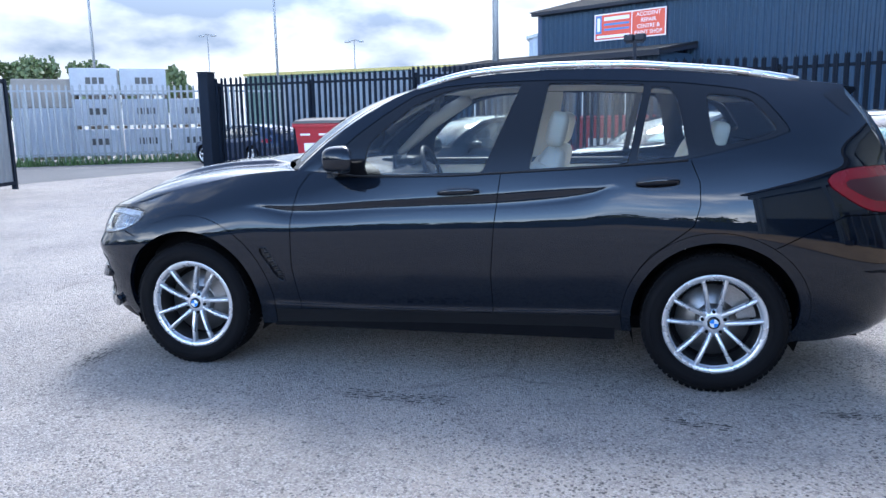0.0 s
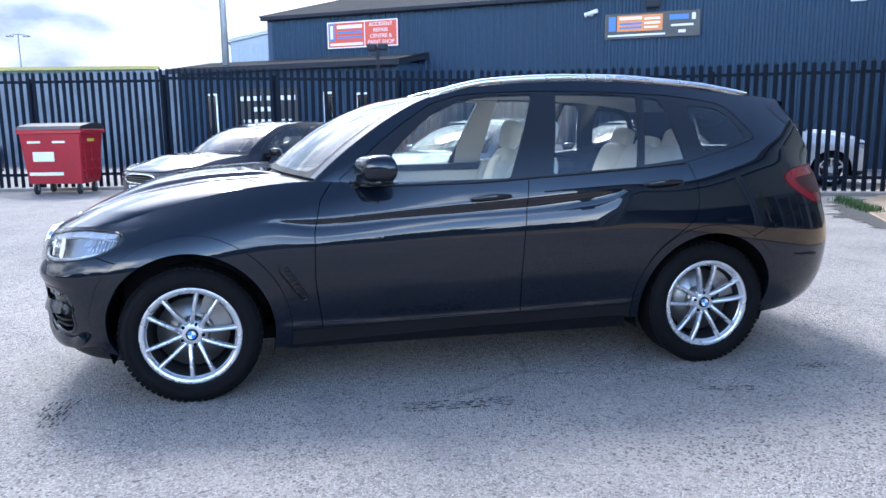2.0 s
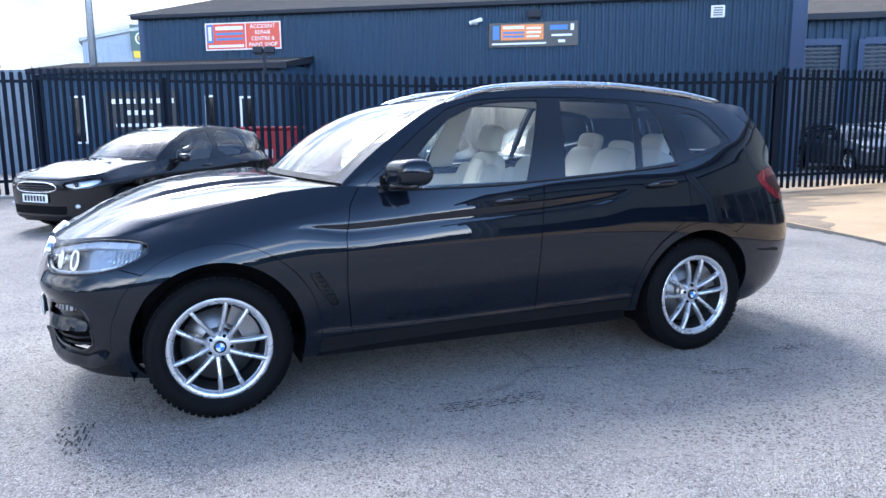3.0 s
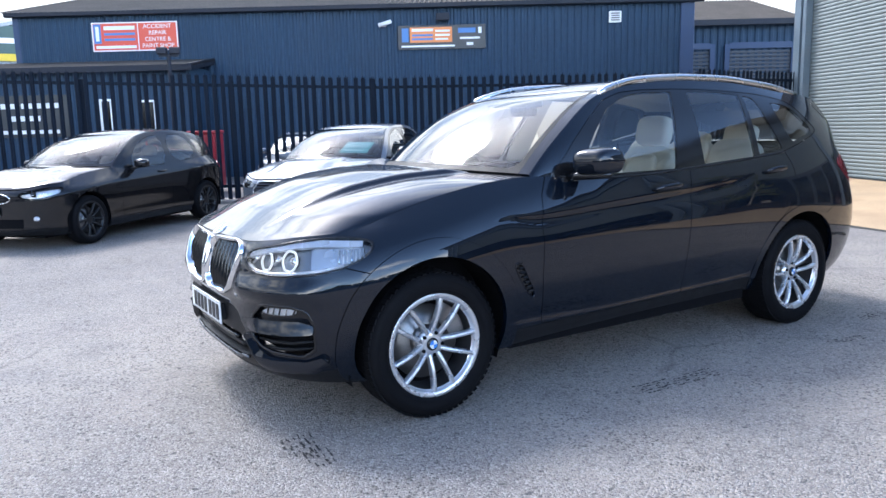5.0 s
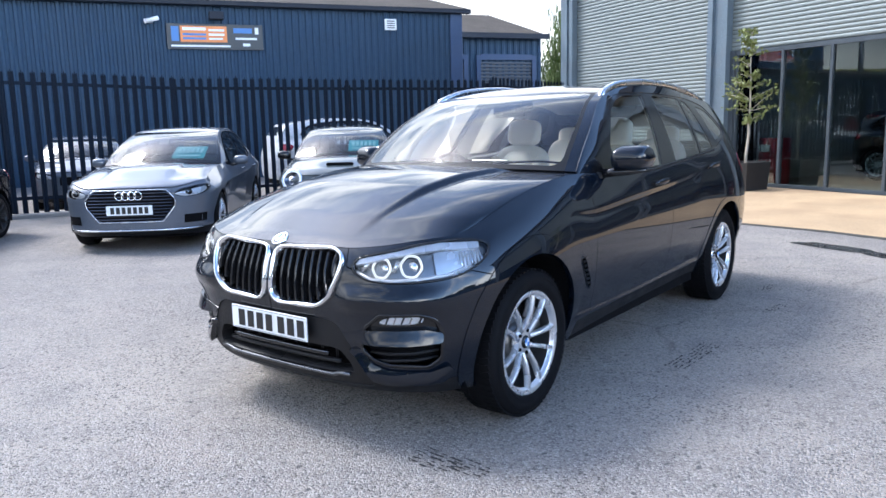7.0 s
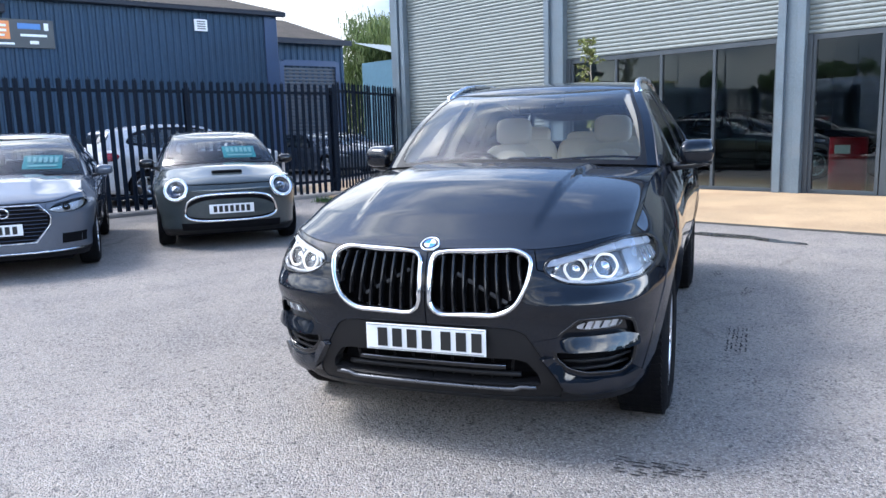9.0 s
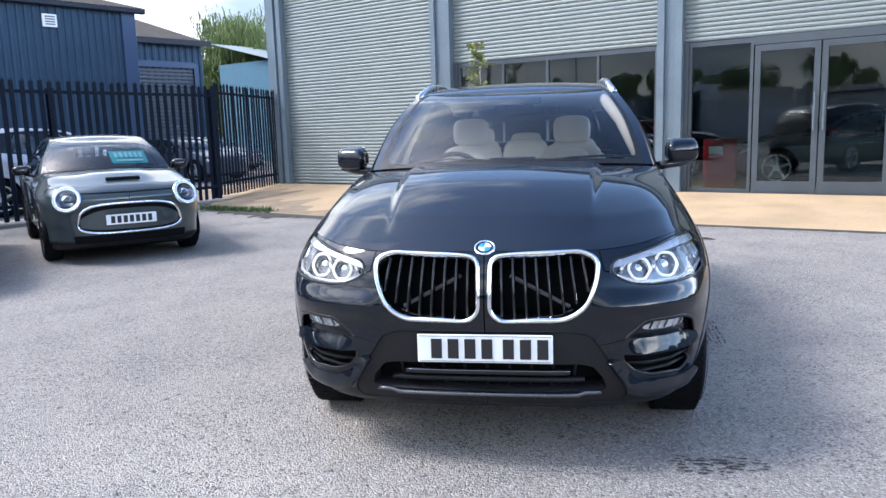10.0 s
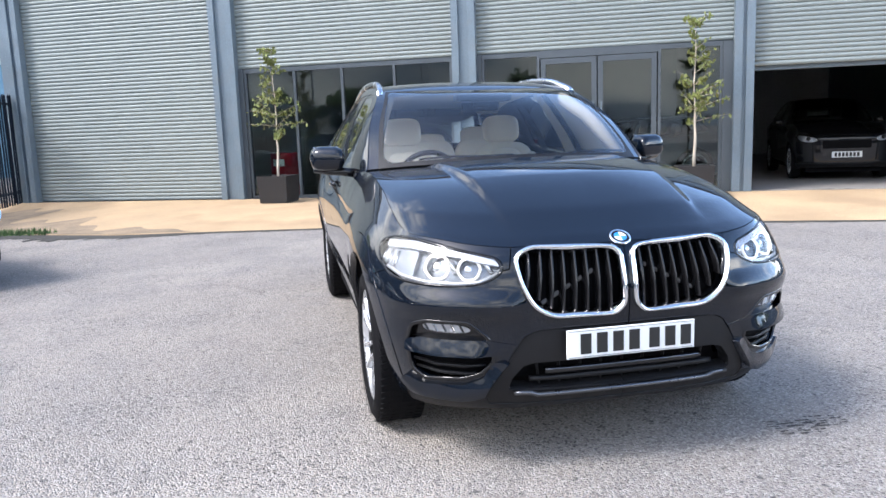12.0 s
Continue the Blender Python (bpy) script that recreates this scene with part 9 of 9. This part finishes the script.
# unseen trees and walls added behind the camera, for paint and glass to mirror
for k, (x, y) in enumerate(((-30, -26), (-21, -30), (-12, -33), (-3, -34), (6, -33), (15, -31), (24, -28), (-36, -18), (-40, -8), (-42, 2))):
    tree(x, y, 3.4 + (k * 37 % 5) * 0.3, 4.6, 40 + k, M_LEAFDARK, "broad dark green tree at the yard's edge", 2500, 0.28)
cw = thing("closing_wall", "unseen plain blue-grey wall added to close the yard", "wall", kind="structure")
part("wall", boxes((-32, 34, -24.2, -24, 0, 2.4)), M_BLUECLAD, cw)
part("wall", boxes((-34.2, -34, -24, 4, 0, 2.4)), M_BLUECLAD, cw)

# ---- forecourt's edge: dirt line, weeds, puddles, tyre marks ----
M_DIRT = mat("dark_dirt", (0.045, 0.042, 0.036), 0.95, 0, 0.4, 5, 60)
M_WET = mat("wet_asphalt", (0.050, 0.047, 0.045), 0.10, 0, 0.4, 3, 40, rough_vary=0.09, dirt=(0.11, 0.10, 0.09), dirt_scale=5, dirt_amt=0.7)
M_RUB = mat("tyre_mark", (0.035, 0.033, 0.032), 0.9, 0, 0.4, 5, 60)


def patch(name, cx, cy, rx, ry, ang, material, label, cat, seed, z=0.004, rag=0.25, n=40):
    rnd = random.Random(seed)
    ph = [rnd.uniform(0, 6.28) for _ in range(4)]
    v = [(0, 0, 0)]
    for i in range(n):
        a = 2 * math.pi * i / n
        k = 1 + rag * (0.5 * math.sin(2 * a + ph[0]) + 0.35 * math.sin(3 * a + ph[1]) + 0.3 * math.sin(5 * a + ph[2]) + 0.2 * math.sin(9 * a + ph[3]))
        v.append((rx * k * math.cos(a), ry * k * math.sin(a), 0))
    o = pydata(name, v, [(0, i + 1, (i + 1) % n + 1) for i in range(n)], material)
    o.matrix_basis = pose(cx, cy, z, 0, 0, ang)
    return tagged(o, label, cat, kind="structure")


rnd = random.Random(4)
v, f = [], []
for i in range(140):
    x = -3.0 + i * 0.13
    w = (0.035 + 0.03 * rnd.random() ** 2 + 0.02 * math.sin(x * 2.1) ** 2) * (1 + 5.5 * max(0.0, min(1.0, (1.9 - x) / 2.0)))
    y0, y1 = -apron_edge(x), -apron_edge(x + 0.14)
    n = len(v)
    v += [(x, y0 - w, 0.004), (x + 0.14, y1 - w * rnd.uniform(0.6, 1.3), 0.004), (x + 0.14, y1 + 0.025, 0.017), (x, y0 + 0.025, 0.017)]
    f.append((n, n + 1, n + 2, n + 3))
dl_ = pydata("dirt_line", v, f, M_DIRT)
dl_.matrix_basis = SHOW
tagged(dl_, "dark dirt gathered along the forecourt's edge", "dirt", kind="structure")
# darker area of the forecourt, broad by the fence and narrowing along the edge
v, f = [], []
for i in range(70):
    x = -6.2 + 0.11 * i
    e = apron_edge(x)
    k = max(0.0, min(1.0, (1.4 - x) / 4.5))
    w = min(e - 0.3, (0.15 + 2.2 * k) * (0.75 + 0.25 * math.sin(x * 3.1) + 0.18 * math.sin(x * 7.7 + 1)))
    for t in (0.0, 0.35, 0.7, 1.0):
        d = 0.05 + (w - 0.05) * t if w > 0.05 else 0.05 + 0.01 * t
        z = 0.022 + 0.058 * (d - 0.05) / (e * 0.5 - 0.05) if d < e * 0.5 else 0.08 + (APRON - 0.08) * (d - e * 0.5) / (e * 0.5)
        v.append((x, -e + d, z + 0.005))
for i in range(69):
    for k in range(3):
        a = 4 * i + k
        f.append((a, a + 4, a + 5, a + 1))
st_ = pydata("stain", v, f, mat("dark_concrete", (0.25, 0.185, 0.118), 0.9, 0, 0.5, 1.6, 40, bump=0.3, bump_scale=90, dirt=(0.11, 0.088, 0.062), dirt_scale=1.3, dirt_amt=0.9))
st_.matrix_basis = SHOW
tagged(st_, "darker brown area of the forecourt by the fence", "stain", kind="structure")
patch("puddle", 4.42, -1.22, 0.50, 0.17, 62, M_WET, "shallow dark puddle near the forecourt", "puddle", 1)
patch("puddle", 4.02, -1.78, 0.30, 0.09, 58, M_WET, "small dark damp patch near the forecourt", "puddle", 2)
patch("puddle", 7.72, 5.35, 0.95, 0.20, 65, M_WET, "dark damp patch by the fence", "puddle", 3, 0.006)
v, f = [], []
for i in range(900):
    t = rnd.random()
    x, y = 7.35 + 0.75 * t + rnd.gauss(0, 0.06), 4.7 + 1.6 * t + rnd.gauss(0, 0.08)
    a, h = rnd.uniform(0, 6.3), rnd.uniform(0.04, 0.13)
    dx, dy = 0.012 * math.cos(a), 0.012 * math.sin(a)
    n = len(v)
    v += [(x - dx, y - dy, 0.0), (x + dx, y + dy, 0.0), (x + rnd.gauss(0, 0.03), y + rnd.gauss(0, 0.03), h)]
    f.append((n, n + 1, n + 2))
wd = pydata("weeds", v, f, M_GRASS)
tagged(wd, "low green weeds along the kerb", "weeds", kind="stuff")
v, f = [], []
for i in range(2200):
    t = rnd.random()
    x, y = -28 + 15.5 * t + rnd.gauss(0, 0.1), 12.0 + 11.5 * t - 0.4 + rnd.gauss(0, 0.2)
    a, h = rnd.uniform(0, 6.3), rnd.uniform(0.1, 0.45)
    dx, dy = 0.03 * math.cos(a), 0.03 * math.sin(a)
    n = len(v)
    v += [(x - dx, y - dy, 0.0), (x + dx, y + dy, 0.0), (x + rnd.gauss(0, 0.08), y + rnd.gauss(0, 0.08), h)]
    f.append((n, n + 1, n + 2))
tagged(pydata("grass_verge", v, f, M_GRASS), "rough grass at the foot of the far fence", "grass", kind="stuff")


def tyre_mark(cx, cy, ang, L, rows, seed):
    rnd = random.Random(seed)
    v, f = [], []
    for r in range(rows):
        for i in range(int(L / 0.03)):
            if rnd.random() < 0.42:
                continue
            x, y = -L / 2 + i * 0.03 + rnd.uniform(-0.01, 0.01), (r - rows / 2) * 0.026 + rnd.uniform(-0.004, 0.004)
            a, b = rnd.uniform(0.008, 0.018), rnd.uniform(0.003, 0.008)
            n = len(v)
            v += [(x - a, y - b, 0), (x + a, y - b * 0.5, 0), (x + a, y + b, 0), (x - a, y + b * 0.6, 0)]
            f.append((n, n + 1, n + 2, n + 3))
    o = pydata("tyre_mark", v, f, M_RUB)
    o.matrix_basis = pose(cx, cy, 0.0035, 0, 0, ang)
    tagged(o, "broken black tyre scuff on the asphalt", "tyre mark", kind="stuff")


tyre_mark(-0.10, -1.225, -3, 0.62, 5, 1)
tyre_mark(-2.12, -0.80, 80, 0.26, 6, 2)
tyre_mark(-2.10, -0.98, 80, 0.2, 5, 3)
tyre_mark(2.02, -1.11, 8, 0.36, 4, 4)
tyre_mark(1.3, -1.35, 170, 0.3, 3, 5)
